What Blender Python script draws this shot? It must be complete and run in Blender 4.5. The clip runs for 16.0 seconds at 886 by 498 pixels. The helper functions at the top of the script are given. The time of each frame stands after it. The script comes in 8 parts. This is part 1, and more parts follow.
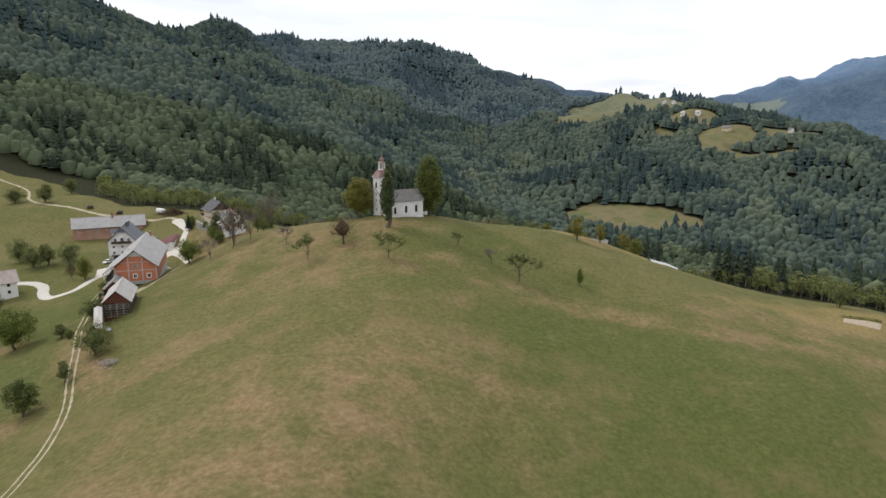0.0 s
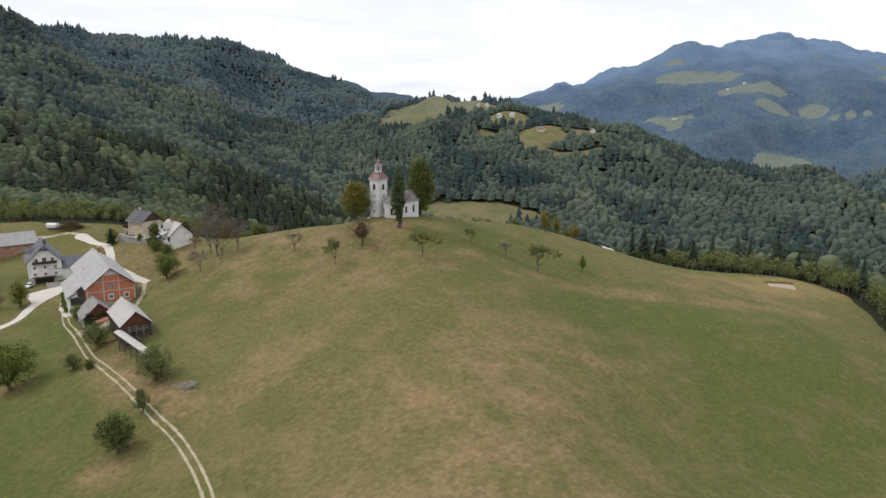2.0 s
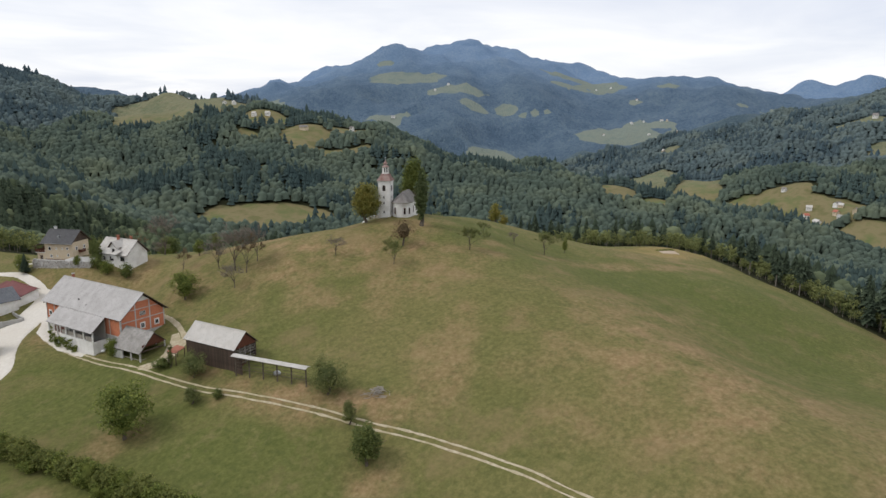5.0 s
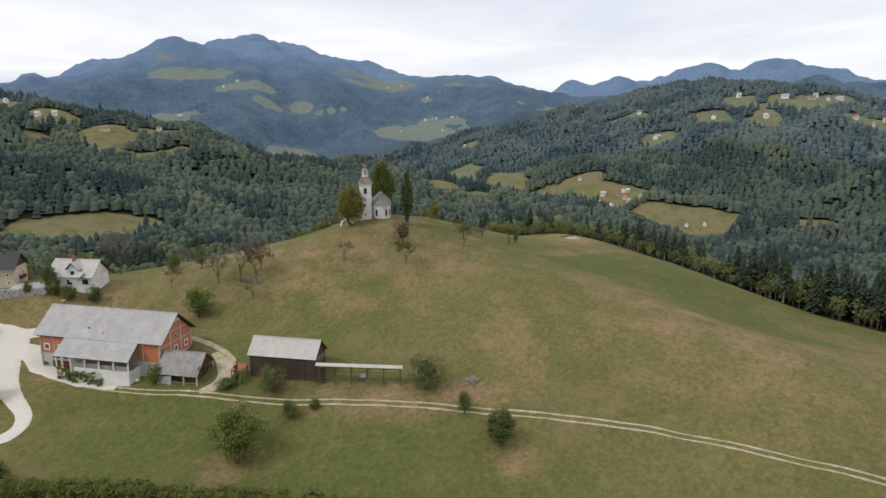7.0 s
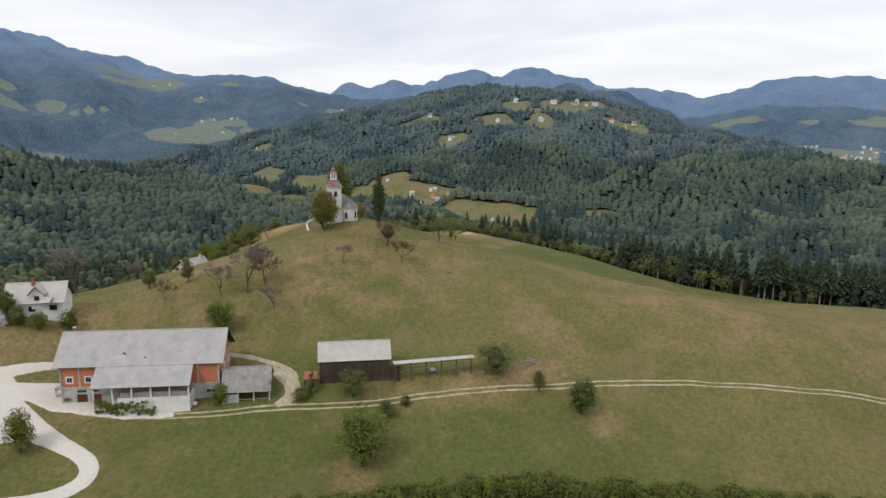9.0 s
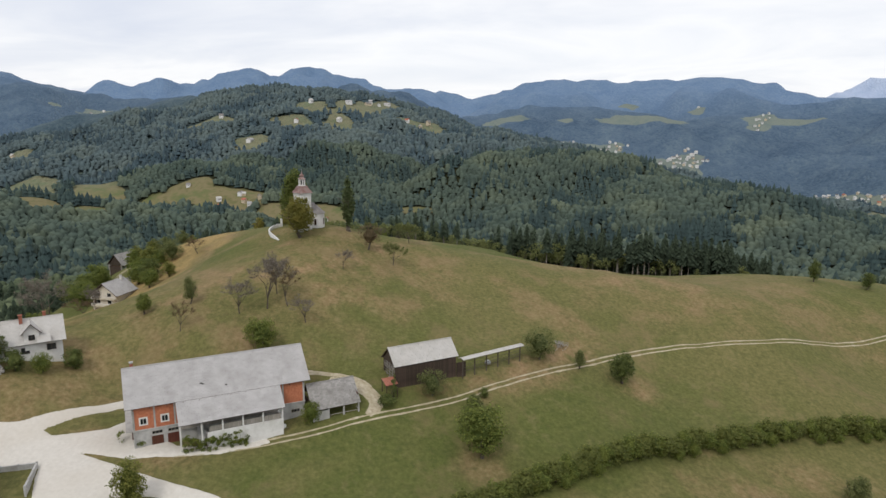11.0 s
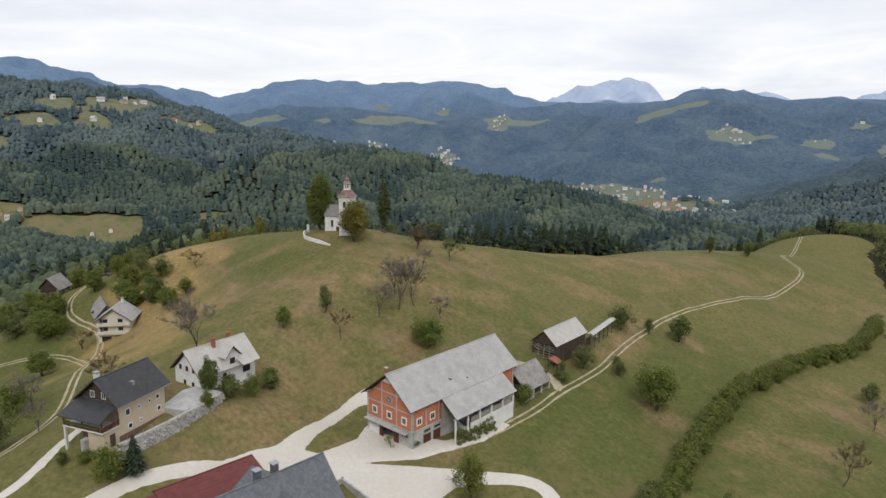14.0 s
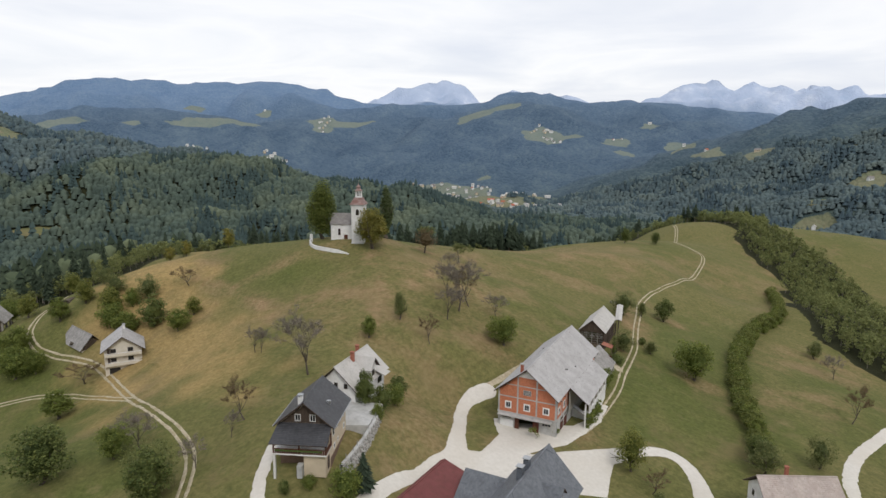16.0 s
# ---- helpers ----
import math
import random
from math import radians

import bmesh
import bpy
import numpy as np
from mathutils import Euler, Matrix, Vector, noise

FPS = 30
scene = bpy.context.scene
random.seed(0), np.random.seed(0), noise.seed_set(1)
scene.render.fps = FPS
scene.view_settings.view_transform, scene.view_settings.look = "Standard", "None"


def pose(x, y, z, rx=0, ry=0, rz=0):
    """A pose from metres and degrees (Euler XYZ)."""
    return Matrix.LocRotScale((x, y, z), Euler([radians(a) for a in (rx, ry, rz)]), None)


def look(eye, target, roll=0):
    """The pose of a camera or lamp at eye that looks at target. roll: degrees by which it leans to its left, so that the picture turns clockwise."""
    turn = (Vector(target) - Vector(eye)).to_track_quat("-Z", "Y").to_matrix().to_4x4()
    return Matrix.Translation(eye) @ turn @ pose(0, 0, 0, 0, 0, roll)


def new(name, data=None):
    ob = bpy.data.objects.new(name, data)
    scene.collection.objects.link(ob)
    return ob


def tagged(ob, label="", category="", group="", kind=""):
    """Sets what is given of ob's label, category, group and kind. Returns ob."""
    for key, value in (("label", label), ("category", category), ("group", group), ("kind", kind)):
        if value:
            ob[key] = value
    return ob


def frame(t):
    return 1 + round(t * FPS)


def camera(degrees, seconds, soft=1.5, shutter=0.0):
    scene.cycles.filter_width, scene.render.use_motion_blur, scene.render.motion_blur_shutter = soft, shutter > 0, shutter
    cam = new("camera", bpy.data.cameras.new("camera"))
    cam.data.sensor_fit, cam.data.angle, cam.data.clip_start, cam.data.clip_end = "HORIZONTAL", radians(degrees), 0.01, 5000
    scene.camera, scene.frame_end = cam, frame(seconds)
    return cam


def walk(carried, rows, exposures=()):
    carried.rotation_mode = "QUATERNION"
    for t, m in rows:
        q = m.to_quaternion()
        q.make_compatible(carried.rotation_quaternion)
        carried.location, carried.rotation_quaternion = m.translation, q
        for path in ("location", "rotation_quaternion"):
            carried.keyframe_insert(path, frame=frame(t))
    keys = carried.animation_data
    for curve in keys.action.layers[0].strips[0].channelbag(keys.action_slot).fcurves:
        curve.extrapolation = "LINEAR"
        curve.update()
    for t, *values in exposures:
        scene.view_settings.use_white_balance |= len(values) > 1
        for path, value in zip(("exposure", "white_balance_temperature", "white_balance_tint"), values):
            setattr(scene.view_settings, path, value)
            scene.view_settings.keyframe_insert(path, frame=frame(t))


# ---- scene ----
cam = camera(67.5, 16.0)
PATH = [
    (0, (0.501, 2.033, 40.753), (0.5, 3.991, 40.346), 0.4),
    (0.5, (-16.41, 0.635, 40.621), (-16.253, 2.588, 40.217), 0.4),
    (1, (-33.558, 0.218, 40.682), (-33.25, 2.153, 40.28), 0.4),
    (1.5, (-50.652, 1.075, 40.678), (-50.197, 2.981, 40.278), 0.5),
    (2, (-67.642, 3.167, 40.685), (-67.049, 5.036, 40.287), 0.5),
    (2.5, (-84.24, 6.453, 40.724), (-83.515, 8.275, 40.329), 0.5),
    (3, (-100.743, 10.66, 40.828), (-99.886, 12.423, 40.434), 0.5),
    (3.5, (-116.762, 15.935, 41.121), (-115.777, 17.631, 40.729), 0.5),
    (3.7, (-123.519, 18.725, 41.12), (-122.489, 20.394, 40.729), 0.5),
    (5.8, (-183.336, 55.661, 42.351), (-181.846, 56.933, 41.95), 0.4),
    (6, (-188.468, 59.908, 42.51), (-186.939, 61.133, 42.109), 0.3),
    (6.5, (-201.016, 71.925, 43.029), (-199.393, 73.023, 42.628), 0.2),
    (7, (-212.535, 85.2, 43.506), (-210.829, 86.162, 43.105), 0.3),
    (7.5, (-222.69, 99.508, 43.639), (-220.91, 100.328, 43.241), 0.5),
    (8, (-231.403, 114.58, 43.563), (-229.562, 115.255, 43.168), 0.7),
    (8.5, (-238.927, 129.774, 43.556), (-237.035, 130.289, 43.164), 0.6),
    (9, (-245.319, 146.151, 43.464), (-243.387, 146.492, 43.074), 0.7),
    (9.5, (-249.868, 162.091, 43.546), (-247.914, 162.259, 43.156), 0.6),
    (9.7, (-251.389, 168.904, 43.594), (-249.429, 168.997, 43.206), 0.5),
    (11.8, (-252.987, 241.888, 44.179), (-251.086, 241.399, 43.794), 0.7),
    (12, (-252.035, 249.114, 44.044), (-250.144, 248.587, 43.659), 0.8),
    (12.5, (-248.617, 266.445, 44.1), (-246.757, 265.82, 43.714), 0.8),
    (13, (-244.287, 283.333, 44.374), (-242.479, 282.57, 43.989), 0.8),
    (13.5, (-238.735, 299.125, 44.452), (-236.984, 298.236, 44.071), 0.8),
    (14, (-232.16, 314.484, 44.706), (-230.478, 313.47, 44.328), 0.7),
    (14.5, (-224.396, 329.417, 44.899), (-222.792, 328.283, 44.524), 0.7),
    (15, (-215.762, 343.741, 45.13), (-214.243, 342.495, 44.757), 0.6),
    (15.5, (-206.505, 357.582, 45.604), (-205.07, 356.239, 45.233), 0.5),
    (16, (-196.587, 370.464, 46.01), (-195.24, 369.032, 45.641), 0.5),
]
walk(cam, [(t, look(eye, target, roll)) for t, eye, target, roll in PATH], [(0, 0.2), (3.7, 0.12), (9.7, 0.02), (16, 0.02)])

# ---- daylight: bright overcast ----
world = bpy.data.worlds.new("overcast")
scene.world = world
world.use_nodes = True


def sky_nodes(nt):
    nt.nodes.clear()
    n, l = nt.nodes, nt.links
    out, bg = n.new("ShaderNodeOutputWorld"), n.new("ShaderNodeBackground")
    sky = n.new("ShaderNodeTexSky")
    sky.sky_type, sky.sun_disc, sky.sun_elevation, sky.sun_rotation = "NISHITA", False, radians(48), radians(SUN_TURN)
    dim = n.new("ShaderNodeVectorMath")
    dim.operation = "SCALE"
    dim.inputs[3].default_value = 0.10
    l.new(sky.outputs[0], dim.inputs[0])
    # a cloud deck: direction divided by its height, so that bands close up towards the horizon
    co, sep = n.new("ShaderNodeTexCoord"), n.new("ShaderNodeSeparateXYZ")
    l.new(co.outputs["Generated"], sep.inputs[0])
    up = n.new("ShaderNodeMath")
    up.operation, up.inputs[1].default_value = "MAXIMUM", 0.0
    l.new(sep.outputs[2], up.inputs[0])
    lift = n.new("ShaderNodeMath")
    lift.operation, lift.inputs[1].default_value = "ADD", 0.10
    l.new(up.outputs[0], lift.inputs[0])
    div = n.new("ShaderNodeVectorMath")
    div.operation = "DIVIDE"
    l.new(co.outputs["Generated"], div.inputs[0])
    flat = n.new("ShaderNodeCombineXYZ")
    for k in (0, 1):
        l.new(lift.outputs[0], flat.inputs[k])
    flat.inputs[2].default_value = 1000
    l.new(flat.outputs[0], div.inputs[1])
    noise_a, noise_b = n.new("ShaderNodeTexNoise"), n.new("ShaderNodeTexNoise")
    noise_a.inputs["Scale"].default_value, noise_a.inputs["Detail"].default_value, noise_a.inputs["Roughness"].default_value = 0.55, 5, 0.55
    noise_b.inputs["Scale"].default_value, noise_b.inputs["Detail"].default_value = 0.22, 3
    noise_a.inputs["Distortion"].default_value = 0.5
    l.new(div.outputs[0], noise_a.inputs[0])
    l.new(div.outputs[0], noise_b.inputs[0])
    add = n.new("ShaderNodeMath")
    l.new(noise_a.outputs[0], add.inputs[0])
    l.new(noise_b.outputs[0], add.inputs[1])
    ramp = n.new("ShaderNodeValToRGB")
    e = ramp.color_ramp.elements
    e[0].position, e[0].color = 0.36, (0.72, 0.76, 0.87, 1)
    e[1].position, e[1].color = 0.68, (0.84, 0.87, 0.94, 1)
    e.new(0.475).color = (0.87, 0.89, 0.95, 1)
    e.new(0.55).color = (1.0, 1.0, 1.02, 1)
    half = n.new("ShaderNodeMath")
    half.operation, half.inputs[1].default_value = "MULTIPLY", 0.5
    l.new(add.outputs[0], half.inputs[0])
    l.new(half.outputs[0], ramp.inputs[0])
    mix = n.new("ShaderNodeMix")
    mix.data_type = "RGBA"
    mix.inputs[0].default_value = 0.90
    l.new(dim.outputs[0], mix.inputs[6])
    l.new(ramp.outputs[0], mix.inputs[7])
    l.new(mix.outputs[2], bg.inputs[0])
    bg.inputs[1].default_value = SKY
    l.new(bg.outputs[0], out.inputs[0])


SKY, SUN_TURN = 1.02, 300
sky_nodes(world.node_tree)
sun = new("sun", bpy.data.lights.new("sun", "SUN"))
sun.data.energy, sun.data.angle, sun.data.color = 1.2, radians(14), (1, 0.96, 0.9)
sun.matrix_world = look((0, 0, 100), (0 - 60 * math.sin(radians(SUN_TURN)), 0 - 60 * math.cos(radians(SUN_TURN)), 100 - 66))

# ---- materials ----
MATS = {}


def shader(name, colours, scale=1.0, rough=0.8, bump=0.0, bump_scale=None, metal=0.0, random_island=0.0, random_object=0.0, stretch=(1, 1, 1), detail=4,
           stain=None, stain_scale=0.2, stain_amount=0.4, coords="Object", spec=0.3, through_light=0.0):
    """A node material: colours mixed by noise, a larger stain over it, fine relief, and a shift from piece to piece."""
    m = bpy.data.materials.new(name)
    m.use_nodes = True
    nt = m.node_tree
    n, l = nt.nodes, nt.links
    b = n["Principled BSDF"]
    b.inputs["Roughness"].default_value, b.inputs["Metallic"].default_value = rough, metal
    b.inputs["Specular IOR Level"].default_value = spec
    co, mp = n.new("ShaderNodeTexCoord"), n.new("ShaderNodeMapping")
    l.new(co.outputs[coords], mp.inputs[0])
    mp.inputs["Scale"].default_value = stretch
    tex = n.new("ShaderNodeTexNoise")
    tex.inputs["Scale"].default_value, tex.inputs["Detail"].default_value, tex.inputs["Roughness"].default_value = scale, detail, 0.6
    l.new(mp.outputs[0], tex.inputs[0])
    ramp = n.new("ShaderNodeValToRGB")
    e = ramp.color_ramp.elements
    steps = np.linspace(0.3, 0.7, len(colours))
    e[0].position, e[0].color = float(steps[0]), (*colours[0], 1)
    e[1].position, e[1].color = float(steps[-1]), (*colours[-1], 1)
    for p, c in zip(steps[1:-1], colours[1:-1]):
        e.new(float(p)).color = (*c, 1)
    l.new(tex.outputs[0], ramp.inputs[0])
    col = ramp.outputs[0]
    if stain:
        big = n.new("ShaderNodeTexNoise")
        big.inputs["Scale"].default_value, big.inputs["Detail"].default_value = stain_scale, 5
        l.new(mp.outputs[0], big.inputs[0])
        r2 = n.new("ShaderNodeMapRange")
        r2.inputs[1].default_value, r2.inputs[2].default_value, r2.inputs[4].default_value = 0.42, 0.68, stain_amount
        l.new(big.outputs[0], r2.inputs[0])
        mx = n.new("ShaderNodeMix")
        mx.data_type = "RGBA"
        mx.inputs[7].default_value = (*stain, 1)
        l.new(r2.outputs[0], mx.inputs[0])
        l.new(col, mx.inputs[6])
        col = mx.outputs[2]
    if random_island or random_object:
        hsv, rg = n.new("ShaderNodeHueSaturation"), n.new("ShaderNodeMapRange")
        src = n.new("ShaderNodeNewGeometry").outputs["Random Per Island"] if random_island else n.new("ShaderNodeObjectInfo").outputs["Random"]
        amount = random_island or random_object
        rg.inputs[3].default_value, rg.inputs[4].default_value = 1 - amount, 1 + amount
        l.new(src, rg.inputs[0])
        l.new(rg.outputs[0], hsv.inputs["Value"])
        hue = n.new("ShaderNodeMapRange")
        hue.inputs[3].default_value, hue.inputs[4].default_value = 0.5 + amount * 0.05, 0.5 - amount * 0.05
        l.new(src, hue.inputs[0])
        l.new(hue.outputs[0], hsv.inputs["Hue"])
        l.new(col, hsv.inputs["Color"])
        col = hsv.outputs[0]
    l.new(col, b.inputs["Base Color"])
    if bump:
        bt = n.new("ShaderNodeTexNoise")
        bt.inputs["Scale"].default_value, bt.inputs["Detail"].default_value = bump_scale or scale * 3, 4
        l.new(mp.outputs[0], bt.inputs[0])
        bm_ = n.new("ShaderNodeBump")
        bm_.inputs["Strength"].default_value, bm_.inputs["Distance"].default_value = 1.0, bump
        l.new(bt.outputs[0], bm_.inputs["Height"])
        l.new(bm_.outputs[0], b.inputs["Normal"])
    if through_light:
        thin, both = n.new("ShaderNodeBsdfTranslucent"), n.new("ShaderNodeMixShader")
        l.new(col, thin.inputs[0])
        both.inputs[0].default_value = through_light
        l.new(b.outputs[0], both.inputs[1])
        l.new(thin.outputs[0], both.inputs[2])
        l.new(both.outputs[0], n["Material Output"].inputs[0])
    MATS[name] = m
    return m


def ground_material():
    """Meadow, dry patches, woodland floor and mown fields, laid out by the sheet's cover attributes, with distance haze
    painted into the far colours.
    """
    m = bpy.data.materials.new("meadow")
    m.use_nodes = True
    nt = m.node_tree
    n, l = nt.nodes, nt.links
    b = n["Principled BSDF"]
    b.inputs["Roughness"].default_value, b.inputs["Specular IOR Level"].default_value = 0.95, 0.1
    geo = n.new("ShaderNodeNewGeometry")

    def noise_tex(scale, detail=5, rough=0.6):
        t = n.new("ShaderNodeTexNoise")
        t.inputs["Scale"].default_value, t.inputs["Detail"].default_value, t.inputs["Roughness"].default_value = scale, detail, rough
        l.new(geo.outputs["Position"], t.inputs[0])
        return t.outputs[0]

    def ramp(src, *stops):
        r = n.new("ShaderNodeValToRGB")
        e = r.color_ramp.elements
        e[0].position, e[0].color = stops[0][0], (*stops[0][1], 1)
        e[1].position, e[1].color = stops[-1][0], (*stops[-1][1], 1)
        for p, c in stops[1:-1]:
            e.new(p).color = (*c, 1)
        l.new(src, r.inputs[0])
        return r.outputs[0]

    def mix(fac, a, c):
        x = n.new("ShaderNodeMix")
        x.data_type = "RGBA"
        for s, i in ((fac, 0), (a, 6), (c, 7)):
            if isinstance(s, tuple):
                x.inputs[i].default_value = (*s, 1)
            elif isinstance(s, float):
                x.inputs[i].default_value = s
            else:
                l.new(s, x.inputs[i])
        return x.outputs[2]

    def attr(name):
        a = n.new("ShaderNodeAttribute")
        a.attribute_name = name
        return a.outputs["Fac"]

    def math_node(op, a, c):
        x = n.new("ShaderNodeMath")
        x.operation = op
        x.use_clamp = True
        for s, i in ((a, 0), (c, 1)):
            if isinstance(s, float):
                x.inputs[i].default_value = s
            else:
                l.new(s, x.inputs[i])
        return x.outputs[0]

    fine, mid, broad = noise_tex(0.9, 6, 0.7), noise_tex(0.09, 5), noise_tex(0.018, 3)
    grass = ramp(fine, (0.3, (0.104, 0.100, 0.036)), (0.5, (0.150, 0.138, 0.052)), (0.72, (0.212, 0.184, 0.077)))
    lush = ramp(fine, (0.3, (0.062, 0.080, 0.020)), (0.6, (0.098, 0.117, 0.031)), (0.75, (0.142, 0.150, 0.046)))
    dry = ramp(fine, (0.28, (0.17, 0.112, 0.058)), (0.5, (0.26, 0.178, 0.094)), (0.74, (0.37, 0.27, 0.155)))
    straw = ramp(fine, (0.3, (0.235, 0.165, 0.066)), (0.7, (0.40, 0.285, 0.125)))
    # woodland floor: near-black wherever the woods mask covers
    wood_floor = ramp(fine, (0.3, (0.018, 0.020, 0.009)), (0.7, (0.04, 0.042, 0.02)))
    field = ramp(noise_tex(0.03, 5), (0.36, (0.13, 0.125, 0.055)), (0.47, (0.19, 0.16, 0.085)), (0.56, (0.15, 0.145, 0.066)), (0.68, (0.105, 0.13, 0.05)))
    col = mix(ramp(broad, (0.42, (0, 0, 0)), (0.6, (1, 1, 1))), grass, mix(0.45, grass, lush))
    col = mix(math_node("MULTIPLY", attr("lush"), ramp(mid, (0.25, (0.45,) * 3), (0.7, (1,) * 3))), col, lush)
    dry_mask = math_node("MULTIPLY", attr("dry"), ramp(mid, (0.38, (0.12,) * 3), (0.62, (1,) * 3)))
    col = mix(dry_mask, col, dry)
    bare = math_node("MULTIPLY", ramp(noise_tex(0.25, 6, 0.75), (0.60, (0,) * 3), (0.72, (1,) * 3)), 0.55)
    col = mix(math_node("MULTIPLY", bare, math_node("ADD", attr("dry"), 0.12)), col, dry)
    tufts = math_node("MULTIPLY", ramp(noise_tex(0.42, 4, 0.7), (0.50, (0,) * 3), (0.66, (1,) * 3)), 0.42)
    col = mix(tufts, col, (0.07, 0.084, 0.028))
    scorched = math_node("MULTIPLY", ramp(noise_tex(0.045, 7, 0.72), (0.53, (0,) * 3), (0.66, (1,) * 3)), 0.5)
    col = mix(scorched, col, (0.215, 0.158, 0.083))
    pale = math_node("MULTIPLY", ramp(noise_tex(0.17, 6, 0.75), (0.56, (0,) * 3), (0.70, (1,) * 3)), 0.40)
    col = mix(pale, col, (0.25, 0.20, 0.10))
    col = mix(math_node("MULTIPLY", attr("straw"), ramp(noise_tex(0.11, 6, 0.7), (0.33, (0.35,) * 3), (0.55, (1,) * 3))), col, straw)
    # far fields and pastures muted and blued: haze put into their colour
    field = mix(math_node("MULTIPLY", attr("afar"), 0.92), field, ramp(noise_tex(0.012, 6, 0.7), (0.35, (0.125, 0.145, 0.085)), (0.5, (0.19, 0.185, 0.115)), (0.62, (0.14, 0.165, 0.098)), (0.7, (0.225, 0.195, 0.13))))
    col = mix(ramp(attr("field"), (0.06, (0,) * 3), (0.2, (1,) * 3)), col, field)
    hazy_upland = ramp(noise_tex(0.010, 6, 0.7), (0.35, (0.142, 0.180, 0.165)), (0.5, (0.185, 0.212, 0.180)), (0.62, (0.155, 0.192, 0.170)), (0.7, (0.215, 0.228, 0.192)))
    col = mix(attr("mountain"), col, hazy_upland)
    crowns = n.new("ShaderNodeTexVoronoi")
    crowns.inputs["Scale"].default_value, crowns.inputs["Randomness"].default_value = 0.105, 1.0
    l.new(geo.outputs["Position"], crowns.inputs["Vector"])
    stand = noise_tex(0.0065, 8, 0.66)
    tone = math_node("ADD", math_node("MULTIPLY", stand, 0.72), math_node("MULTIPLY", crowns.outputs["Color"], 0.26))
    # forest colour shifts to paler blue farther out, painting in the distance haze
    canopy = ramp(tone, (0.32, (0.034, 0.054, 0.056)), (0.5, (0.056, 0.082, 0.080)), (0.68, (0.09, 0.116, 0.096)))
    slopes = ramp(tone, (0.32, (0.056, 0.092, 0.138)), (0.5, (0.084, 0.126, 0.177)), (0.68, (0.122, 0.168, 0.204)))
    hazy_ranges = ramp(tone, (0.32, (0.118, 0.188, 0.295)), (0.5, (0.145, 0.218, 0.325)), (0.68, (0.18, 0.25, 0.345)))
    canopy = mix(attr("remote"), mix(attr("mountain"), canopy, slopes), hazy_ranges)
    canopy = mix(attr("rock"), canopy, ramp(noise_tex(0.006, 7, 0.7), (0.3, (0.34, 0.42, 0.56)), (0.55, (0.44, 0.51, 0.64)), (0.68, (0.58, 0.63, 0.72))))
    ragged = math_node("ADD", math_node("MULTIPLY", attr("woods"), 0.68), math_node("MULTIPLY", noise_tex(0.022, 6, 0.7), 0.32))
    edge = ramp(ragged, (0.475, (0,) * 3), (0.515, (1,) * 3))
    col = mix(edge, col, mix(attr("afar"), wood_floor, canopy))
    l.new(col, b.inputs["Base Color"])
    bump = n.new("ShaderNodeBump")
    bump.inputs["Strength"].default_value, bump.inputs["Distance"].default_value = 0.6, 0.25
    l.new(fine, bump.inputs["Height"])
    far_bump = n.new("ShaderNodeBump")
    far_bump.inputs["Distance"].default_value = -5.0
    l.new(attr("afar"), far_bump.inputs["Strength"])
    l.new(crowns.outputs["Distance"], far_bump.inputs["Height"])
    l.new(bump.outputs[0], far_bump.inputs["Normal"])
    l.new(far_bump.outputs[0], b.inputs["Normal"])
    return m


MEADOW = ground_material()
GRAVEL = shader("gravel", [(0.56, 0.525, 0.465), (0.60, 0.565, 0.505), (0.64, 0.605, 0.545)], 1.2, 0.95, 0.003, 14, stain=(0.52, 0.465, 0.385), stain_scale=0.07, stain_amount=0.5)
TRACK = shader("worn_track", [(0.32, 0.265, 0.178), (0.43, 0.37, 0.262), (0.52, 0.46, 0.345)], 1.2, 0.95, 0.03, 5, stain=(0.24, 0.21, 0.10), stain_scale=0.35, stain_amount=0.5)
PLASTER = shader("white_plaster", [(0.66, 0.65, 0.63), (0.76, 0.75, 0.73), (0.80, 0.79, 0.78)], 0.8, 0.9, 0.01, 8, stain=(0.5, 0.48, 0.44), stain_scale=0.35, stain_amount=0.5)
CREAM = shader("cream_plaster", [(0.56, 0.46, 0.33), (0.63, 0.53, 0.39)], 0.8, 0.9, 0.01, 8, stain=(0.45, 0.38, 0.28), stain_scale=0.3)
CONCRETE = shader("concrete", [(0.36, 0.355, 0.34), (0.46, 0.455, 0.44), (0.52, 0.51, 0.49)], 0.9, 0.9, 0.01, 8, stain=(0.27, 0.26, 0.23), stain_scale=0.3, stain_amount=0.5)
BLOCK = shader("orange_block", [(0.40, 0.135, 0.070), (0.50, 0.185, 0.098), (0.57, 0.235, 0.130)], 2.2, 0.9, 0.01, 10, stain=(0.42, 0.15, 0.08), stain_scale=0.4, random_object=0.08)
SLATE = shader("grey_slate", [(0.335, 0.325, 0.32), (0.375, 0.365, 0.36), (0.415, 0.405, 0.40)], 0.5, 0.75, 0.006, 9, stain=(0.30, 0.285, 0.27), stain_scale=0.16, stain_amount=0.35, random_object=0.05)
LIGHT_SLATE = shader("pale_sheeting", [(0.46, 0.44, 0.41), (0.54, 0.52, 0.49), (0.58, 0.56, 0.53)], 0.6, 0.75, 0.006, 9, stain=(0.38, 0.35, 0.3), stain_scale=0.5, random_object=0.06)
DARK_SLATE = shader("anthracite_tile", [(0.055, 0.056, 0.06), (0.075, 0.077, 0.083), (0.095, 0.097, 0.105)], 1.0, 0.6, 0.006, 9, random_object=0.15)
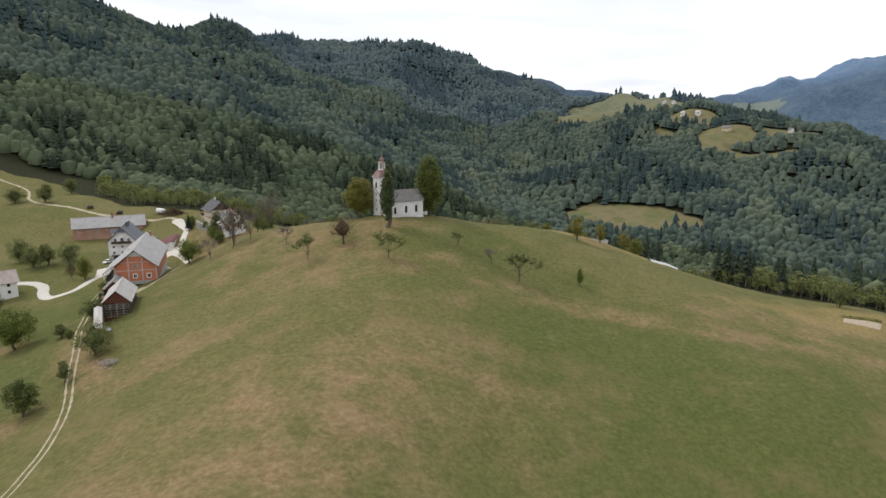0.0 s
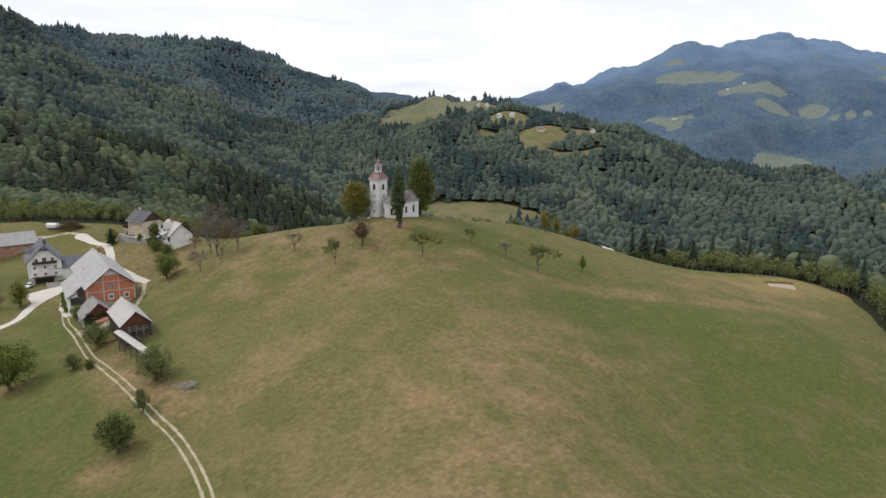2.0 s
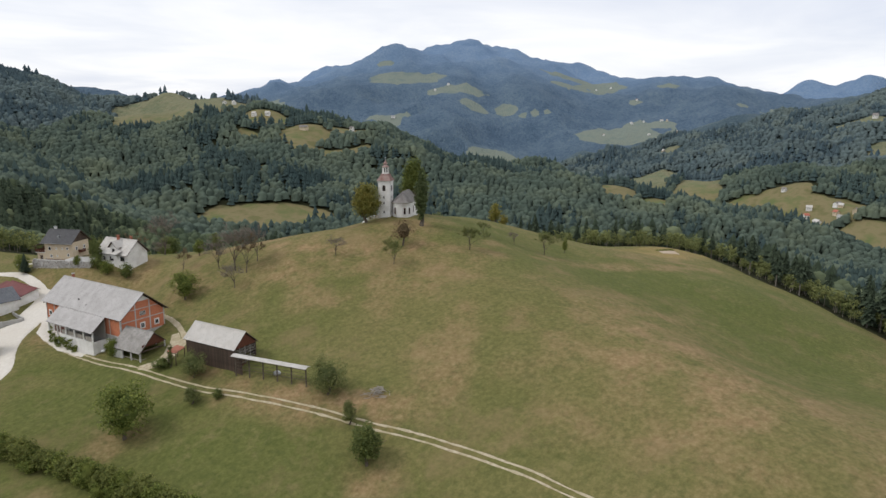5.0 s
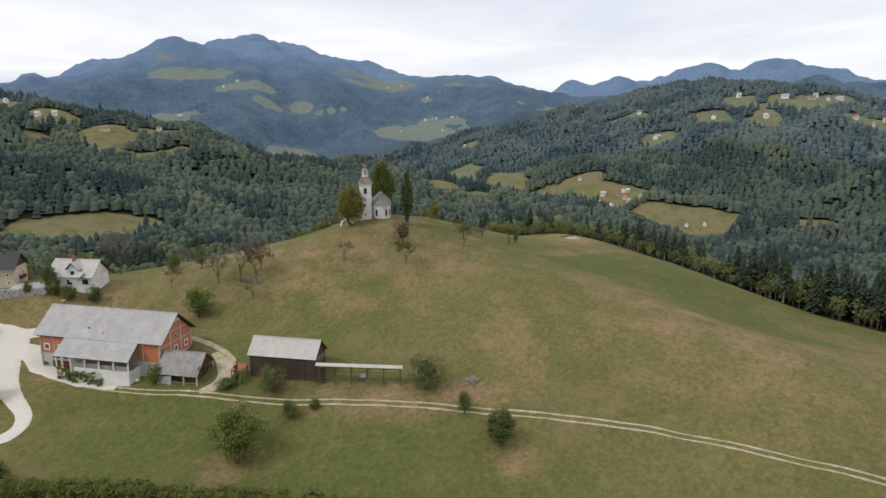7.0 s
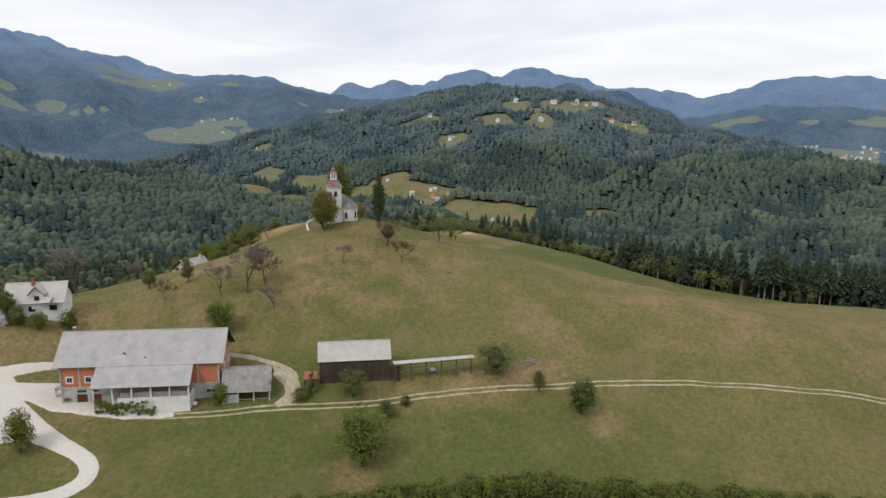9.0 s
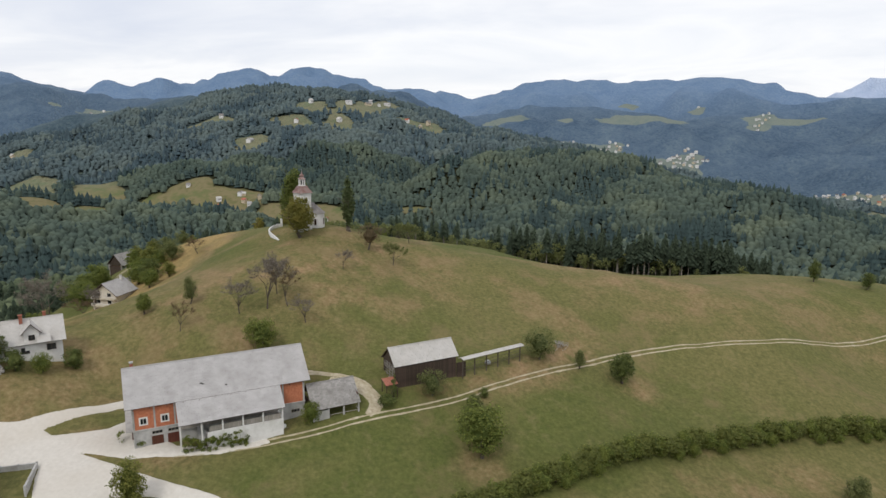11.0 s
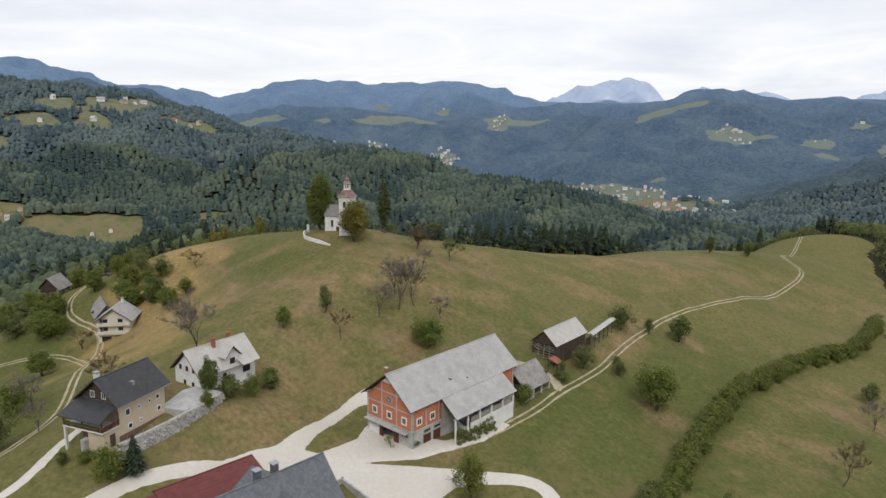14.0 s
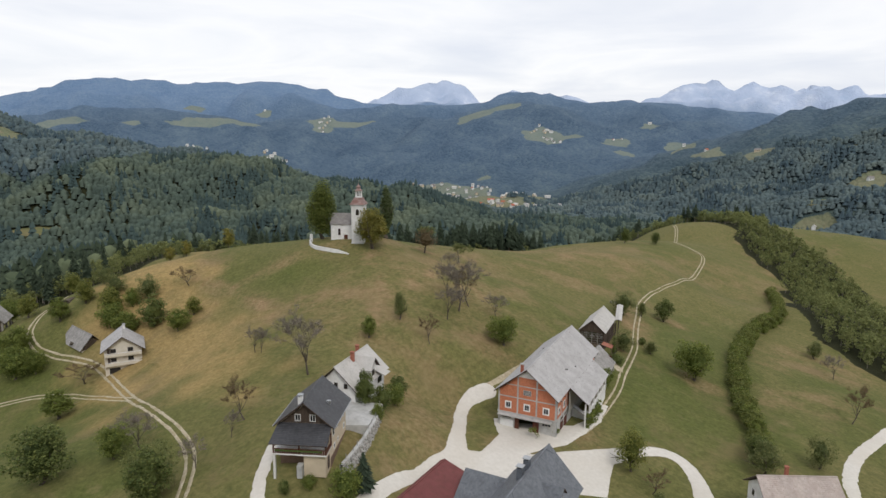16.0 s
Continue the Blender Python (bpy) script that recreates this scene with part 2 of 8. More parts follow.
BLUE_SLATE = shader("blue_grey_tile", [(0.095, 0.105, 0.12), (0.12, 0.132, 0.15), (0.145, 0.16, 0.18)], 1.0, 0.6, 0.006, 9, random_object=0.12)
SHINGLE = shader("weathered_shingle", [(0.17, 0.155, 0.145), (0.22, 0.205, 0.195), (0.27, 0.255, 0.24)], 1.0, 0.85, 0.01, 9, stain=(0.15, 0.14, 0.12), stain_scale=0.4, random_object=0.12)
MAROON = shader("maroon_tile", [(0.12, 0.035, 0.032), (0.155, 0.045, 0.04)], 1.0, 0.65, 0.006, 9, random_object=0.12)
RED_TILE = shader("old_red_tile", [(0.33, 0.10, 0.06), (0.42, 0.16, 0.10)], 1.5, 0.85, 0.01, 9, stain=(0.25, 0.16, 0.12), stain_scale=0.6, random_object=0.12)
COPPER = shader("rusty_sheet", [(0.15, 0.075, 0.06), (0.22, 0.12, 0.10), (0.31, 0.22, 0.20)], 0.9, 0.6, 0.005, 9, stain=(0.33, 0.28, 0.26), stain_scale=0.5, stain_amount=0.5)
DARK_WOOD = shader("dark_boards", [(0.045, 0.032, 0.024), (0.075, 0.053, 0.04), (0.105, 0.08, 0.062)], 3, 0.85, 0.01, 12, stretch=(1, 1, 0.2), random_object=0.2)
BROWN_WOOD = shader("stained_boards", [(0.075, 0.026, 0.015), (0.12, 0.042, 0.024)], 3, 0.7, 0.008, 12, stretch=(1, 1, 0.2), random_object=0.15)
GREY_WOOD = shader("weathered_boards", [(0.26, 0.24, 0.21), (0.38, 0.35, 0.31)], 3, 0.9, 0.01, 12, stretch=(1, 1, 0.2), random_object=0.15)
GLASS = shader("window_glass", [(0.012, 0.014, 0.017), (0.022, 0.025, 0.03)], 0.7, 0.08, spec=0.6)
DARK = shader("shaded_interior", [(0.02, 0.018, 0.016), (0.04, 0.035, 0.03)], 1.0, 0.9)
WHITE = shader("white_paint", [(0.72, 0.72, 0.71), (0.8, 0.8, 0.79)], 2, 0.6)
METAL = shader("galvanised", [(0.38, 0.39, 0.4), (0.48, 0.49, 0.5)], 2, 0.45, metal=0.8)
STONE = shader("field_stone", [(0.26, 0.25, 0.23), (0.36, 0.345, 0.32), (0.46, 0.44, 0.41)], 1.6, 0.9, 0.03, 6, random_object=0.25)
BRICK = shader("chimney_brick", [(0.26, 0.09, 0.06), (0.36, 0.14, 0.09)], 2.5, 0.9, 0.01, 10)
BARK = shader("bark", [(0.06, 0.048, 0.036), (0.11, 0.09, 0.07), (0.15, 0.125, 0.1)], 4, 0.95, 0.02, 10, stretch=(1, 1, 0.3))
LEAF = shader("leaves", [(0.124, 0.161, 0.038), (0.211, 0.241, 0.058)], 0.6, 0.7, random_island=0.30, spec=0.2, through_light=0.42)
LEAF_DARK = shader("dark_leaves", [(0.088, 0.117, 0.034), (0.150, 0.177, 0.052)], 0.6, 0.7, random_island=0.38, spec=0.2, through_light=0.36)
LEAF_GREY = shader("grey_leaves", [(0.128, 0.151, 0.052), (0.208, 0.224, 0.085)], 0.6, 0.75, random_island=0.3, spec=0.2, through_light=0.42)
LEAF_IVY = shader("ivy_leaves", [(0.085, 0.115, 0.045), (0.13, 0.165, 0.062)], 0.6, 0.6, random_island=0.28, spec=0.3, through_light=0.3)
LEAF_AUTUMN = shader("turning_leaves", [(0.150, 0.150, 0.036), (0.225, 0.215, 0.052), (0.27, 0.225, 0.055)], 0.6, 0.7, random_island=0.32, spec=0.2, through_light=0.42)
LEAF_BROWN = shader("dry_leaves", [(0.138, 0.098, 0.055), (0.196, 0.144, 0.086)], 0.8, 0.85, random_island=0.3, spec=0.15, through_light=0.42)
LEAF_YELLOW = shader("yellow_green_leaves", [(0.148, 0.165, 0.039), (0.231, 0.239, 0.059)], 0.6, 0.7, random_island=0.3, spec=0.2, through_light=0.42)
LEAF_LIME = shader("lime_leaves", [(0.109, 0.136, 0.032), (0.171, 0.201, 0.050)], 0.6, 0.7, random_island=0.3, spec=0.2, through_light=0.42)
LEAF_HEDGE = shader("hedge_leaves", [(0.120, 0.142, 0.037), (0.189, 0.205, 0.055)], 0.6, 0.7, random_island=0.3, spec=0.2, through_light=0.42)
TWIG = shader("twigs", [(0.137, 0.114, 0.091), (0.208, 0.182, 0.150)], 2, 0.95, random_island=0.2)
NEEDLE = shader("needles", [(0.033, 0.047, 0.031), (0.057, 0.077, 0.047)], 0.5, 0.85, random_island=0.22, spec=0.1)
WOOD_TREE = shader("woodland_leaves", [(0.062, 0.084, 0.052), (0.090, 0.113, 0.066), (0.122, 0.144, 0.080)], 0.02, 0.9, 0.5, 0.55, random_island=0.24, spec=0.05, detail=6)
EDGE_TREE = shader("edge_leaves", [(0.158, 0.181, 0.069), (0.247, 0.263, 0.101)], 0.12, 0.85, random_island=0.25, spec=0.1, through_light=0.42)
# distance haze painted into the base colours: bluer and paler in the outer rings
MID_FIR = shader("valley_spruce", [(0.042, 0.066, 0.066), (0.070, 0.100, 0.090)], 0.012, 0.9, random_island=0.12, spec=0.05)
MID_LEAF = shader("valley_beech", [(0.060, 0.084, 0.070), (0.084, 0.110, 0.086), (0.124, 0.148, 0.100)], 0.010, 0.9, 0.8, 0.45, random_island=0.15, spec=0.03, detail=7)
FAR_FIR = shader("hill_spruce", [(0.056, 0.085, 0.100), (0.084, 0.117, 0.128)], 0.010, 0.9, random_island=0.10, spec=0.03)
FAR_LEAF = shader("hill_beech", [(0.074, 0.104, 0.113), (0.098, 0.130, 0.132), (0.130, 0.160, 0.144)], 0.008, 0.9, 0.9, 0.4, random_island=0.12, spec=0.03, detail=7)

# ---- the lie of the land: spot heights near the hill, ridge lines beyond ----
KNOLL = [(-24, 223, 6.3), (-11.5, 231, 6), (-6, 239, 3.9), (-7, 223, 5.5), (-17, 216, 6.1), (-27, 235, 2.3), (-30, 204, 0.1), (-15, 187, -0.5),
         (20, 193, -6.2), (41, 193, -10.1), (-42, 200.5, -2.6), (-68, 232, -4.2), (-30, 166, -5.3), (-53, 172, -10.4), (30, 235, -0.3),
         (5.5, 260, -6.6), (-8, 267.5, -10.1), (-51, 275, -8.8), (-76, 240, -7.7), (-84, 254, -9.4), (-77, 264, -8.5), (-88, 246, -11),
         (-45, 235, 1.5)]
SOUTH = [(-55, 122, -16), (-53, 95, -17.4), (-66.5, 103.5, -21.6), (-17.7, 114, -12.5), (10, 114.5, -21), (7.4, 122.6, -17.4), (-79, 151, -19.6),
         (-87, 157, -20.6), (-92.5, 138, -26.4), (-87, 115, -27.6), (-90, 81, -29.3), (-124, 134, -33), (-118, 34, -38), (-51, 82.5, -16.2),
         (-1.5, -44, -28.9), (-5.5, -69, -32.6), (-48, -9, -27.2), (4, -92, -28), (30, -120, -31.4), (-30, 30, -21.3), (10, 70, -25.7),
         (60, 100, -32.5), (40, 20, -30.3), (106, -12, -53.8), (80, 130, -24.2), (-85, 40, -38.4), (60, -60, -59.2)]
FARM = [(-106, 289, -12.4), (-117, 308, -13.6), (-93, 310, -11.7), (-95, 292, -10), (-103, 321, -14.3), (-155, 148, -35.8), (-110, 279.5, -17.3),
        (-124, 184, -28), (-98, 180.5, -20.4), (-112, 213.5, -20.8), (-145, 197, -30), (-111, 259.5, -20.6), (-125, 250, -21.2),
        (-102, 276, -15.2), (-102, 203, -19.6), (-104, 240, -19.9), (-96, 262, -21), (-140, 240, -26.3), (-150, 238, -28.2), (-170, 225, -30), (-160, 290, -21.9),
        (-113.5, 291, -18.3), (-106.6, 290.4, -11.6), (-110.7, 296.2, -12.2), (-114.2, 302.4, -12.9), (-116.6, 307.6, -13.6), (-106, 306, -10.2), (-88, 283, -10.7), (-84, 300, -11.6), (-125, 330, -16), (-150, 322, -22.5), (-178, 323, -24.2), (-161, 329, -24.2), (-170, 337, -22.8), (-152, 338, -20), (-192, 331, -23.6), (-142, 279, -23.2), (-147, 291, -23), (-185, 325, -23.1),
        (-170, 378, -13.5)]
EAST = [(-27, 297, -21.1), (33, 308, -27.9), (-40, 310, -21.1), (-34, 327, -27.3), (-64, 319, -19), (-78, 319, -18.4), (80, 195, -15.3),
        (122, 195.5, -22.2), (141, 207, -22.8), (67, 315, -26), (79, 315, -31.2), (-1, 302, -27), (-52, 319, -21), (-75, 330, -22.2),
        (40, 282, -10.3), (65, 296, -19), (-25, 300, -22.1), (-40, 350, -29), (20, 345, -44.5), (90, 258, -19), (120, 245, -26), (175, 180, -34.2),
        (133, 98, -43.1), (154, -16, -60.8)]
RIM = [(250, 240, -51.5), (200, 330, -55.5), (100, 420, -94.4), (-20, 430, -66.2), (-130, 440, -24), (-165, 355, -13.5), (-202, 364, -12.5), (-141, 340, -13), (-230, 378, -12.5), (-250, 460, -10), (-190, 420, -14), (-250, 420, -12), (-260, 300, -31.9),
       (-260, 200, -50), (-210, 120, -55.9), (-190, 40, -54.4), (-150, -60, -57.8), (-75, -190, -34), (-60, -260, -42), (20, -160, -33),
       (100, -140, -69.7), (170, -60, -70), (230, 60, -79.7), (240, 150, -61.3), (-130, 70, -41), (-70, -80, -39.5), (-110, -20, -48.9),
       (-30, -330, -60.4), (150, -250, -89.5)]
SPOTS = np.array(KNOLL + SOUTH + FARM + EAST + RIM)


def bend(d2):
    """Thin-plate kernel of a squared distance."""
    return d2 * np.log(d2 + 1e-6)


def plate(spots, stiff):
    """Weights of a smooth sheet laid over spot heights."""
    n = len(spots)
    p = spots[:, :2] / 100.0
    k = bend(((p[:, None] - p[None]) ** 2).sum(-1)) + stiff * np.eye(n)
    q = np.c_[np.ones(n), p]
    a = np.block([[k, q], [q.T, np.zeros((3, 3))]])
    return p, np.linalg.solve(a, np.r_[spots[:, 2], np.zeros(3)])


SHEET = plate(SPOTS, 0.012)


def near_height(x, y):
    p, w = SHEET
    z = w[-3] + w[-2] * x / 100 + w[-1] * y / 100
    for (px, py), wi in zip(p, w):
        z = z + wi * bend((x / 100 - px) ** 2 + (y / 100 - py) ** 2)
    return z


# crest lines: (x, y, height) along each ridge, then its steepness and how round its top is
RIDGES = {
    "forest_ridge": ([(-1000, 300, 130), (-800, 600, 195), (-590, 890, 179), (-542, 1072, 169), (-524, 1407, 197), (-475, 1634, 195),
                    (-294, 1930, 224), (-111, 2039, 220), (26, 2352, 215), (252, 2690, 172), (523, 2956, 144)], 0.42, 60),
    "field_spur": ([(288, 1871, 60), (363, 1650, 67), (462, 1389, 63), (489, 1184, 34), (590, 1050, -32), (631, 955, -32), (657, 839, -45),
                    (705, 716, -61), (745, 599, -82), (783, 451, -110)], 0.30, 60),
    "ski_mountain": ([(1323, 3533, 92), (1803, 3874, 188), (2310, 3928, 280), (2520, 3848, 183), (2650, 3752, 413), (2760, 3666, 483),
                    (2900, 3614, 368), (3074, 3593, 496), (3243, 3502, 565), (3353, 3389, 506), (3509, 3217, 414), (3651, 3045, 399),
                    (3712, 2796, 343), (3582, 2504, 284)], 0.36, 50),
    "long_ridge": ([(3582, 2504, 265), (3582, 2107, 277), (3525, 1764, 220), (3468, 1375, 138), (3338, 1097, 130), (2979, 847, 128)], 0.30, 60),
    "middle_ridge": ([(2324, 794, 100), (2136, 525, 128), (2001, 418, 130), (1901, 268, 133), (1753, 63, 62), (1591, -77, 16), (1310, -163, -6), (1140, -217, -31), (1011, -296, -42), (768, -408, -78), (549, -462, -106), (430, -468, -120)], 0.27, 60),
    "rear_peak": ([(3252, 310, 156), (3252, 124, 221), (3241, -89, 144), (3211, -337, 56)], 0.4, 40),
    "cone": ([(4297, 1713, 233), (4322, 1640, 279), (4361, 1520, 223)], 0.5, 30),
    "blue_range": ([(4515, 1341, 264), (4556, 1172, 262), (4646, 974, 332), (4675, 786, 399), (4696, 617, 313), (4709, 456, 393),
                    (4721, 148, 338), (4695, -77, 261), (4601, -509, 239), (4495, -745, 194), (4451, -946, 237), (4376, -1201, 318),
                    (4292, -1438, 318), (4129, -1698, 299), (3967, -2020, 306), (3709, -2256, 326), (3440, -2467, 220), (3194, -2615, 170)], 0.42, 40),
    "valley_hill": ([(3611, -366, 40), (3642, -729, 82), (3599, -894, 126), (3469, -1209, 116), (3237, -1475, 84)], 0.35, 50),
    "dark_ridge": ([(3063, -1368, 10), (3103, -1890, 80), (3074, -2268, 130), (2905, -2467, 154), (2682, -2641, 165), (2491, -2801, 173),
                    (2249, -2993, 247), (1980, -3175, 185), (1607, -3381, 184), (954, -3617, 97), (549, -3712, 86)], 0.36, 50),
    "snow_range": ([(3621, -2863, 47), (3481, -3096, 304), (3264, -3315, 342), (3064, -3495, 191), (2886, -3639, 268), (2560, -3872, 251),
                    (2364, -3995, 200), (2059, -4161, 186), (1781, -4291, 344), (1314, -4448, 309), (705, -4598, 269)], 0.5, 25),
    "clearing_hill": ([(1730, -2309, -263), (1433, -2384, -147), (1063, -2462, -73), (763, -2472, -13), (551, -2432, 57),
                    (347, -2376, 140), (177, -2304, 153), (-200, -2100, 155)], 0.34, 60),
    "field_hill": ([(215, 900, -92), (262, 885, -78), (310, 860, -86)], 0.16, 40),
    "village_bench": ([(1090, 640, -118), (1180, 520, -130), (1200, 330, -120)], 0.16, 60),
    "west_slope": ([(-900, -900, -20), (-800, -200, 10), (-900, 300, 120)], 0.25, 80),
}


def ridge_height(x, y, line, steep, top, fold):
    """Height of one ridge: the crest line, and slopes that fall away from it in spurs and gullies."""
    best = np.full(np.shape(x), -1e9)
    for (ax, ay, az), (bx, by, bz) in zip(line, line[1:]):
        ux, uy = bx - ax, by - ay
        s = np.clip(((x - ax) * ux + (y - ay) * uy) / (ux * ux + uy * uy), 0, 1)
        d = np.hypot(x - ax - s * ux, y - ay - s * uy)
        best = np.maximum(best, az + s * (bz - az) - steep * (np.sqrt(d * d + top * top) - top) - fold * np.clip(steep * d / 60, 0, 1))
    return best


def wavy(x, y, step, seed):
    """Smooth noise between -1 and 1, made of turned sine waves."""
    z = 0
    rng = np.random.default_rng(seed)
    for i in range(6):
        a, ph, f = rng.uniform(0, 6.283), rng.uniform(0, 6.283), rng.uniform(0.7, 1.5) * 6.283 / step
        z = z + np.sin((x * np.cos(a) + y * np.sin(a)) * f + ph + 1.3 * np.sin((y * np.cos(a) - x * np.sin(a)) * f * 0.7 + ph * 2))
    return z / 3.5


def ease(v):
    v = np.clip(v, 0, 1)
    return v * v * (3 - 2 * v)


# clearings on the far slopes: x, y, half length, half width, turn
SPUR_FIELDS = [(360, 1450, 130, 190, 163), (1571, 3396, 116, 154, 154), (2416, 3402, 50, 75, 144), (2346, 3101, 218, 109, 142), (2444, 2747, 143, 69, 137), (2328, 2542, 72, 81, 136), (2492, 2458, 61, 72, 134), (2512, 2294, 106, 26, 131), (1872, 2694, 133, 31, 144), (1949, 2043, 113, 117, 135), (2522, 1803, 177, 80, 124), (3281, 2584, 217, 93, 127), (1180, 818, 65, 73, 122), (1062, 651, 46, 97, 118), (441, 971, 72, 21, 151), (303, 938, 14, 28, 157)]
MOUNTAIN_FIELDS = [(368, 1113, 22, 17, 158), (224, 792, 78, 46, 150), (3060, 2493, 124, 50, 125), (3269, 2384, 135, 95, 122), (3312, 2000, 61, 50, 117), (2475, 1703, 160, 58, 119), (2426, 1892, 60, 27, 123), (3111, 1505, 46, 12, 112), (3142, 1357, 49, 26, 109), (2001, 831, 48, 62, 107), (1520, 551, 51, 27, 102), (1511, 356, 24, 10, 96), (763, 636, 29, 51, 115), (759, 560, 23, 42, 112), (1585, 228, 31, 19, 92), (1626, 122, 53, 43, 89)]
RIDGE_FIELDS = [(1513, -5, 71, 36, 85), (2729, -935, 189, 171, 70), (2393, -1244, 102, 87, 62), (3702, -1571, 59, 38, 66), (3123, -1398, 222, 70, 65), (3241, -1016, 44, 34, 71), (3371, -708, 121, 58, 76), (2289, -2534, 98, 112, 41), (2196, -2672, 99, 50, 38), (1722, -2486, 170, 22, 34), (1378, -2562, 57, 36, 28), (1205, -2800, 77, 67, 24), (694, -1887, 45, 41, 22), (501, -1787, 46, 44, 18), (632, -1596, 18, 8, 23), (1676, -1878, 30, 37, 40)]
VALLEY_FIELDS = [(1106, -1151, 205, 307, 41), (365, -1446, 18, 17, 18), (206, -1300, 35, 22, 14), (2884, -2035, 193, 46, 52), (2877, -960, 171, 20, 67), (2492, -1236, 134, 122, 59), (908, 71, 42, 24, 76), (1010, 500, 66, 34, 95), (905, 286, 90, 40, 95), (1102, 785, 36, 64, 119)]
# lone farmhouses on the far slopes, and villages: x, y, half length, half width, turn, how many houses
SPUR_FARMS = [(447, 1379), (461, 1365), (428, 1213), (450, 1202), (447, 1068), (555, 1079), (1894, 2662), (1982, 1935), (2328, 2841), (2420, 2834), (3051, 2030), (2669, 1813), (2712, 1776), (2754, 1707), (2759, 1681), (3209, 2403), (3257, 2335)]
RIDGE_FARMS = [(2473, 1833), (2558, 1651), (2654, 1569), (1554, 1008), (3114, 1337), (3147, 1290), (2064, 839), (1569, 506), (1474, 311), (1638, 279), (1658, 176), (1713, 120), (1792, 84), (1532, 26), (1521, -8), (1535, -31), (1520, 204), (1348, 410), (1744, 111), (1827, 56)]
VALLEY_FARMS = [(986, 425), (998, 388), (1045, 488), (894, 233), (887, 259), (994, 382), (3367, -1851), (2893, -1937), (2944, -1954), (1767, -2462), (1821, -2420), (1749, -2490), (1513, -2700), (1485, -2734), (1478, -3018), (895, -2132), (733, -1948), (517, -1805), (281, -1779), (142, -1446), (192, -1213)]
FARMS = SPUR_FARMS + RIDGE_FARMS + VALLEY_FARMS
VILLAGES = [(945, 392, 42, 20, 80, 10), (2520, -1270, 210, 60, -60, 48), (2760, -1040, 150, 50, -50, 28), (2900, -870, 90, 40, -40, 10), (1780, -1650, 260, 100, 25, 60), (1330, -1440, 240, 110, 28, 52), (960, -1170, 130, 70, 28, 24), (1750, -2450, 120, 50, -30, 10), (2920, -1945, 120, 40, -60, 8)]


CLEARINGS = SPUR_FIELDS + MOUNTAIN_FIELDS + RIDGE_FIELDS + VALLEY_FIELDS + [(x - 0.012 * x, y - 0.012 * (y - 225), 42, 56, math.degrees(math.atan2(y - 225, x + 20)) + 90) for x, y in FARMS] + [(x, y, a * 1.0, b * 1.05, turn) for x, y, a, b, turn, n in VILLAGES]


def ellipse(x, y, cx, cy, a, b, turn):
    c, s = math.cos(radians(turn)), math.sin(radians(turn))
    u, v = ((x - cx) * c + (y - cy) * s) / a, ((y - cy) * c - (x - cx) * s) / b
    return np.hypot(u, v)


def tended(x, y):
    """1 on and round the farmed clearings, where the slopes run even."""
    m = np.zeros(np.shape(x))
    for c in CLEARINGS:
        m = np.maximum(m, ease(2.3 - ellipse(x, y, *c)))
    return m


def far_height(x, y):
    r = np.hypot(x + 20, y - 225)
    floor = np.interp(r, [0, 300, 700, 1200, 2000, 2700, 4800], [-60, -100, -140, -165, -200, -275, -300])
    z = floor
    rough = 13 * wavy(x, y, 420, 3) + 8 * wavy(x, y, 200, 4)
    fold = (15 * wavy(x, y, 420, 61) + 8 * wavy(x, y, 180, 62)) * (1 - tended(x, y)) * np.clip((r - 500) / 400, 0, 1) + (38 * wavy(x, y, 800, 67) + 20 * wavy(x, y, 380, 68)) * (1 - tended(x, y)) * np.clip((r - 2300) / 700, 0, 1)
    for line, steep, top in RIDGES.values():
        h = ridge_height(x, y, line, steep, top, fold)
        k = 12.0
        m = np.maximum(z, h)
        z = m + k * np.log(np.exp(np.clip((z - m) / k, -40, 0)) + np.exp(np.clip((h - m) / k, -40, 0))) * 0.7
    crest = (4 * wavy(x, y, 130, 63) + 2.5 * wavy(x, y, 62, 64)) * np.clip((r - 1000) / 800, 0, 1) + (12 * wavy(x, y, 330, 65) + 7 * wavy(x, y, 150, 66)) * np.clip((r - 4000) / 600, 0, 1)
    crest = crest + (30 * wavy(x, y, 300, 69) + 17 * wavy(x, y, 135, 70)) * np.clip((r - 4300) / 250, 0, 1) * np.clip((-2500 - y) / 300, 0, 1)
    return z + crest + rough * np.clip((r - 450) / 500, 0, 1) * np.clip((4400 - r) / 1500, 0.15, 1)


def height(x, y):
    """Ground level at a place of the plan."""
    x, y = np.asarray(x, float), np.asarray(y, float)
    r = np.hypot(x + 20, (y - 100) * 0.8)
    w = ease((520 - r) / 220)
    near = near_height(x, y)
    return np.where(w > 0, near, 0) * w + far_height(x, y) * (1 - w)


def part(name, mesh, material, parent=None, label=""):
    """Links a bmesh or a mesh as one object, under a thing or a part."""
    if isinstance(mesh, bmesh.types.BMesh):
        data = bpy.data.meshes.new(name)
        mesh.to_mesh(data)
        mesh.free()
    else:
        data = mesh
    if material and not data.materials:
        data.materials.append(material)
    ob = new(name, data)
    if parent:
        ob.parent = parent
    if label:
        ob["label"] = label
    return ob


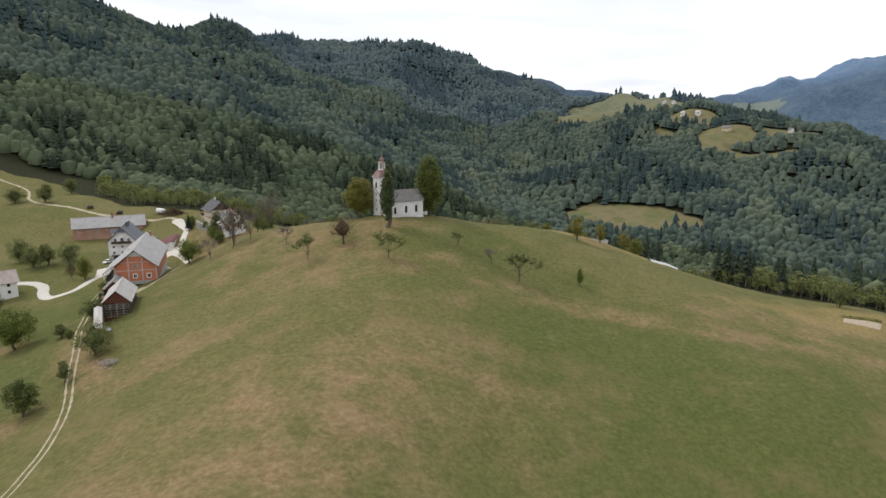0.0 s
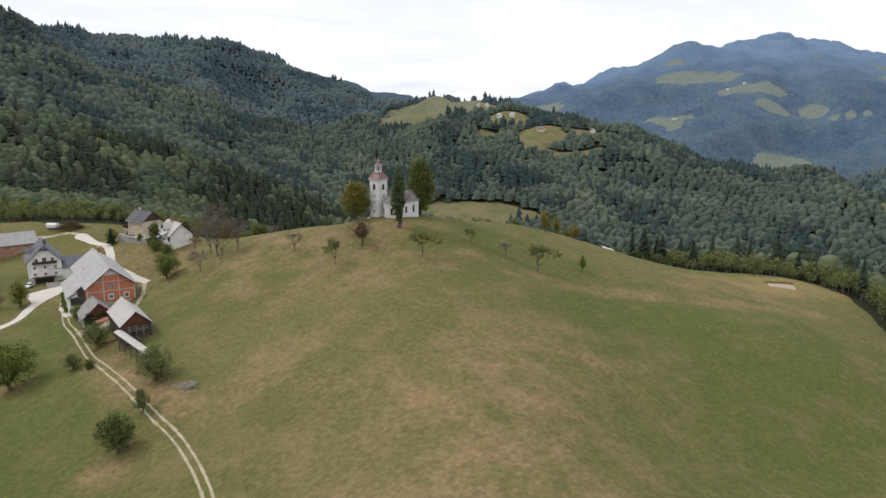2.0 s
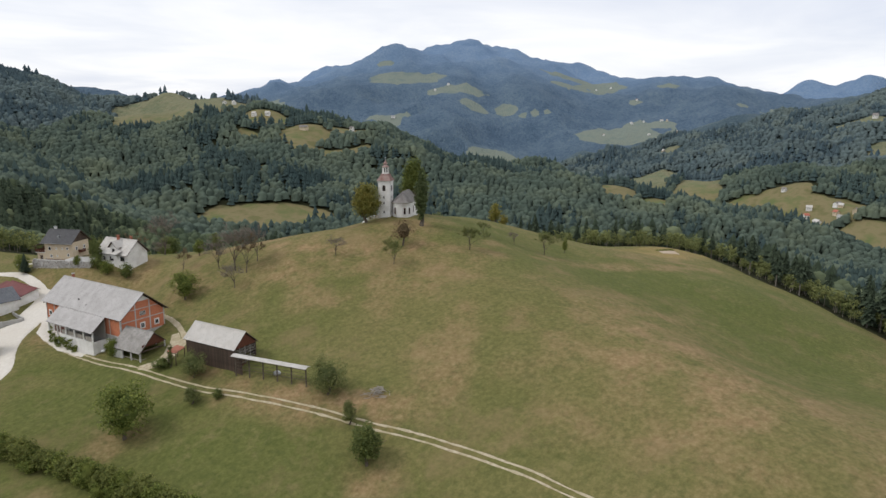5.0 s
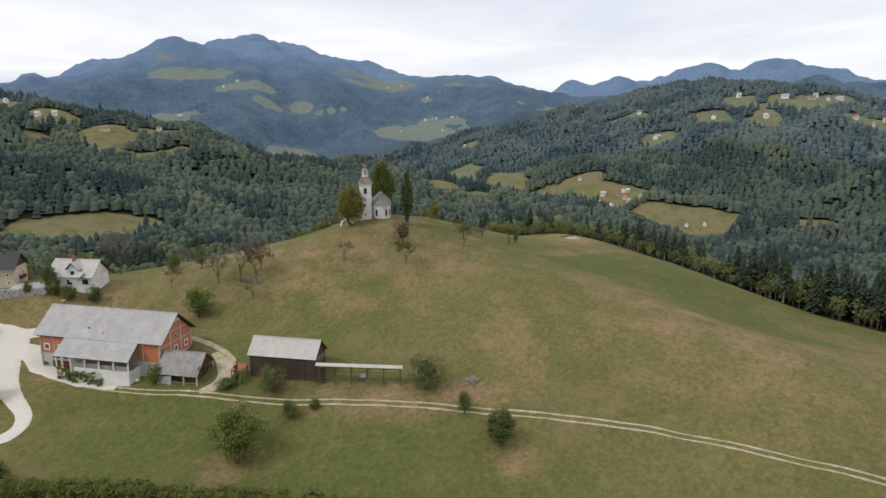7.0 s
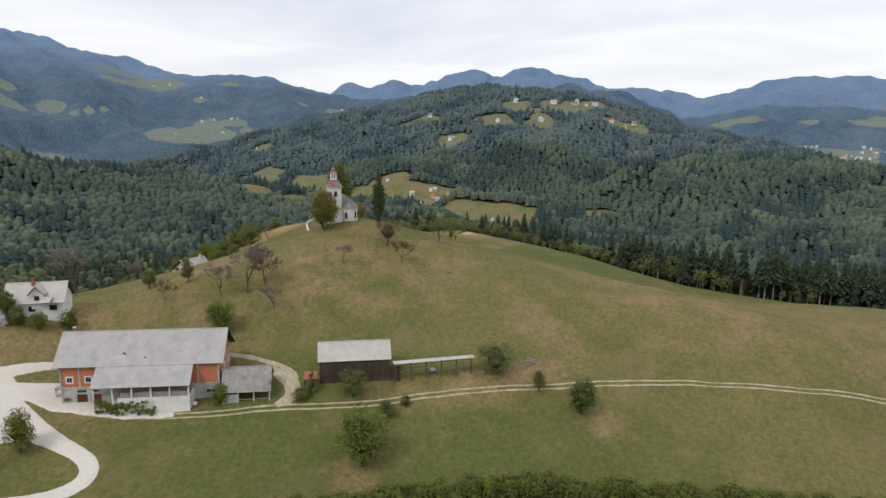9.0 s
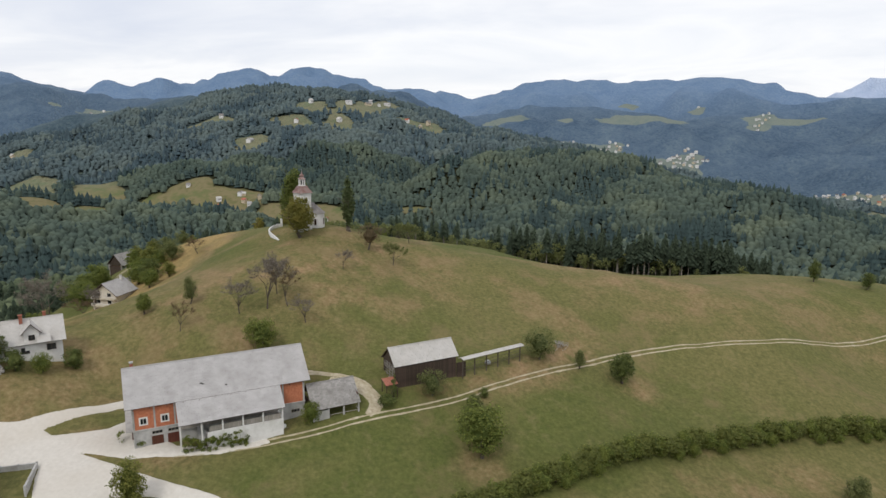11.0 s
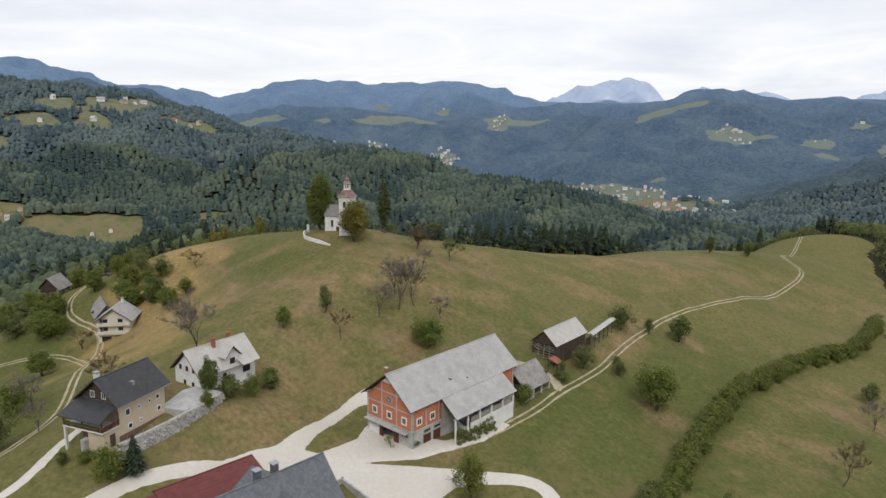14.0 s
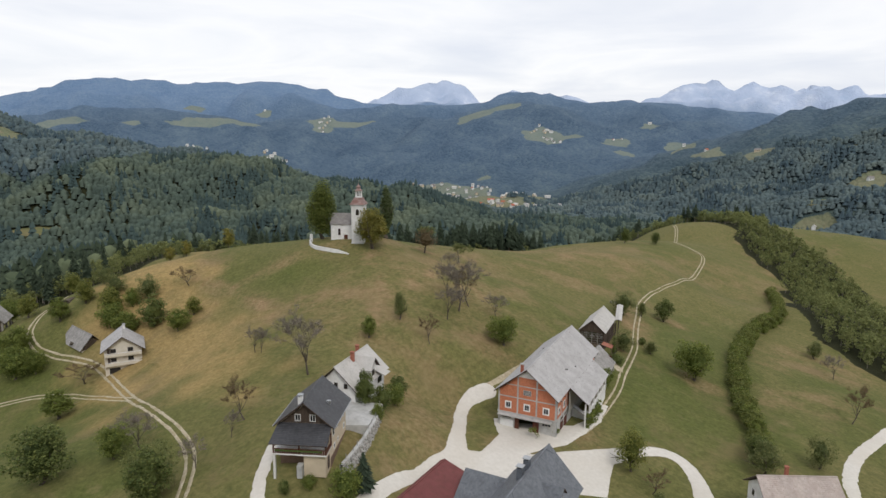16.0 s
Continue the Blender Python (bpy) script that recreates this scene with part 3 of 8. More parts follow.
def quick_mesh(name, verts, faces, smooth=False):
    """A mesh from arrays of corners and of equal-sided faces."""
    verts, faces = np.asarray(verts, np.float32), np.asarray(faces, np.int32)
    me = bpy.data.meshes.new(name)
    me.vertices.add(len(verts))
    me.vertices.foreach_set("co", verts.ravel())
    k = faces.shape[1]
    me.loops.add(faces.size)
    me.loops.foreach_set("vertex_index", faces.ravel())
    me.polygons.add(len(faces))
    me.polygons.foreach_set("loop_start", np.arange(len(faces), dtype=np.int32) * k)
    me.update(calc_edges=True)
    me.polygons.foreach_set("use_smooth", np.full(len(faces), smooth))
    me.update()
    return me


def inside(x, y, ring):
    """How far a place lies inside a closed line of the plan: metres, negative outside."""
    x, y = np.asarray(x, float), np.asarray(y, float)
    d = np.full(x.shape, 1e9)
    odd = np.zeros(x.shape, bool)
    for (ax, ay), (bx, by) in zip(ring, ring[1:] + ring[:1]):
        ux, uy = bx - ax, by - ay
        s = np.clip(((x - ax) * ux + (y - ay) * uy) / (ux * ux + uy * uy), 0, 1)
        d = np.minimum(d, np.hypot(x - ax - s * ux, y - ay - s * uy))
        cross = (ay > y) != (by > y)
        odd ^= cross & (x < ax + (y - ay) / (uy if uy else 1e-9) * ux)
    return np.where(odd, d, -d)


# open land round the farm, the church hill and the southern meadow
OPEN = [(-420, 470), (-330, 462), (-262, 452), (-222, 412), (-180, 375), (-140, 357), (-108, 356), (-80, 372), (-30, 388), (40, 372), (105, 345), (118, 300), (118, 262), (150, 226), (158, 196), (140, 160), (126, 128),
        (116, 96), (98, 60), (84, 20), (74, -30), (64, -75), (40, -122), (5, -140), (-28, -118), (-43, -82), (-63, -60), (-80, -42),
        (-97, 0), (-108, 30), (-128, 64), (-146, 86), (-168, 96), (-200, 84), (-270, 60), (-420, 70)]
# the southern hill meadow beyond the wooded gully
SOUTH_MEADOW = [(-22, -176), (-58, -134), (-94, -108), (-128, -58), (-170, -20), (-240, -40), (-260, -200), (-180, -400), (-40, -380), (-8, -300), (-6, -220)]
def village_sites():
    rng = random.Random(23)
    out = [(x, y) for x, y in FARMS]
    for cx, cy, a, b, turn, n in VILLAGES:
        c, s = math.cos(radians(turn)), math.sin(radians(turn))
        for _ in range(n):
            for _ in range(20):
                u, v = rng.uniform(-1, 1) * a, rng.uniform(-1, 1) * b
                q = (cx + u * c - v * s, cy + u * s + v * c)
                if all(math.hypot(q[0] - p[0], q[1] - p[1]) > 19 for p in out):
                    out.append(q)
                    break
    return out


SITES = village_sites()


def clearing(x, y):
    x, y = np.asarray(x, float), np.asarray(y, float)
    m = np.zeros(x.shape)
    wob = 0.16 * wavy(x, y, 120, 8) + 0.11 * wavy(x, y, 60, 18)
    for c in CLEARINGS:
        m = np.maximum(m, np.clip((1.5 + wob - ellipse(x, y, *c)) / 0.9, 0, 1))
    return m


def open_land(x, y):
    wob = 4 * wavy(x, y, 45, 9)
    return np.maximum(inside(x, y, OPEN), inside(x, y, SOUTH_MEADOW)) + wob * (inside(x, y, OPEN) < 3)


# worn and sun-dried ground: x, y, half length, half width, turn, strength
DRY = [(-22, 112, 40, 22, 60, 0.9), (-5, 135, 26, 14, 20, 0.7), (-40, 92, 24, 16, 30, 0.8), (-62, 150, 20, 10, 30, 0.6), (-30, 185, 38, 12, 5, 0.7), (-40, 206, 26, 9, 0, 0.8),
       (-17, 211, 5, 3, 0, 1), (-28, 214, 30, 12, 10, 0.6), (-78, 147, 7, 5, 20, 1), (-98, 170, 20, 6, -60, 0.9), (-92, 136, 9, 6, 20, 0.9), (-126, 182, 8, 6, 0, 0.8), (-75, 245, 26, 14, 60, 0.6),
       (-90, 236, 18, 7, 60, 0.8), (-100, 285, 26, 12, -30, 0.7), (-118, 262, 12, 5, 40, 0.6), (0, 290, 60, 9, -25, 0.6), (20, 262, 60, 5, -30, 0.9), (60, 175, 60, 6, -8, 0.7), (100, 190, 34, 10, 0, 0.7),
       (-60, 30, 70, 22, 60, 0.5), (-140, 110, 30, 18, 60, 0.7), (-60, -75, 10, 60, 30, 0.8), (30, 60, 60, 14, 40, 0.5), (-20, 60, 40, 25, 30, 0.6), (-45, 255, 34, 5, 40, 0.8), (-10, 245, 40, 4, 60, 0.6),
       (-180, 230, 20, 12, 0, 0.5), (30, 268, 20, 1.6, 8, 1), (-8, 265, 16, 1.4, -10, 1), (-36, 271, 17, 2, 165, 1), (-48, 222, 17, 1.6, 115, 1), (-60, 249, 16, 1.6, 118, 0.9), (-70, 262, 12, 2.5, 130, 0.8), (-62, 215, 24, 10, 60, 0.8), (-62, 238, 34, 42, 20, 0.55), (-92, 275, 16, 10, 30, 0.8), (-116, 263, 4, 8, 0, 1), (-112, 287, 8, 12, 20, 0.8), (-128, 252, 4, 12, 15, 0.9), (-20, 120, 50, 40, 40, 0.45), (-45, 190, 26, 10, 30, 0.6), (-95, 173, 12, 3, 115, 1), (-150, 160, 22, 10, 60, 0.6), (118, 262, 30, 8, 60, 0.6)]
LUSH = [(14, 196, 40, 26, -10, 0.85), (-2, 172, 26, 30, 0, 0.6), (35, 142, 46, 34, -10, 1), (-110, 196, 10, 30, 15, 0.8), (-60, 262, 26, 12, 30, 0.5), (-30, 246, 26, 9, 20, 0.7), (30, 100, 30, 40, 0, 0.9), (40, 150, 50, 40, -20, 0.9), (70, 120, 50, 60, 10, 0.8), (20, 170, 40, 20, 0, 0.6), (-135, 195, 26, 44, 10, 1), (-112, 145, 22, 46, 10, 0.8), (-160, 150, 30, 50, 0, 0.6), (-20, 322, 70, 16, -5, 1), (60, 60, 24, 80, 10, 0.9), (-20, 330, 60, 20, -10, 0.7),
        (-60, 255, 40, 20, 30, 0.5), (20, 240, 30, 26, 0, 0.4), (-170, 260, 30, 40, 0, 0.6), (30, 325, 40, 14, -10, 0.8), (-60, 200, 60, 30, 0, 0.3)]
# trodden trails over the hill
TRAILS = [[(-103, 193, 3), (-99.7, 185, 3.6), (-96.7, 177.6, 3.2), (-91.5, 166.6, 4), (-86.3, 156.6, 4.4), (-80.3, 149.7, 4)], [(-30, 229, 2.4), (-41, 237.5, 2), (-50.9, 242, 1.8), (-60.6, 252, 1.8), (-69.7, 264.3, 2), (-73, 269, 1.6)], [(-42.4, 202, 1.6), (-55.5, 226.8, 2), (-58.9, 238.6, 1.8), (-58, 247, 1.6)], [(52, 262, 2), (26.5, 266, 3), (-1, 262.5, 3), (-25.8, 267, 3), (-47.1, 274.2, 2.6)],
          [(-54.6, 234.1, 2.2), (-52, 225.9, 2.4), (-46.6, 212.9, 2.2), (-38, 204, 2), (-22, 198, 2)], [(88, 206, 2), (91.4, 197.6, 2.4), (93.5, 180.5, 2.6), (104.4, 176.7, 2.6), (117.8, 168.6, 2.6)]]
STRAW = [(22, 284, 60, 20, -28, 0.95), (-22, 288, 46, 16, -10, 0.85), (40, 270, 50, 16, -30, 0.8), (128, 200, 36, 12, -10, 0.5)]


def spread(x, y, patches):
    m = np.zeros(x.shape)
    wob = 0.35 * wavy(x, y, 22, 12)
    for *e, k in patches:
        m = np.maximum(m, k * ease((1.25 + wob - ellipse(x, y, *e)) / 0.7))
    return m


def steps_from(lo, hi, end_lo, end_hi, fine, grow, most):
    mid = list(np.arange(lo, hi + fine, fine))
    for end, sign in ((end_lo, -1), (end_hi, 1)):
        out, d, p = [], fine, (lo if sign < 0 else mid[-1])
        while (p - end) * sign < 0:
            d = min(d * grow, most)
            p += d * sign
            out.append(p)
        mid = out[::-1] + mid if sign < 0 else mid + out
    return np.array(mid)


def smooth_line(points, step):
    """A rounded line through points of the plan, in even steps."""
    p = np.array(points, float)
    q = np.vstack([2 * p[0] - p[1], p, 2 * p[-1] - p[-2]])
    out = []
    for a, b, c, d in zip(q, q[1:], q[2:], q[3:]):
        n = max(2, int(np.linalg.norm(c[:2] - b[:2]) / step))
        t = np.linspace(0, 1, n, endpoint=False)[:, None]
        out.append(0.5 * (2 * b + (c - a) * t + (2 * a - 5 * b + 4 * c - d) * t ** 2 + (3 * b - a - 3 * c + d) * t ** 3))
    return np.vstack(out + [p[-1:]])


def along(x, y, line):
    """How far a place lies inside a band of the given widths along a line: metres, negative outside."""
    best = np.full(np.shape(x), -1e9)
    pts = smooth_line(line, 3.0)
    for (ax, ay, aw), (bx, by, bw) in zip(pts, pts[1:]):
        ux, uy = bx - ax, by - ay
        k = np.clip(((x - ax) * ux + (y - ay) * uy) / (ux * ux + uy * uy + 1e-9), 0, 1)
        best = np.maximum(best, (aw + k * (bw - aw)) / 2 - np.hypot(x - ax - k * ux, y - ay - k * uy))
    return best


def build_ground():
    gx = steps_from(-215, 175, -1500, 4700, 2.5, 1.03, 46)
    gy = steps_from(-150, 400, -4700, 4800, 2.5, 1.03, 46)
    x, y = np.meshgrid(gx, gy)
    x, y = x.ravel(), y.ravel()
    z = height(x, y)
    r = np.hypot(x + 20, y - 225)
    nearby = r < 600
    z = z + np.where(nearby, 0.12 * wavy(x, y, 14, 21) + 0.25 * wavy(x, y, 40, 22), 0)
    nx, ny = len(gx), len(gy)
    i = (np.arange(ny - 1)[:, None] * nx + np.arange(nx - 1)[None]).ravel()
    me = quick_mesh("ground", np.c_[x, y, z], np.c_[i, i + 1, i + nx + 1, i + nx], True)
    land = open_land(x, y)
    clear = clearing(x, y)
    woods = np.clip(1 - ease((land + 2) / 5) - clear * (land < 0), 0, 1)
    # masks by r over 1500 to 4400 m carry the painted haze, not vegetation
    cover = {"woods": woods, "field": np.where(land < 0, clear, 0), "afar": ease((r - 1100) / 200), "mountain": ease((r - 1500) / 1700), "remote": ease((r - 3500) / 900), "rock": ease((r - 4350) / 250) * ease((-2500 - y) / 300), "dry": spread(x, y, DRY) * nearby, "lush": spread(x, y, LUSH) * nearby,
             "straw": spread(x, y, STRAW) * nearby}
    for line in TRAILS:
        cover["dry"] = np.maximum(cover["dry"], 1.25 * ease((along(x, y, line) + 1.6) / 2.2))
    for k, v in cover.items():
        a = me.attributes.new(k, "FLOAT", "POINT")
        a.data.foreach_set("value", v.astype(np.float32))
    return tagged(part("ground", me, MEADOW), "rolling dry green meadow with worn brown patches and wooded slopes", "ground", kind="structure")


build_ground()


def ground_z(x, y):
    return height(x, y) + 0.12 * wavy(x, y, 14, 21) + 0.25 * wavy(x, y, 40, 22)


def ribbon(name, points, width, material, label, lift=0.10, shift=0.0, seed=5, cross=5):
    """A strip of road surface that follows the ground. Each point: x, y and, where it differs, the width."""
    pts = [(p[0], p[1], p[2] if len(p) > 2 else width) for p in points]
    line = smooth_line(pts, 1.6)
    d = np.gradient(line[:, :2], axis=0)
    d /= np.linalg.norm(d, axis=1)[:, None] + 1e-9
    side = np.c_[d[:, 1], -d[:, 0]]
    n = len(line)
    rag = 0.12 * wavy(line[:, 0], line[:, 1], 5, seed)
    vs = []
    for k in np.linspace(-0.5, 0.5, cross):
        off = shift + k * (line[:, 2] + 2 * rag)
        p = line[:, :2] + side * off[:, None]
        edge = lift if abs(k) < 0.49 else -0.06
        vs.append(np.c_[p, ground_z(p[:, 0], p[:, 1]) + edge])
    vs = np.stack(vs, 1).reshape(-1, 3)
    i = (np.arange(n - 1)[:, None] * cross + np.arange(cross - 1)[None]).ravel()
    return tagged(part(name, quick_mesh(name, vs, np.c_[i, i + 1, i + cross + 1, i + cross], True), material), label, "road", kind="structure")


# ---- woodland on the slopes: too many to count ----
def lump(rng, sides, rings, squash, rough):
    """A rough crown: a ring-built ball with uneven radius."""
    v = [(0, 0, squash)]
    for j in range(1, rings):
        a = math.pi * j / rings * 0.86
        for k in range(sides):
            b = 2 * math.pi * (k + 0.5 * (j % 2)) / sides
            r = 1 + rng.uniform(-rough, rough)
            v.append((math.sin(a) * math.cos(b) * r, math.sin(a) * math.sin(b) * r, math.cos(a) * squash * (1 + rng.uniform(-rough, rough) * 0.5)))
    f = [(0, 1 + k, 1 + (k + 1) % sides) for k in range(sides)]
    for j in range(rings - 2):
        for k in range(sides):
            a, b = 1 + j * sides + k, 1 + j * sides + (k + 1) % sides
            c, d = a + sides, b + sides
            f += [(a, c, b), (b, c, d)]
    v = np.array(v, float)
    v[:, 2] += 0.55 * squash
    return v, np.array(f)


def fir(rng, sides, tiers, width=0.2):
    """A conifer of height 1: stacked ragged skirts of boughs."""
    v, f = [], []
    for j in range(tiers):
        top, low = 1 - j / tiers * 0.78, 1 - (j + 1.35) / tiers * 0.78
        r = width * (0.30 + 0.70 * (j + 1) / tiers)
        base = len(v)
        v.append((0, 0, top))
        for k in range(sides):
            b = 2 * math.pi * (k + rng.uniform(-0.25, 0.25)) / sides
            rr = r * rng.uniform(0.72, 1.2)
            v.append((rr * math.cos(b), rr * math.sin(b), max(low + rng.uniform(-0.04, 0.03), 0.04)))
        f += [(base, base + 1 + k, base + 1 + (k + 1) % sides) for k in range(sides)]
    return np.array(v), np.array(f)


def plant(name, spots, kinds, material, label):
    """Joins many small trees into one object. spots: x, y, z, height, width, kind, turn."""
    vs, fs, base = [], [], 0
    for k, (tv, tf) in enumerate(kinds):
        s = spots[spots[:, 5] == k]
        if not len(s):
            continue
        c, d = np.cos(s[:, 6]), np.sin(s[:, 6])
        x = (tv[None, :, 0] * c[:, None] - tv[None, :, 1] * d[:, None]) * s[:, 4:5] + s[:, 0:1]
        y = (tv[None, :, 0] * d[:, None] + tv[None, :, 1] * c[:, None]) * s[:, 4:5] + s[:, 1:2]
        z = tv[None, :, 2] * s[:, 3:4] + s[:, 2:3]
        vs.append(np.stack([x, y, z], -1).reshape(-1, 3))
        fs.append((tf[None] + (np.arange(len(s)) * len(tv))[:, None, None] + base).reshape(-1, 3))
        base += len(s) * len(tv)
    me = quick_mesh(name, np.vstack(vs), np.vstack(fs), name == "beech_wood")
    return tagged(part(name, me, material), label, "woodland", kind="stuff")


def woodland():
    """Closed canopy over the slopes: broad crowns that meet, with stands of spruce rising through them."""
    rng = np.random.default_rng(7)
    # nearest and farthest from the hill, spacing, crown sides, rings, tiers of the spruces
    for zone, (lo, hi, gap, sides, rings, tiers) in enumerate(((0, 520, 7.0, 7, 4, 5), (520, 1250, 8.6, 6, 3, 3), (1250, 2100, 10.4, 5, 3, 2))):
        kinds_leaf = [lump(rng, sides, rings, 1.0, 0.34) for _ in range(7)]
        kinds_fir = [fir(rng, sides, tiers, 0.2 + 0.03 * zone) for _ in range(4)]
        g = np.arange(-hi, hi, gap)
        x, y = np.meshgrid(g, g)
        x = x.ravel() + rng.uniform(-0.48, 0.48, x.size) * gap - 20
        y = y.ravel() + rng.uniform(-0.48, 0.48, y.size) * gap + 225
        r = np.hypot(x + 20, y - 225)
        turn = np.degrees(np.arctan2(x + 20, y - 225))
        ok = (r >= lo) & (r < hi) & (turn > (-84, -70, -56)[zone]) & (turn < 179)
        x, y, r = x[ok], y[ok], r[ok]
        land = open_land(x, y)
        ok = (land < (-26 if zone == 0 else -2.5)) & (clearing(x, y) < 0.5)
        x, y, r = x[ok], y[ok], r[ok]
        z = height(x, y)
        if zone == 2:
            # slopes that fall away behind a crest are planted thinly
            ux, uy = (x + 120) / r, (y - 180) / r
            away = (height(x + 12 * ux, y + 12 * uy) - z) / 12 < (z - 45) / r - 0.05
            ok = ~away | (np.degrees(np.arctan2(x + 20, y - 225)) > 112) | (rng.random(x.size) < 0.12)
            x, y, r, z = x[ok], y[ok], r[ok], z[ok]
        mixed = wavy(x, y, 330, 31) + 0.75 * wavy(x, y, 120, 32) + 0.45 * wavy(x, y, 60, 33) + rng.normal(0, 0.34, x.size)
        firs = mixed > 0.5
        size = gap / 7.4
        tall = rng.uniform(0.78, 1.2, x.size) * (1 + 0.14 * wavy(x, y, 45, 34))
        h_fir, w_fir = 16 * tall * rng.uniform(0.8, 1.2, x.size) * min(size, 1.15), 22 * tall * size ** 0.8
        h_leaf, w_leaf = 7.6 * tall * min(size, 1.2), 5.2 * rng.uniform(0.72, 1.3, x.size) * size
        turn = rng.uniform(0, 6.28, x.size)
        # the two farther zones take the haze-tinted colours
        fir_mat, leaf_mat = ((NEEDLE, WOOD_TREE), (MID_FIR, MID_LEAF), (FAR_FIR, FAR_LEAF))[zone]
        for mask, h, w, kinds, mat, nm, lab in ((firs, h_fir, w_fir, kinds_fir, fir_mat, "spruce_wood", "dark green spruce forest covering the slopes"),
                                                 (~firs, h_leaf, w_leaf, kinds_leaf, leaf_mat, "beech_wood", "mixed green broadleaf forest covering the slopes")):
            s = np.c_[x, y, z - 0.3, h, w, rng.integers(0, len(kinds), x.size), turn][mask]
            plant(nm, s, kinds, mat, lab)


woodland()


# ---- roads and tracks ----
def gravel_sheet(name, lines, rings, holes, material, label, step=0.6, deep=0.2):
    """One continuous sheet of gravel: bands along lines and yards inside rings, feathered into the turf."""
    pts = [q[:2] for shape in lines + rings for q in shape]
    lo, hi = np.min(pts, 0) - 4, np.max(pts, 0) + 4
    gx, gy = np.arange(lo[0], hi[0], step), np.arange(lo[1], hi[1], step)
    x, y = np.meshgrid(gx, gy)
    d = np.full(x.shape, -1e9)
    for line in lines:
        d = np.maximum(d, along(x, y, line))
    for ring in rings:
        d = np.maximum(d, inside(x, y, ring))
    for ring in holes:
        d = np.minimum(d, -inside(x, y, ring))
    d = d + 0.07 * wavy(x, y, 4.0, 71) + 0.03 * wavy(x, y, 1.8, 72)
    keep = d > -1.1
    idx = np.full(x.size, -1)
    idx[keep.ravel()] = np.arange(keep.sum())
    z = ground_z(x[keep], y[keep]) + np.clip(d[keep] * 0.5, -0.35, deep)
    nx = len(gx)
    i = (np.arange(len(gy) - 1)[:, None] * nx + np.arange(nx - 1)[None]).ravel()
    f = idx[np.c_[i, i + 1, i + nx + 1, i + nx]]
    f = f[(f >= 0).all(1)]
    return tagged(part(name, quick_mesh(name, np.c_[x[keep], y[keep], z], f, True), material), label, "road", kind="structure")


UPPER_LANE = [(-134.5, 334.5, 5.5), (-131, 330, 4.2), (-125.5, 321, 3.2), (-121, 311, 2.9), (-118.6, 303, 2.9), (-116.6, 294, 3.1), (-115.2, 285, 4), (-116.2, 277, 6), (-120.5, 271.5, 5)]
BARN_DRIVE = [(-114, 278, 5), (-108.5, 271.5, 3.2), (-104.5, 266.5, 3.1), (-100.6, 262, 3.2), (-98.2, 257.5, 3.4), (-98.2, 253.6, 4.4), (-99, 250.4, 4.6)]
LOOP_LANE = [(-122, 271, 6), (-127.5, 262.5, 6.5), (-132, 254, 5.5), (-134.4, 246, 3.8), (-135.8, 240, 3.5), (-138.6, 235.8, 3.5), (-142.6, 235, 3.6), (-146.8, 238.2, 3.8), (-150.6, 243.5, 4), (-153.6, 249, 4), (-158, 253, 3.6), (-165, 255, 3.4), (-172, 252, 3.4), (-177, 241, 3.6), (-178, 229, 3.8)]
YARD = [(-114, 288), (-112.4, 280), (-113.4, 276.4), (-116.2, 274.4), (-114.4, 268), (-112.7, 262.8), (-109, 259.6), (-106.5, 257), (-117, 252), (-121.6, 247), (-121, 238), (-118.9, 229.5), (-120.3, 228.8), (-123.7, 238), (-125.3, 247), (-125.5, 255), (-122.7, 262.5), (-120.7, 269.4),
        (-125.6, 264.5), (-130.2, 255.4), (-135, 252), (-137, 257), (-140.6, 264.6), (-136, 268.6), (-131, 270.2), (-125.7, 271.4), (-126, 278), (-121, 284.5), (-116.8, 290)]
ribbon("forest_lane", [(-300, 446), (-270, 430), (-250, 400), (-228, 377), (-202, 363), (-181, 355), (-165, 349.5), (-149, 343.5), (-139, 338.5), (-135, 335)], 2.0, TRACK, "narrow pale dirt lane along the wood", lift=0.1)
gravel_sheet("farm_lane", [UPPER_LANE, BARN_DRIVE, LOOP_LANE], [YARD], [], GRAVEL, "pale gravel lane and farmyard in front of the barn")
RUTS = [(-124.5, 247), (-121.4, 234), (-117.5, 219), (-113, 207.5), (-109.6, 198), (-105, 185.6), (-101.2, 177.8), (-95.6, 166.5), (-88, 150), (-80.5, 134), (-75.2, 116), (-73.2, 100), (-72.4, 82.5), (-67, 56),
        (-59.6, 28), (-53.5, 6), (-47, -7), (-38, -14.5), (-27, -24), (-18, -37), (-10, -54), (-2, -74), (6, -92), (12, -104), (20, -118)]
for off in (-0.75, 0.75):
    ribbon("track_rut", RUTS, 0.62, TRACK, "pale worn wheel rut across the meadow", lift=0.07, shift=off, seed=int(6 + off))
ribbon("track_fork", [(-112.4, 208, 2), (-108.5, 205.6, 4.4), (-104.5, 207.5, 4.6), (-101.5, 212, 3.4), (-99.6, 216.5, 2.6)], 3, TRACK, "pale trodden ground beside the open shed", lift=0.06, cross=7)
ribbon("shed_path", [(-106, 206.4, 3.2), (-101, 208.6, 2.6), (-98.8, 212.6), (-97.8, 217.4), (-97.2, 222.4), (-97, 228), (-97.8, 236), (-98.4, 246), (-97.4, 253)], 1.9, TRACK, "pale gravel path behind the barn", lift=0.07)
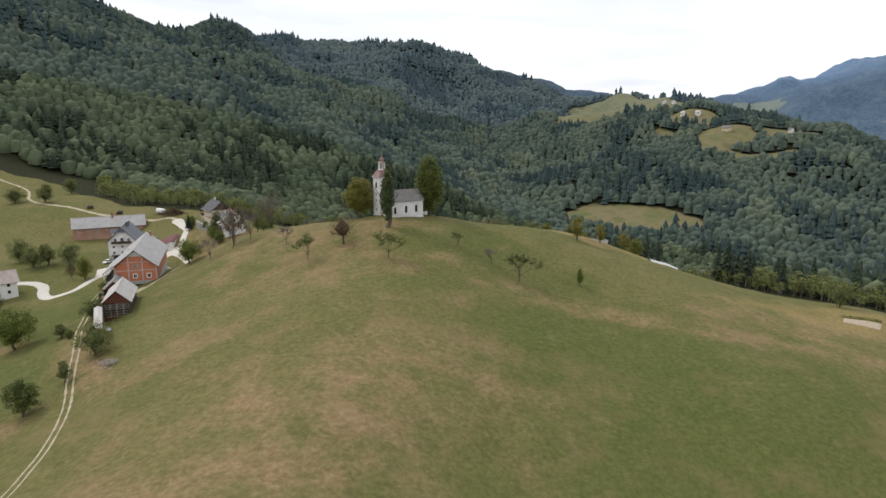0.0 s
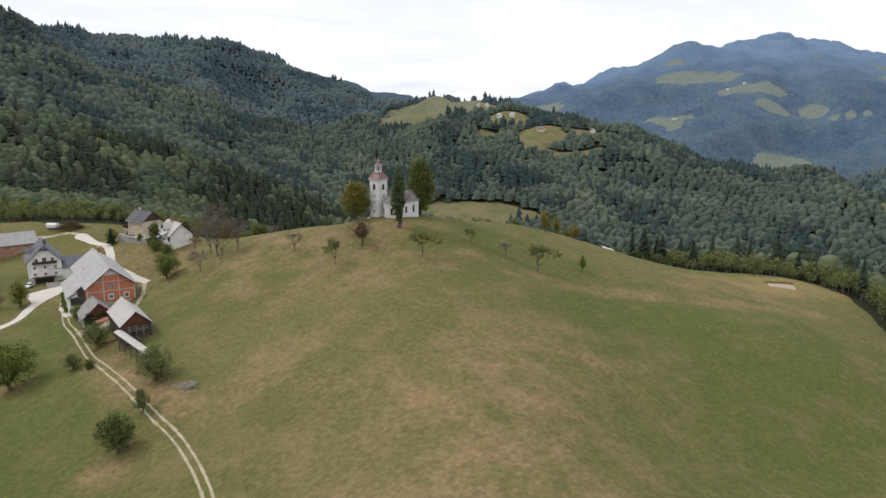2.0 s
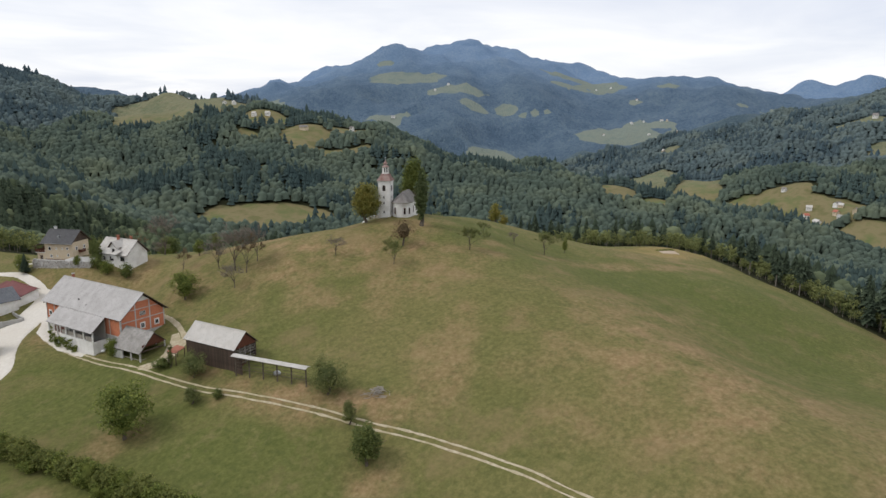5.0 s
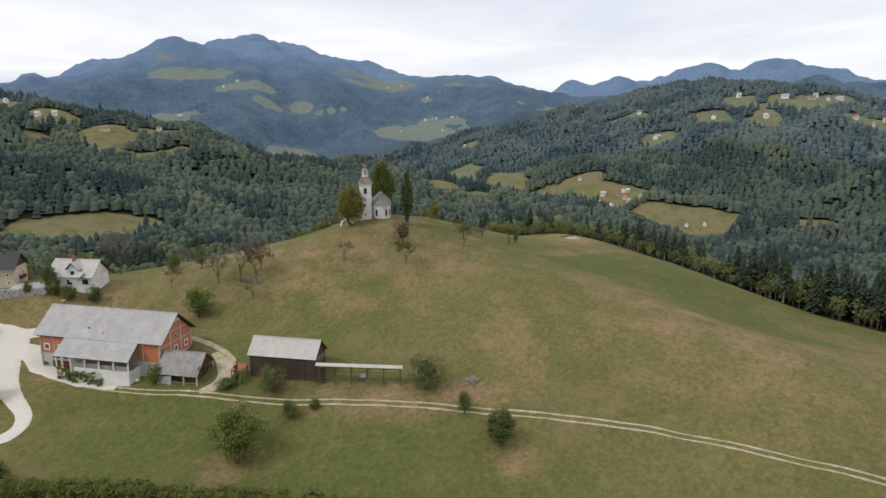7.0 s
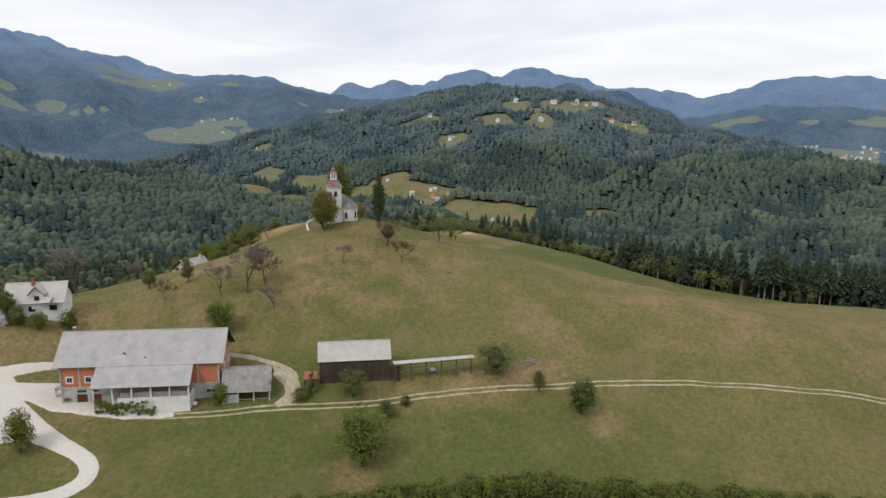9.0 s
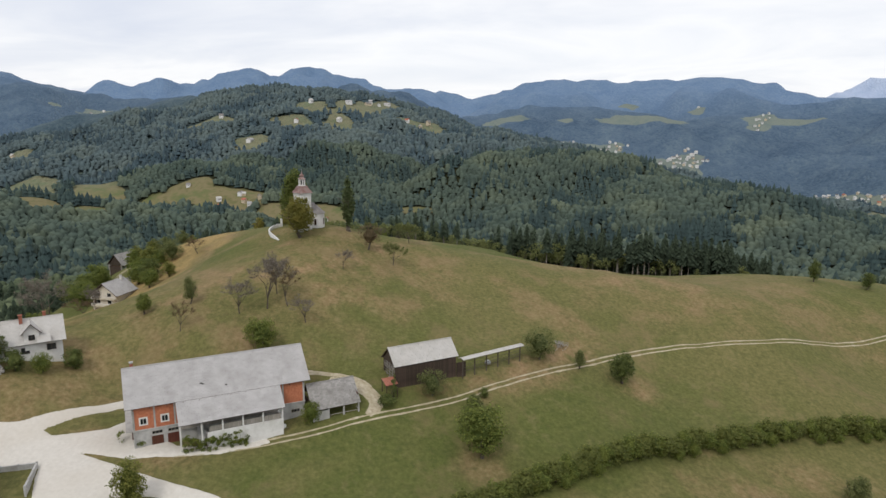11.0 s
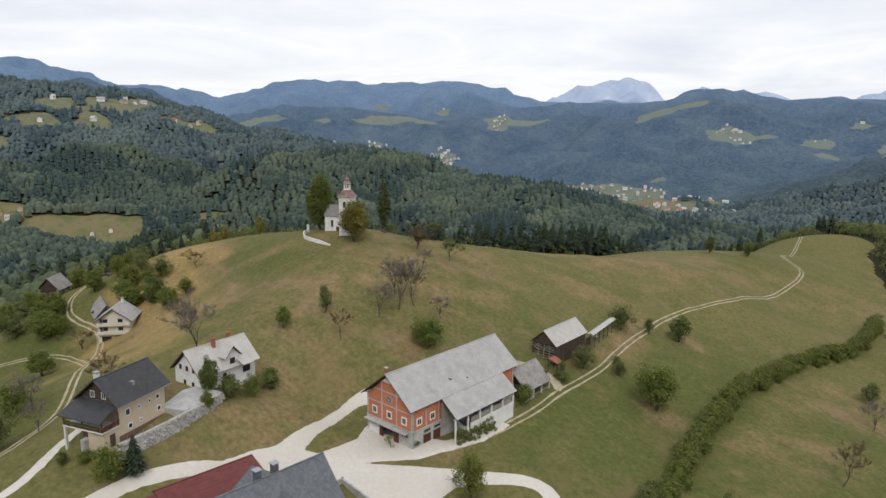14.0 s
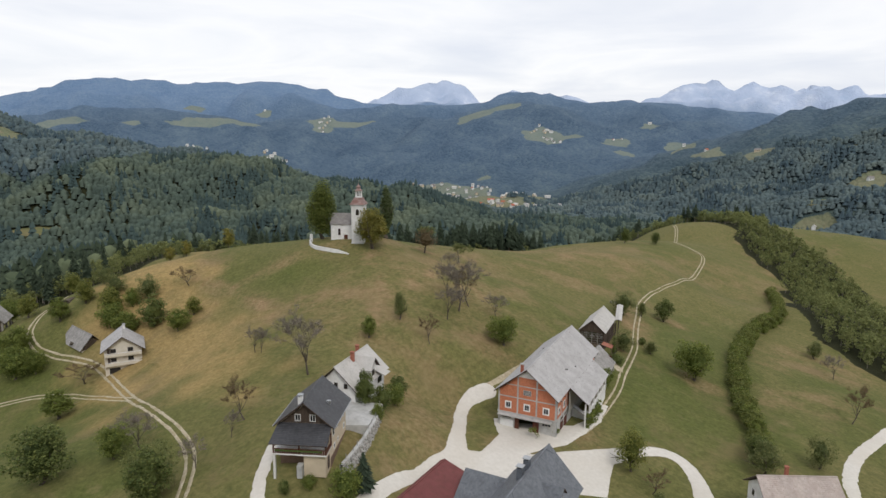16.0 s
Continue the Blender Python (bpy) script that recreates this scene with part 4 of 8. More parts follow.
VALLEY = [(-112, 337), (-101, 331), (-93.3, 325.3), (-86, 320.4), (-78, 316.6), (-68, 314.2), (-51, 312), (-34.7, 309.7), (-14, 305.5), (0, 303.5), (12, 303), (21, 304.7), (32, 308), (42, 310.6), (52, 309.5), (60, 304), (66, 297), (74, 291)]
for off in (-0.8, 0.8):
    ribbon("lane_rut", VALLEY, 0.8, TRACK, "pale wheel rut of the lower farm lane", lift=0.07, shift=off, seed=int(12 + off))
ribbon("house_drive", [(-116, 329), (-112, 323), (-107.4, 319.2), (-104.3, 316.8), (-101.5, 313.9), (-98.5, 310.5), (-96, 307)], 2.6, GRAVEL, "pale gravel drive beside the cream house", lift=0.08)
for off in (-0.7, 0.7):
    ribbon("side_rut", [(-31, 308.8), (-15, 309.8), (2.2, 312.7), (14, 317), (22, 323), (30, 332), (36, 342)], 0.6, TRACK, "pale wheel rut branching across the meadow", lift=0.07, shift=off, seed=int(15 + off))
ribbon("lower_lane", [(-178, 225, 3.8), (-171, 212, 3.8), (-168, 196, 3.8), (-168, 176, 3.8), (-170, 150, 3.8), (-176, 130, 3.8)], 3.8, GRAVEL, "pale gravel lane curving below the hedge")


# ---- building kit ----
def thing(name, x, y, z, turn, label, category, group=""):
    ob = new(name)
    ob.matrix_world = pose(x, y, z, 0, 0, turn)
    ob.empty_display_size = 0.5
    return tagged(ob, label, category, group)


def box(bm, x0, x1, y0, y1, z0, z1, bevel=0.0):
    vs = [bm.verts.new(c) for c in ((x0, y0, z0), (x1, y0, z0), (x1, y1, z0), (x0, y1, z0), (x0, y0, z1), (x1, y0, z1), (x1, y1, z1), (x0, y1, z1))]
    for f in ((0, 3, 2, 1), (4, 5, 6, 7), (0, 1, 5, 4), (1, 2, 6, 5), (2, 3, 7, 6), (3, 0, 4, 7)):
        bm.faces.new([vs[i] for i in f])
    return bm


def boxes(*dims):
    bm = bmesh.new()
    for d in dims:
        box(bm, *d)
    return bm


def prism(outline, y0, y1):
    """A body with an outline in x and z, running along y."""
    bm = bmesh.new()
    a, b = [bm.verts.new((x, y0, z)) for x, z in outline], [bm.verts.new((x, y1, z)) for x, z in outline]
    bm.faces.new(a)
    bm.faces.new(b[::-1])
    n = len(outline)
    for i in range(n):
        bm.faces.new((a[(i + 1) % n], a[i], b[i], b[(i + 1) % n]))
    bmesh.ops.recalc_face_normals(bm, faces=bm.faces)
    return bm


def drum(bm, cx, cy, sections, sides=16, start=0.0, cap=True):
    """A turned body: (radius, z) from below to above."""
    rings = []
    for r, z in sections:
        rings.append([bm.verts.new((cx + r * math.cos(start + 2 * math.pi * k / sides), cy + r * math.sin(start + 2 * math.pi * k / sides), z)) for k in range(sides)])
    for a, b in zip(rings, rings[1:]):
        for k in range(sides):
            bm.faces.new((a[k], a[(k + 1) % sides], b[(k + 1) % sides], b[k]))
    if cap:
        bm.faces.new(rings[0][::-1])
        bm.faces.new(rings[-1])
    return bm


def slab(corners, thick):
    """A flat plate under four corners."""
    c = [Vector(v) for v in corners]
    nrm = (c[1] - c[0]).cross(c[3] - c[0]).normalized()
    if nrm.z < 0:
        c, nrm = c[::-1], -nrm
    bm = bmesh.new()
    t, u = [bm.verts.new(v) for v in c], [bm.verts.new(v - nrm * thick) for v in c]
    bm.faces.new(t)
    bm.faces.new(u[::-1])
    for i in range(len(c)):
        bm.faces.new((t[i], u[i], u[(i + 1) % len(c)], t[(i + 1) % len(c)]))
    return bm


def tiling(name, parent, eave_a, eave_b, ridge_b, ridge_a, tile, course, material, seed=1, lift=0.05, missing=0.0):
    """Rows of overlapping tiles over a roof plane."""
    rng = np.random.default_rng(seed)
    a, b, c, d = (np.array(v, float) for v in (eave_a, eave_b, ridge_b, ridge_a))
    nrm = np.cross(b - a, d - a)
    nrm = nrm / np.linalg.norm(nrm) * (1 if nrm[2] > 0 else -1)
    width, rise = max(np.linalg.norm(b - a), np.linalg.norm(c - d)), np.linalg.norm((d + c) / 2 - (a + b) / 2)
    nu, nv = max(1, int(width / tile)), max(1, int(rise / course))
    vs, fs = [], []
    for j in range(nv):
        t0, t1 = j / nv, min(1, (j + 1.15) / nv)
        off = 0.5 * (j % 2) / nu
        for i in range(-1 if j % 2 else 0, nu):
            s0, s1 = max(0, i / nu + off + 0.006 / nu), min(1, (i + 1) / nu + off - 0.006 / nu)
            if s1 - s0 < 0.1 / nu or rng.random() < missing:
                continue
            h0 = lift * rng.uniform(0.75, 1.25)
            p = lambda s, t: (a * (1 - s) + b * s) * (1 - t) + (d * (1 - s) + c * s) * t
            q = [p(s0, t0) + nrm * h0, p(s1, t0) + nrm * h0 * rng.uniform(0.9, 1.1), p(s1, t1) + nrm * 0.012, p(s0, t1) + nrm * 0.012, p(s0, t0) - nrm * 0.01, p(s1, t0) - nrm * 0.01]
            k = len(vs)
            vs += q
            fs += [(k, k + 1, k + 2, k + 3), (k + 4, k + 5, k + 1, k)]
    ob = part(name, quick_mesh(name, vs, fs), material, parent)
    ob["kind"] = "stuff"
    return ob


def gable_roof(parent, half_l, half_r, y0, y1, z_ridge, z_l, z_r, tile_mat, deck_mat, tile=0.6, course=0.5, thick=0.16, seed=1, name="roof", lift=0.05):
    """Two roof planes on a deck, tiled, with a ridge cap."""
    bm = slab(((-half_l, y0, z_l), (0, y0, z_ridge), (0, y1, z_ridge), (-half_l, y1, z_l)), thick)
    roof = part(name, bm, deck_mat, parent)
    part(name, slab(((half_r, y1, z_r), (0, y1, z_ridge), (0, y0, z_ridge), (half_r, y0, z_r)), thick), deck_mat, parent)
    tiling("tiling", roof, (-half_l, y0, z_l), (-half_l, y1, z_l), (0, y1, z_ridge), (0, y0, z_ridge), tile, course, tile_mat, seed, lift)
    tiling("tiling", roof, (half_r, y1, z_r), (half_r, y0, z_r), (0, y0, z_ridge), (0, y1, z_ridge), tile, course, tile_mat, seed + 1, lift)
    cap = bmesh.new()
    n = max(2, int((y1 - y0) / 0.9))
    for k in range(n):
        ya, yb = y0 + (y1 - y0) * k / n, y0 + (y1 - y0) * (k + 1) / n - 0.02
        box(cap, -0.15, 0.15, ya, yb, z_ridge - 0.03, z_ridge + 0.08)
    part("ridge_cap", cap, tile_mat, roof)["kind"] = "stuff"
    return roof


WINDOWS = {}


def window(parent, m, w, h, frame=None, surround=0.0, bars=1, shutters=None, arch=False, glass=None):
    """A window on a wall; its own -y looks outwards. Frame, glazing bars, pane, and where it has one a surround."""
    frame = frame or WHITE
    key = (w, h, frame.name, surround, bars, arch)
    if key not in WINDOWS:
        bm = bmesh.new()
        f = 0.09
        for d in ((-w / 2, -w / 2 + f, 0, h), (w / 2 - f, w / 2, 0, h), (-w / 2 + f, w / 2 - f, 0, f), (-w / 2 + f, w / 2 - f, h - f, h)):
            box(bm, d[0], d[1], -0.05, 0.02, d[2], d[3])
        for k in range(bars):
            x = -w / 2 + w * (k + 1) / (bars + 1)
            box(bm, x - 0.035, x + 0.035, -0.035, 0.02, f, h - f)
        pane = bmesh.new()
        box(pane, -w / 2 + f, w / 2 - f, -0.012, 0.01, f, h - f)
        sur = bmesh.new()
        if surround:
            s = surround
            for d in ((-w / 2 - s, -w / 2, -s, h + s), (w / 2, w / 2 + s, -s, h + s), (-w / 2, w / 2, h, h + s), (-w / 2, w / 2, -s, 0)):
                box(sur, d[0], d[1], -0.035, 0.02, d[2], d[3])
        WINDOWS[key] = [None if b is None else b for b in (bm, pane, sur)]
        for i, b in enumerate(WINDOWS[key]):
            me = bpy.data.meshes.new("window")
            b.to_mesh(me)
            b.free()
            WINDOWS[key][i] = me
    fr, pa, su = WINDOWS[key]
    ob = part("window", fr, frame, parent)
    ob.matrix_local = m
    part("pane", pa, glass or GLASS, ob)
    if surround:
        part("surround", su, PLASTER, ob)
    return ob


def north(x, y, z):
    """A window's place on a wall that looks along +y."""
    return pose(x, y, z, 0, 0, 180)


def south(x, y, z):
    return pose(x, y, z)


def west(x, y, z):
    return pose(x, y, z, 0, 0, -90)


def east(x, y, z):
    return pose(x, y, z, 0, 0, 90)


def boards(parent, name, x0, x1, y0, y1, z0, z1, along, width, material, gap=0.02, rough=0.03, seed=2):
    """A wall of upright boards, each a piece of its own. along: 'x' or 'y'."""
    rng = random.Random(seed)
    span = (x1 - x0) if along == "x" else (y1 - y0)
    n = max(1, int(span / width))
    unit = {}
    for k in range(n):
        v = rng.randrange(4)
        if v not in unit:
            dz = rng.uniform(-0.12, 0.06)
            w = span / n - gap
            bm = boxes((0, w, y0 - y0, y1 - y0, z0, z1 + dz)) if along == "x" else boxes((0, x1 - x0, 0, w, z0, z1 + dz))
            unit[v] = bpy.data.meshes.new(name)
            bm.to_mesh(unit[v])
            bm.free()
        ob = part(name, unit[v], material, parent)
        o = rng.uniform(-rough, rough)
        ob.location = (x0 + span * k / n, y0 + o, 0) if along == "x" else (x0 + o, y0 + span * k / n, 0)


def chimney(parent, x, y, z0, z1, w, material, cap=None):
    bm = boxes((x - w / 2, x + w / 2, y - w / 2, y + w / 2, z0, z1))
    ch = part("chimney", bm, material, parent)
    part("chimney_cap", boxes((x - w * 0.66, x + w * 0.66, y - w * 0.66, y + w * 0.66, z1 + 0.25, z1 + 0.34), (x - w * 0.45, x - w * 0.35, y - w * 0.45, y + w * 0.45, z1, z1 + 0.25),
                              (x + w * 0.35, x + w * 0.45, y - w * 0.45, y + w * 0.45, z1, z1 + 0.25)), cap or CONCRETE, ch)
    return ch


# ---- the church on the hill ----
def church():
    c = thing("church", -13, 224, 5.4, -54, "small white baroque church with grey shingle roof on the hilltop", "church")
    h = 6.1
    # nave: thick walls with a plinth, a polygonal choir to the south-west
    choir = [(-3.4, 5.6), (-3.4, -4.2), (-2.5, -6.2), (-0.95, -7.3), (0.95, -7.3), (2.5, -6.2), (3.4, -4.2), (3.4, 5.6)]

    def ring_body(scale, z0, z1):
        bm = bmesh.new()
        cx, cy = 0, -0.8
        pts = [(cx + (x - cx) * scale, cy + (y - cy) * scale) for x, y in choir]
        a, b = [bm.verts.new((x, y, z0)) for x, y in pts], [bm.verts.new((x, y, z1)) for x, y in pts]
        bm.faces.new(a[::-1])
        bm.faces.new(b)
        for i in range(len(pts)):
            bm.faces.new((a[i], a[(i + 1) % len(pts)], b[(i + 1) % len(pts)], b[i]))
        bmesh.ops.recalc_face_normals(bm, faces=bm.faces)
        return bm

    wall = part("wall", ring_body(1.0, -1.2, h), PLASTER, c, "white plastered nave wall")
    part("plinth", ring_body(1.025, -1.2, 0.55), PLASTER, wall)
    part("cornice", ring_body(1.03, h - 0.35, h - 0.02), PLASTER, wall)
    part("gable", prism([(-3.4, h), (3.4, h), (0, h + 3.2)], 5.25, 5.6), PLASTER, wall)
    # roof: two long planes and a fan over the choir
    zr, ze, o = h + 3.5, h - 0.1, 0.42
    roof = part("roof", slab(((-3.4 - o, -4.2, ze), (0, -3.3, zr), (0, 5.9, zr), (-3.4 - o, 5.9, ze)), 0.14), GREY_WOOD, c)
    part("roof", slab(((3.4 + o, 5.9, ze), (0, 5.9, zr), (0, -3.3, zr), (3.4 + o, -4.2, ze)), 0.14), GREY_WOOD, c)
    tiling("shingles", roof, (-3.4 - o, -4.2, ze), (-3.4 - o, 5.9, ze), (0, 5.9, zr), (0, -3.3, zr), 0.35, 0.32, SHINGLE, 3, 0.04)
    tiling("shingles", roof, (3.4 + o, 5.9, ze), (3.4 + o, -4.2, ze), (0, -3.3, zr), (0, 5.9, zr), 0.35, 0.32, SHINGLE, 4, 0.04)
    fan = [(-3.4 - o, -4.2), (-2.5 - o * 0.8, -6.2 - o * 0.6), (-1.05, -7.3 - o), (1.05, -7.3 - o), (2.5 + o * 0.8, -6.2 - o * 0.6), (3.4 + o, -4.2)]
    for k, ((ax, ay), (bx, by)) in enumerate(zip(fan, fan[1:])):
        bm = bmesh.new()
        v = [bm.verts.new(p) for p in ((ax, ay, ze), (bx, by, ze), (0, -3.3, zr), (ax, ay, ze - 0.14), (bx, by, ze - 0.14), (0, -3.3, zr - 0.2))]
        for f in ((0, 1, 2), (5, 4, 3), (0, 3, 4, 1), (1, 4, 5, 2), (2, 5, 3, 0)):
            bm.faces.new([v[i] for i in f])
        part("choir_roof", bm, GREY_WOOD, c)
        tiling("shingles", roof, (bx, by, ze), (ax, ay, ze), (-0.02, -3.3, zr), (0.02, -3.3, zr), 0.35, 0.32, SHINGLE, 9 + k, 0.04)
    # windows: tall round-headed openings
    for m in (east(3.42, 2.8, 2.2), east(3.42, -1.2, 2.2), west(-3.42, 2.6, 2.2)):
        window(c, m, 0.85, 2.3, BROWN_WOOD, 0.0, 1)
    for ax, ay, turn in ((1.72, -6.75, 35), (-1.72, -6.75, -35)):
        window(c, pose(ax * 1.01, ay * 1.005, 2.0, 0, 0, turn), 0.7, 2.2, BROWN_WOOD, 0.0, 1)
    window(c, pose(3.0, -5.2, 2.0, 0, 0, 66), 0.7, 2.2, BROWN_WOOD, 0.0, 1)
    door = part("door", boxes((-3.55, -3.38, -0.4, 0.9, 0, 2.4)), BROWN_WOOD, c, "brown wooden side door")
    part("door_handle", boxes((-3.6, -3.55, 0.6, 0.75, 1.05, 1.1)), METAL, door)
    # tower
    tx, ty, w, top = -5.6, -5.1, 2.12, 13.6
    t = part("tower", boxes((tx - w, tx + w, ty - w, ty + w, -1.5, top)), PLASTER, c, "white plastered bell tower")
    part("tower_plinth", boxes((tx - w - 0.1, tx + w + 0.1, ty - w - 0.1, ty + w + 0.1, -1.5, 0.5)), PLASTER, t)
    part("string_course", boxes((tx - w - 0.07, tx + w + 0.07, ty - w - 0.07, ty + w + 0.07, 8.7, 8.9)), PLASTER, t)
    part("tower_cornice", boxes((tx - w - 0.12, tx + w + 0.12, ty - w - 0.12, ty + w + 0.12, top - 0.7, top - 0.55), (tx - w - 0.24, tx + w + 0.24, ty - w - 0.24, ty + w + 0.24, top - 0.3, top)), PLASTER, t)
    for m in (pose(tx, ty - w - 0.01, 10.0), pose(tx + w + 0.01, ty, 10.0, 0, 0, 90), pose(tx - w - 0.01, ty, 10.0, 0, 0, -90), pose(tx, ty + w + 0.01, 10.0, 0, 0, 180)):
        bm = bmesh.new()
        pts = [(-0.55, 0), (0.55, 0)] + [(0.55 * math.cos(a), 1.45 + 0.55 * math.sin(a)) for a in np.linspace(0, math.pi, 9)]
        vs = [bm.verts.new((x, -0.03, z)) for x, z in pts]
        bm.faces.new(vs)
        bmesh.ops.solidify(bm, geom=bm.faces[:], thickness=0.04)
        o = part("bell_opening", bm, DARK, t, "dark louvred bell opening")
        o.matrix_local = m
        lou = boxes(*[(-0.5, 0.5, -0.09, -0.03, 0.12 + 0.24 * k, 0.2 + 0.24 * k) for k in range(7)])
        part("louvre", lou, DARK_WOOD, o)
    for z in (2.2, 5.4, 7.4):
        for m in (pose(tx, ty - w - 0.01, z), pose(tx + w + 0.01, ty + 0.2, z, 0, 0, 90)):
            o = part("slit_window", boxes((-0.2, 0.2, -0.03, 0.02, 0, 0.75)), DARK, t)
            o.matrix_local = m
    # skirt roof, lantern, cap and cross
    s = bmesh.new()
    rings = []
    for r, z in ((2.62, top), (2.45, top + 0.22), (2.05, top + 0.75), (1.62, top + 1.5), (1.28, top + 2.3)):
        rings.append([s.verts.new((tx + sx * r, ty + sy * r, z)) for sx, sy in ((-1, -1), (1, -1), (1, 1), (-1, 1))])
    for a, b in zip(rings, rings[1:]):
        for k in range(4):
            s.faces.new((a[k], a[(k + 1) % 4], b[(k + 1) % 4], b[k]))
    s.faces.new(rings[0][::-1])
    s.faces.new(rings[-1])
    spire = part("spire_roof", s, COPPER, t, "weathered red sheet-metal spire")
    seams = bmesh.new()
    for r0, z0, r1, z1 in ((2.47, top + 0.24, 1.3, top + 2.3),):
        for k in np.linspace(-0.8, 0.8, 5):
            for sx, sy in ((0, -1), (1, 0), (0, 1), (-1, 0)):
                p0 = (tx + (sx * r0 if sx else k * r0), ty + (sy * r0 if sy else k * r0), z0 + 0.02)
                p1 = (tx + (sx * r1 if sx else k * r1), ty + (sy * r1 if sy else k * r1), z1 + 0.02)
                mid = (np.array(p0) + np.array(p1)) / 2
                mid[:2] += (mid[:2] - (tx, ty)) * -0.07
                for a, b in ((p0, mid), (mid, p1)):
                    d = 0.03
                    v = [seams.verts.new(q) for q in ((a[0] - d, a[1] - d, a[2]), (a[0] + d, a[1] + d, a[2] + 0.06), (b[0] + d, b[1] + d, b[2] + 0.06), (b[0] - d, b[1] - d, b[2]))]
                    seams.faces.new(v)
    part("seam", seams, COPPER, spire)
    lan = bmesh.new()
    drum(lan, tx, ty, [(1.25, top + 2.3), (1.25, top + 2.6), (1.12, top + 2.62), (1.12, top + 2.75)], 8, math.pi / 8)
    for k in range(8):
        a = math.pi / 8 + math.pi / 4 * k
        drum(lan, tx + 1.0 * math.cos(a), ty + 1.0 * math.sin(a), [(0.2, top + 2.7), (0.17, top + 4.4)], 6)
    drum(lan, tx, ty, [(1.15, top + 4.35), (1.3, top + 4.5), (1.3, top + 4.62)], 8, math.pi / 8)
    lan_ob = part("lantern", lan, PLASTER, t, "white open lantern")
    part("lantern_core", drum(bmesh.new(), tx, ty, [(0.62, top + 2.7), (0.62, top + 4.4)], 8), DARK, lan_ob)
    cap = drum(bmesh.new(), tx, ty, [(1.38, top + 4.6), (1.2, top + 4.85), (0.72, top + 5.15), (0.55, top + 5.4), (0.78, top + 5.7), (0.72, top + 6.05), (0.3, top + 6.45), (0.12, top + 6.8), (0.05, top + 7.2)], 12)
    part("cap", cap, COPPER, t, "red onion cap")
    part("cross", boxes((tx - 0.03, tx + 0.03, ty - 0.03, ty + 0.03, top + 7.15, top + 8.1), (tx - 0.28, tx + 0.28, ty - 0.03, ty + 0.03, top + 7.7, top + 7.78)), METAL, t)
    return c


church()


def church_wall():
    """Low white wall that curves down beside the church path."""
    w = thing("churchyard_wall", -24.6, 233.7, 0, 0, "low white curved retaining wall below the church", "wall")
    line = smooth_line([(-24.8, 233.6), (-19, 236.6), (-12, 238.0), (-7, 236.6), (-4.6, 234.2)], 0.7)
    vs, fs = [], []
    for i, (x, y) in enumerate(line):
        g = float(ground_z(x, y))
        f = min(1, i / 6)
        top = g + 0.15 + 1.0 * f
        d = line[min(i + 1, len(line) - 1)] - line[max(i - 1, 0)]
        d = d / np.linalg.norm(d)
        nx, ny = -d[1] * 0.2, d[0] * 0.2
        vs += [(x - nx + 24.6, y - ny - 233.7, g - 0.8), (x - nx + 24.6, y - ny - 233.7, top), (x + nx + 24.6, y + ny - 233.7, top), (x + nx + 24.6, y + ny - 233.7, g - 0.8)]
    for i in range(len(line) - 1):
        a = 4 * i
        fs += [(a, a + 1, a + 5, a + 4), (a + 1, a + 2, a + 6, a + 5), (a + 2, a + 3, a + 7, a + 6)]
    part("wall", quick_mesh("wall", vs, fs), PLASTER, w)
    part("end_pier", boxes((19.7, 20.4, 0.2, 0.9, 4.6, 7.6)), PLASTER, w)


church_wall()


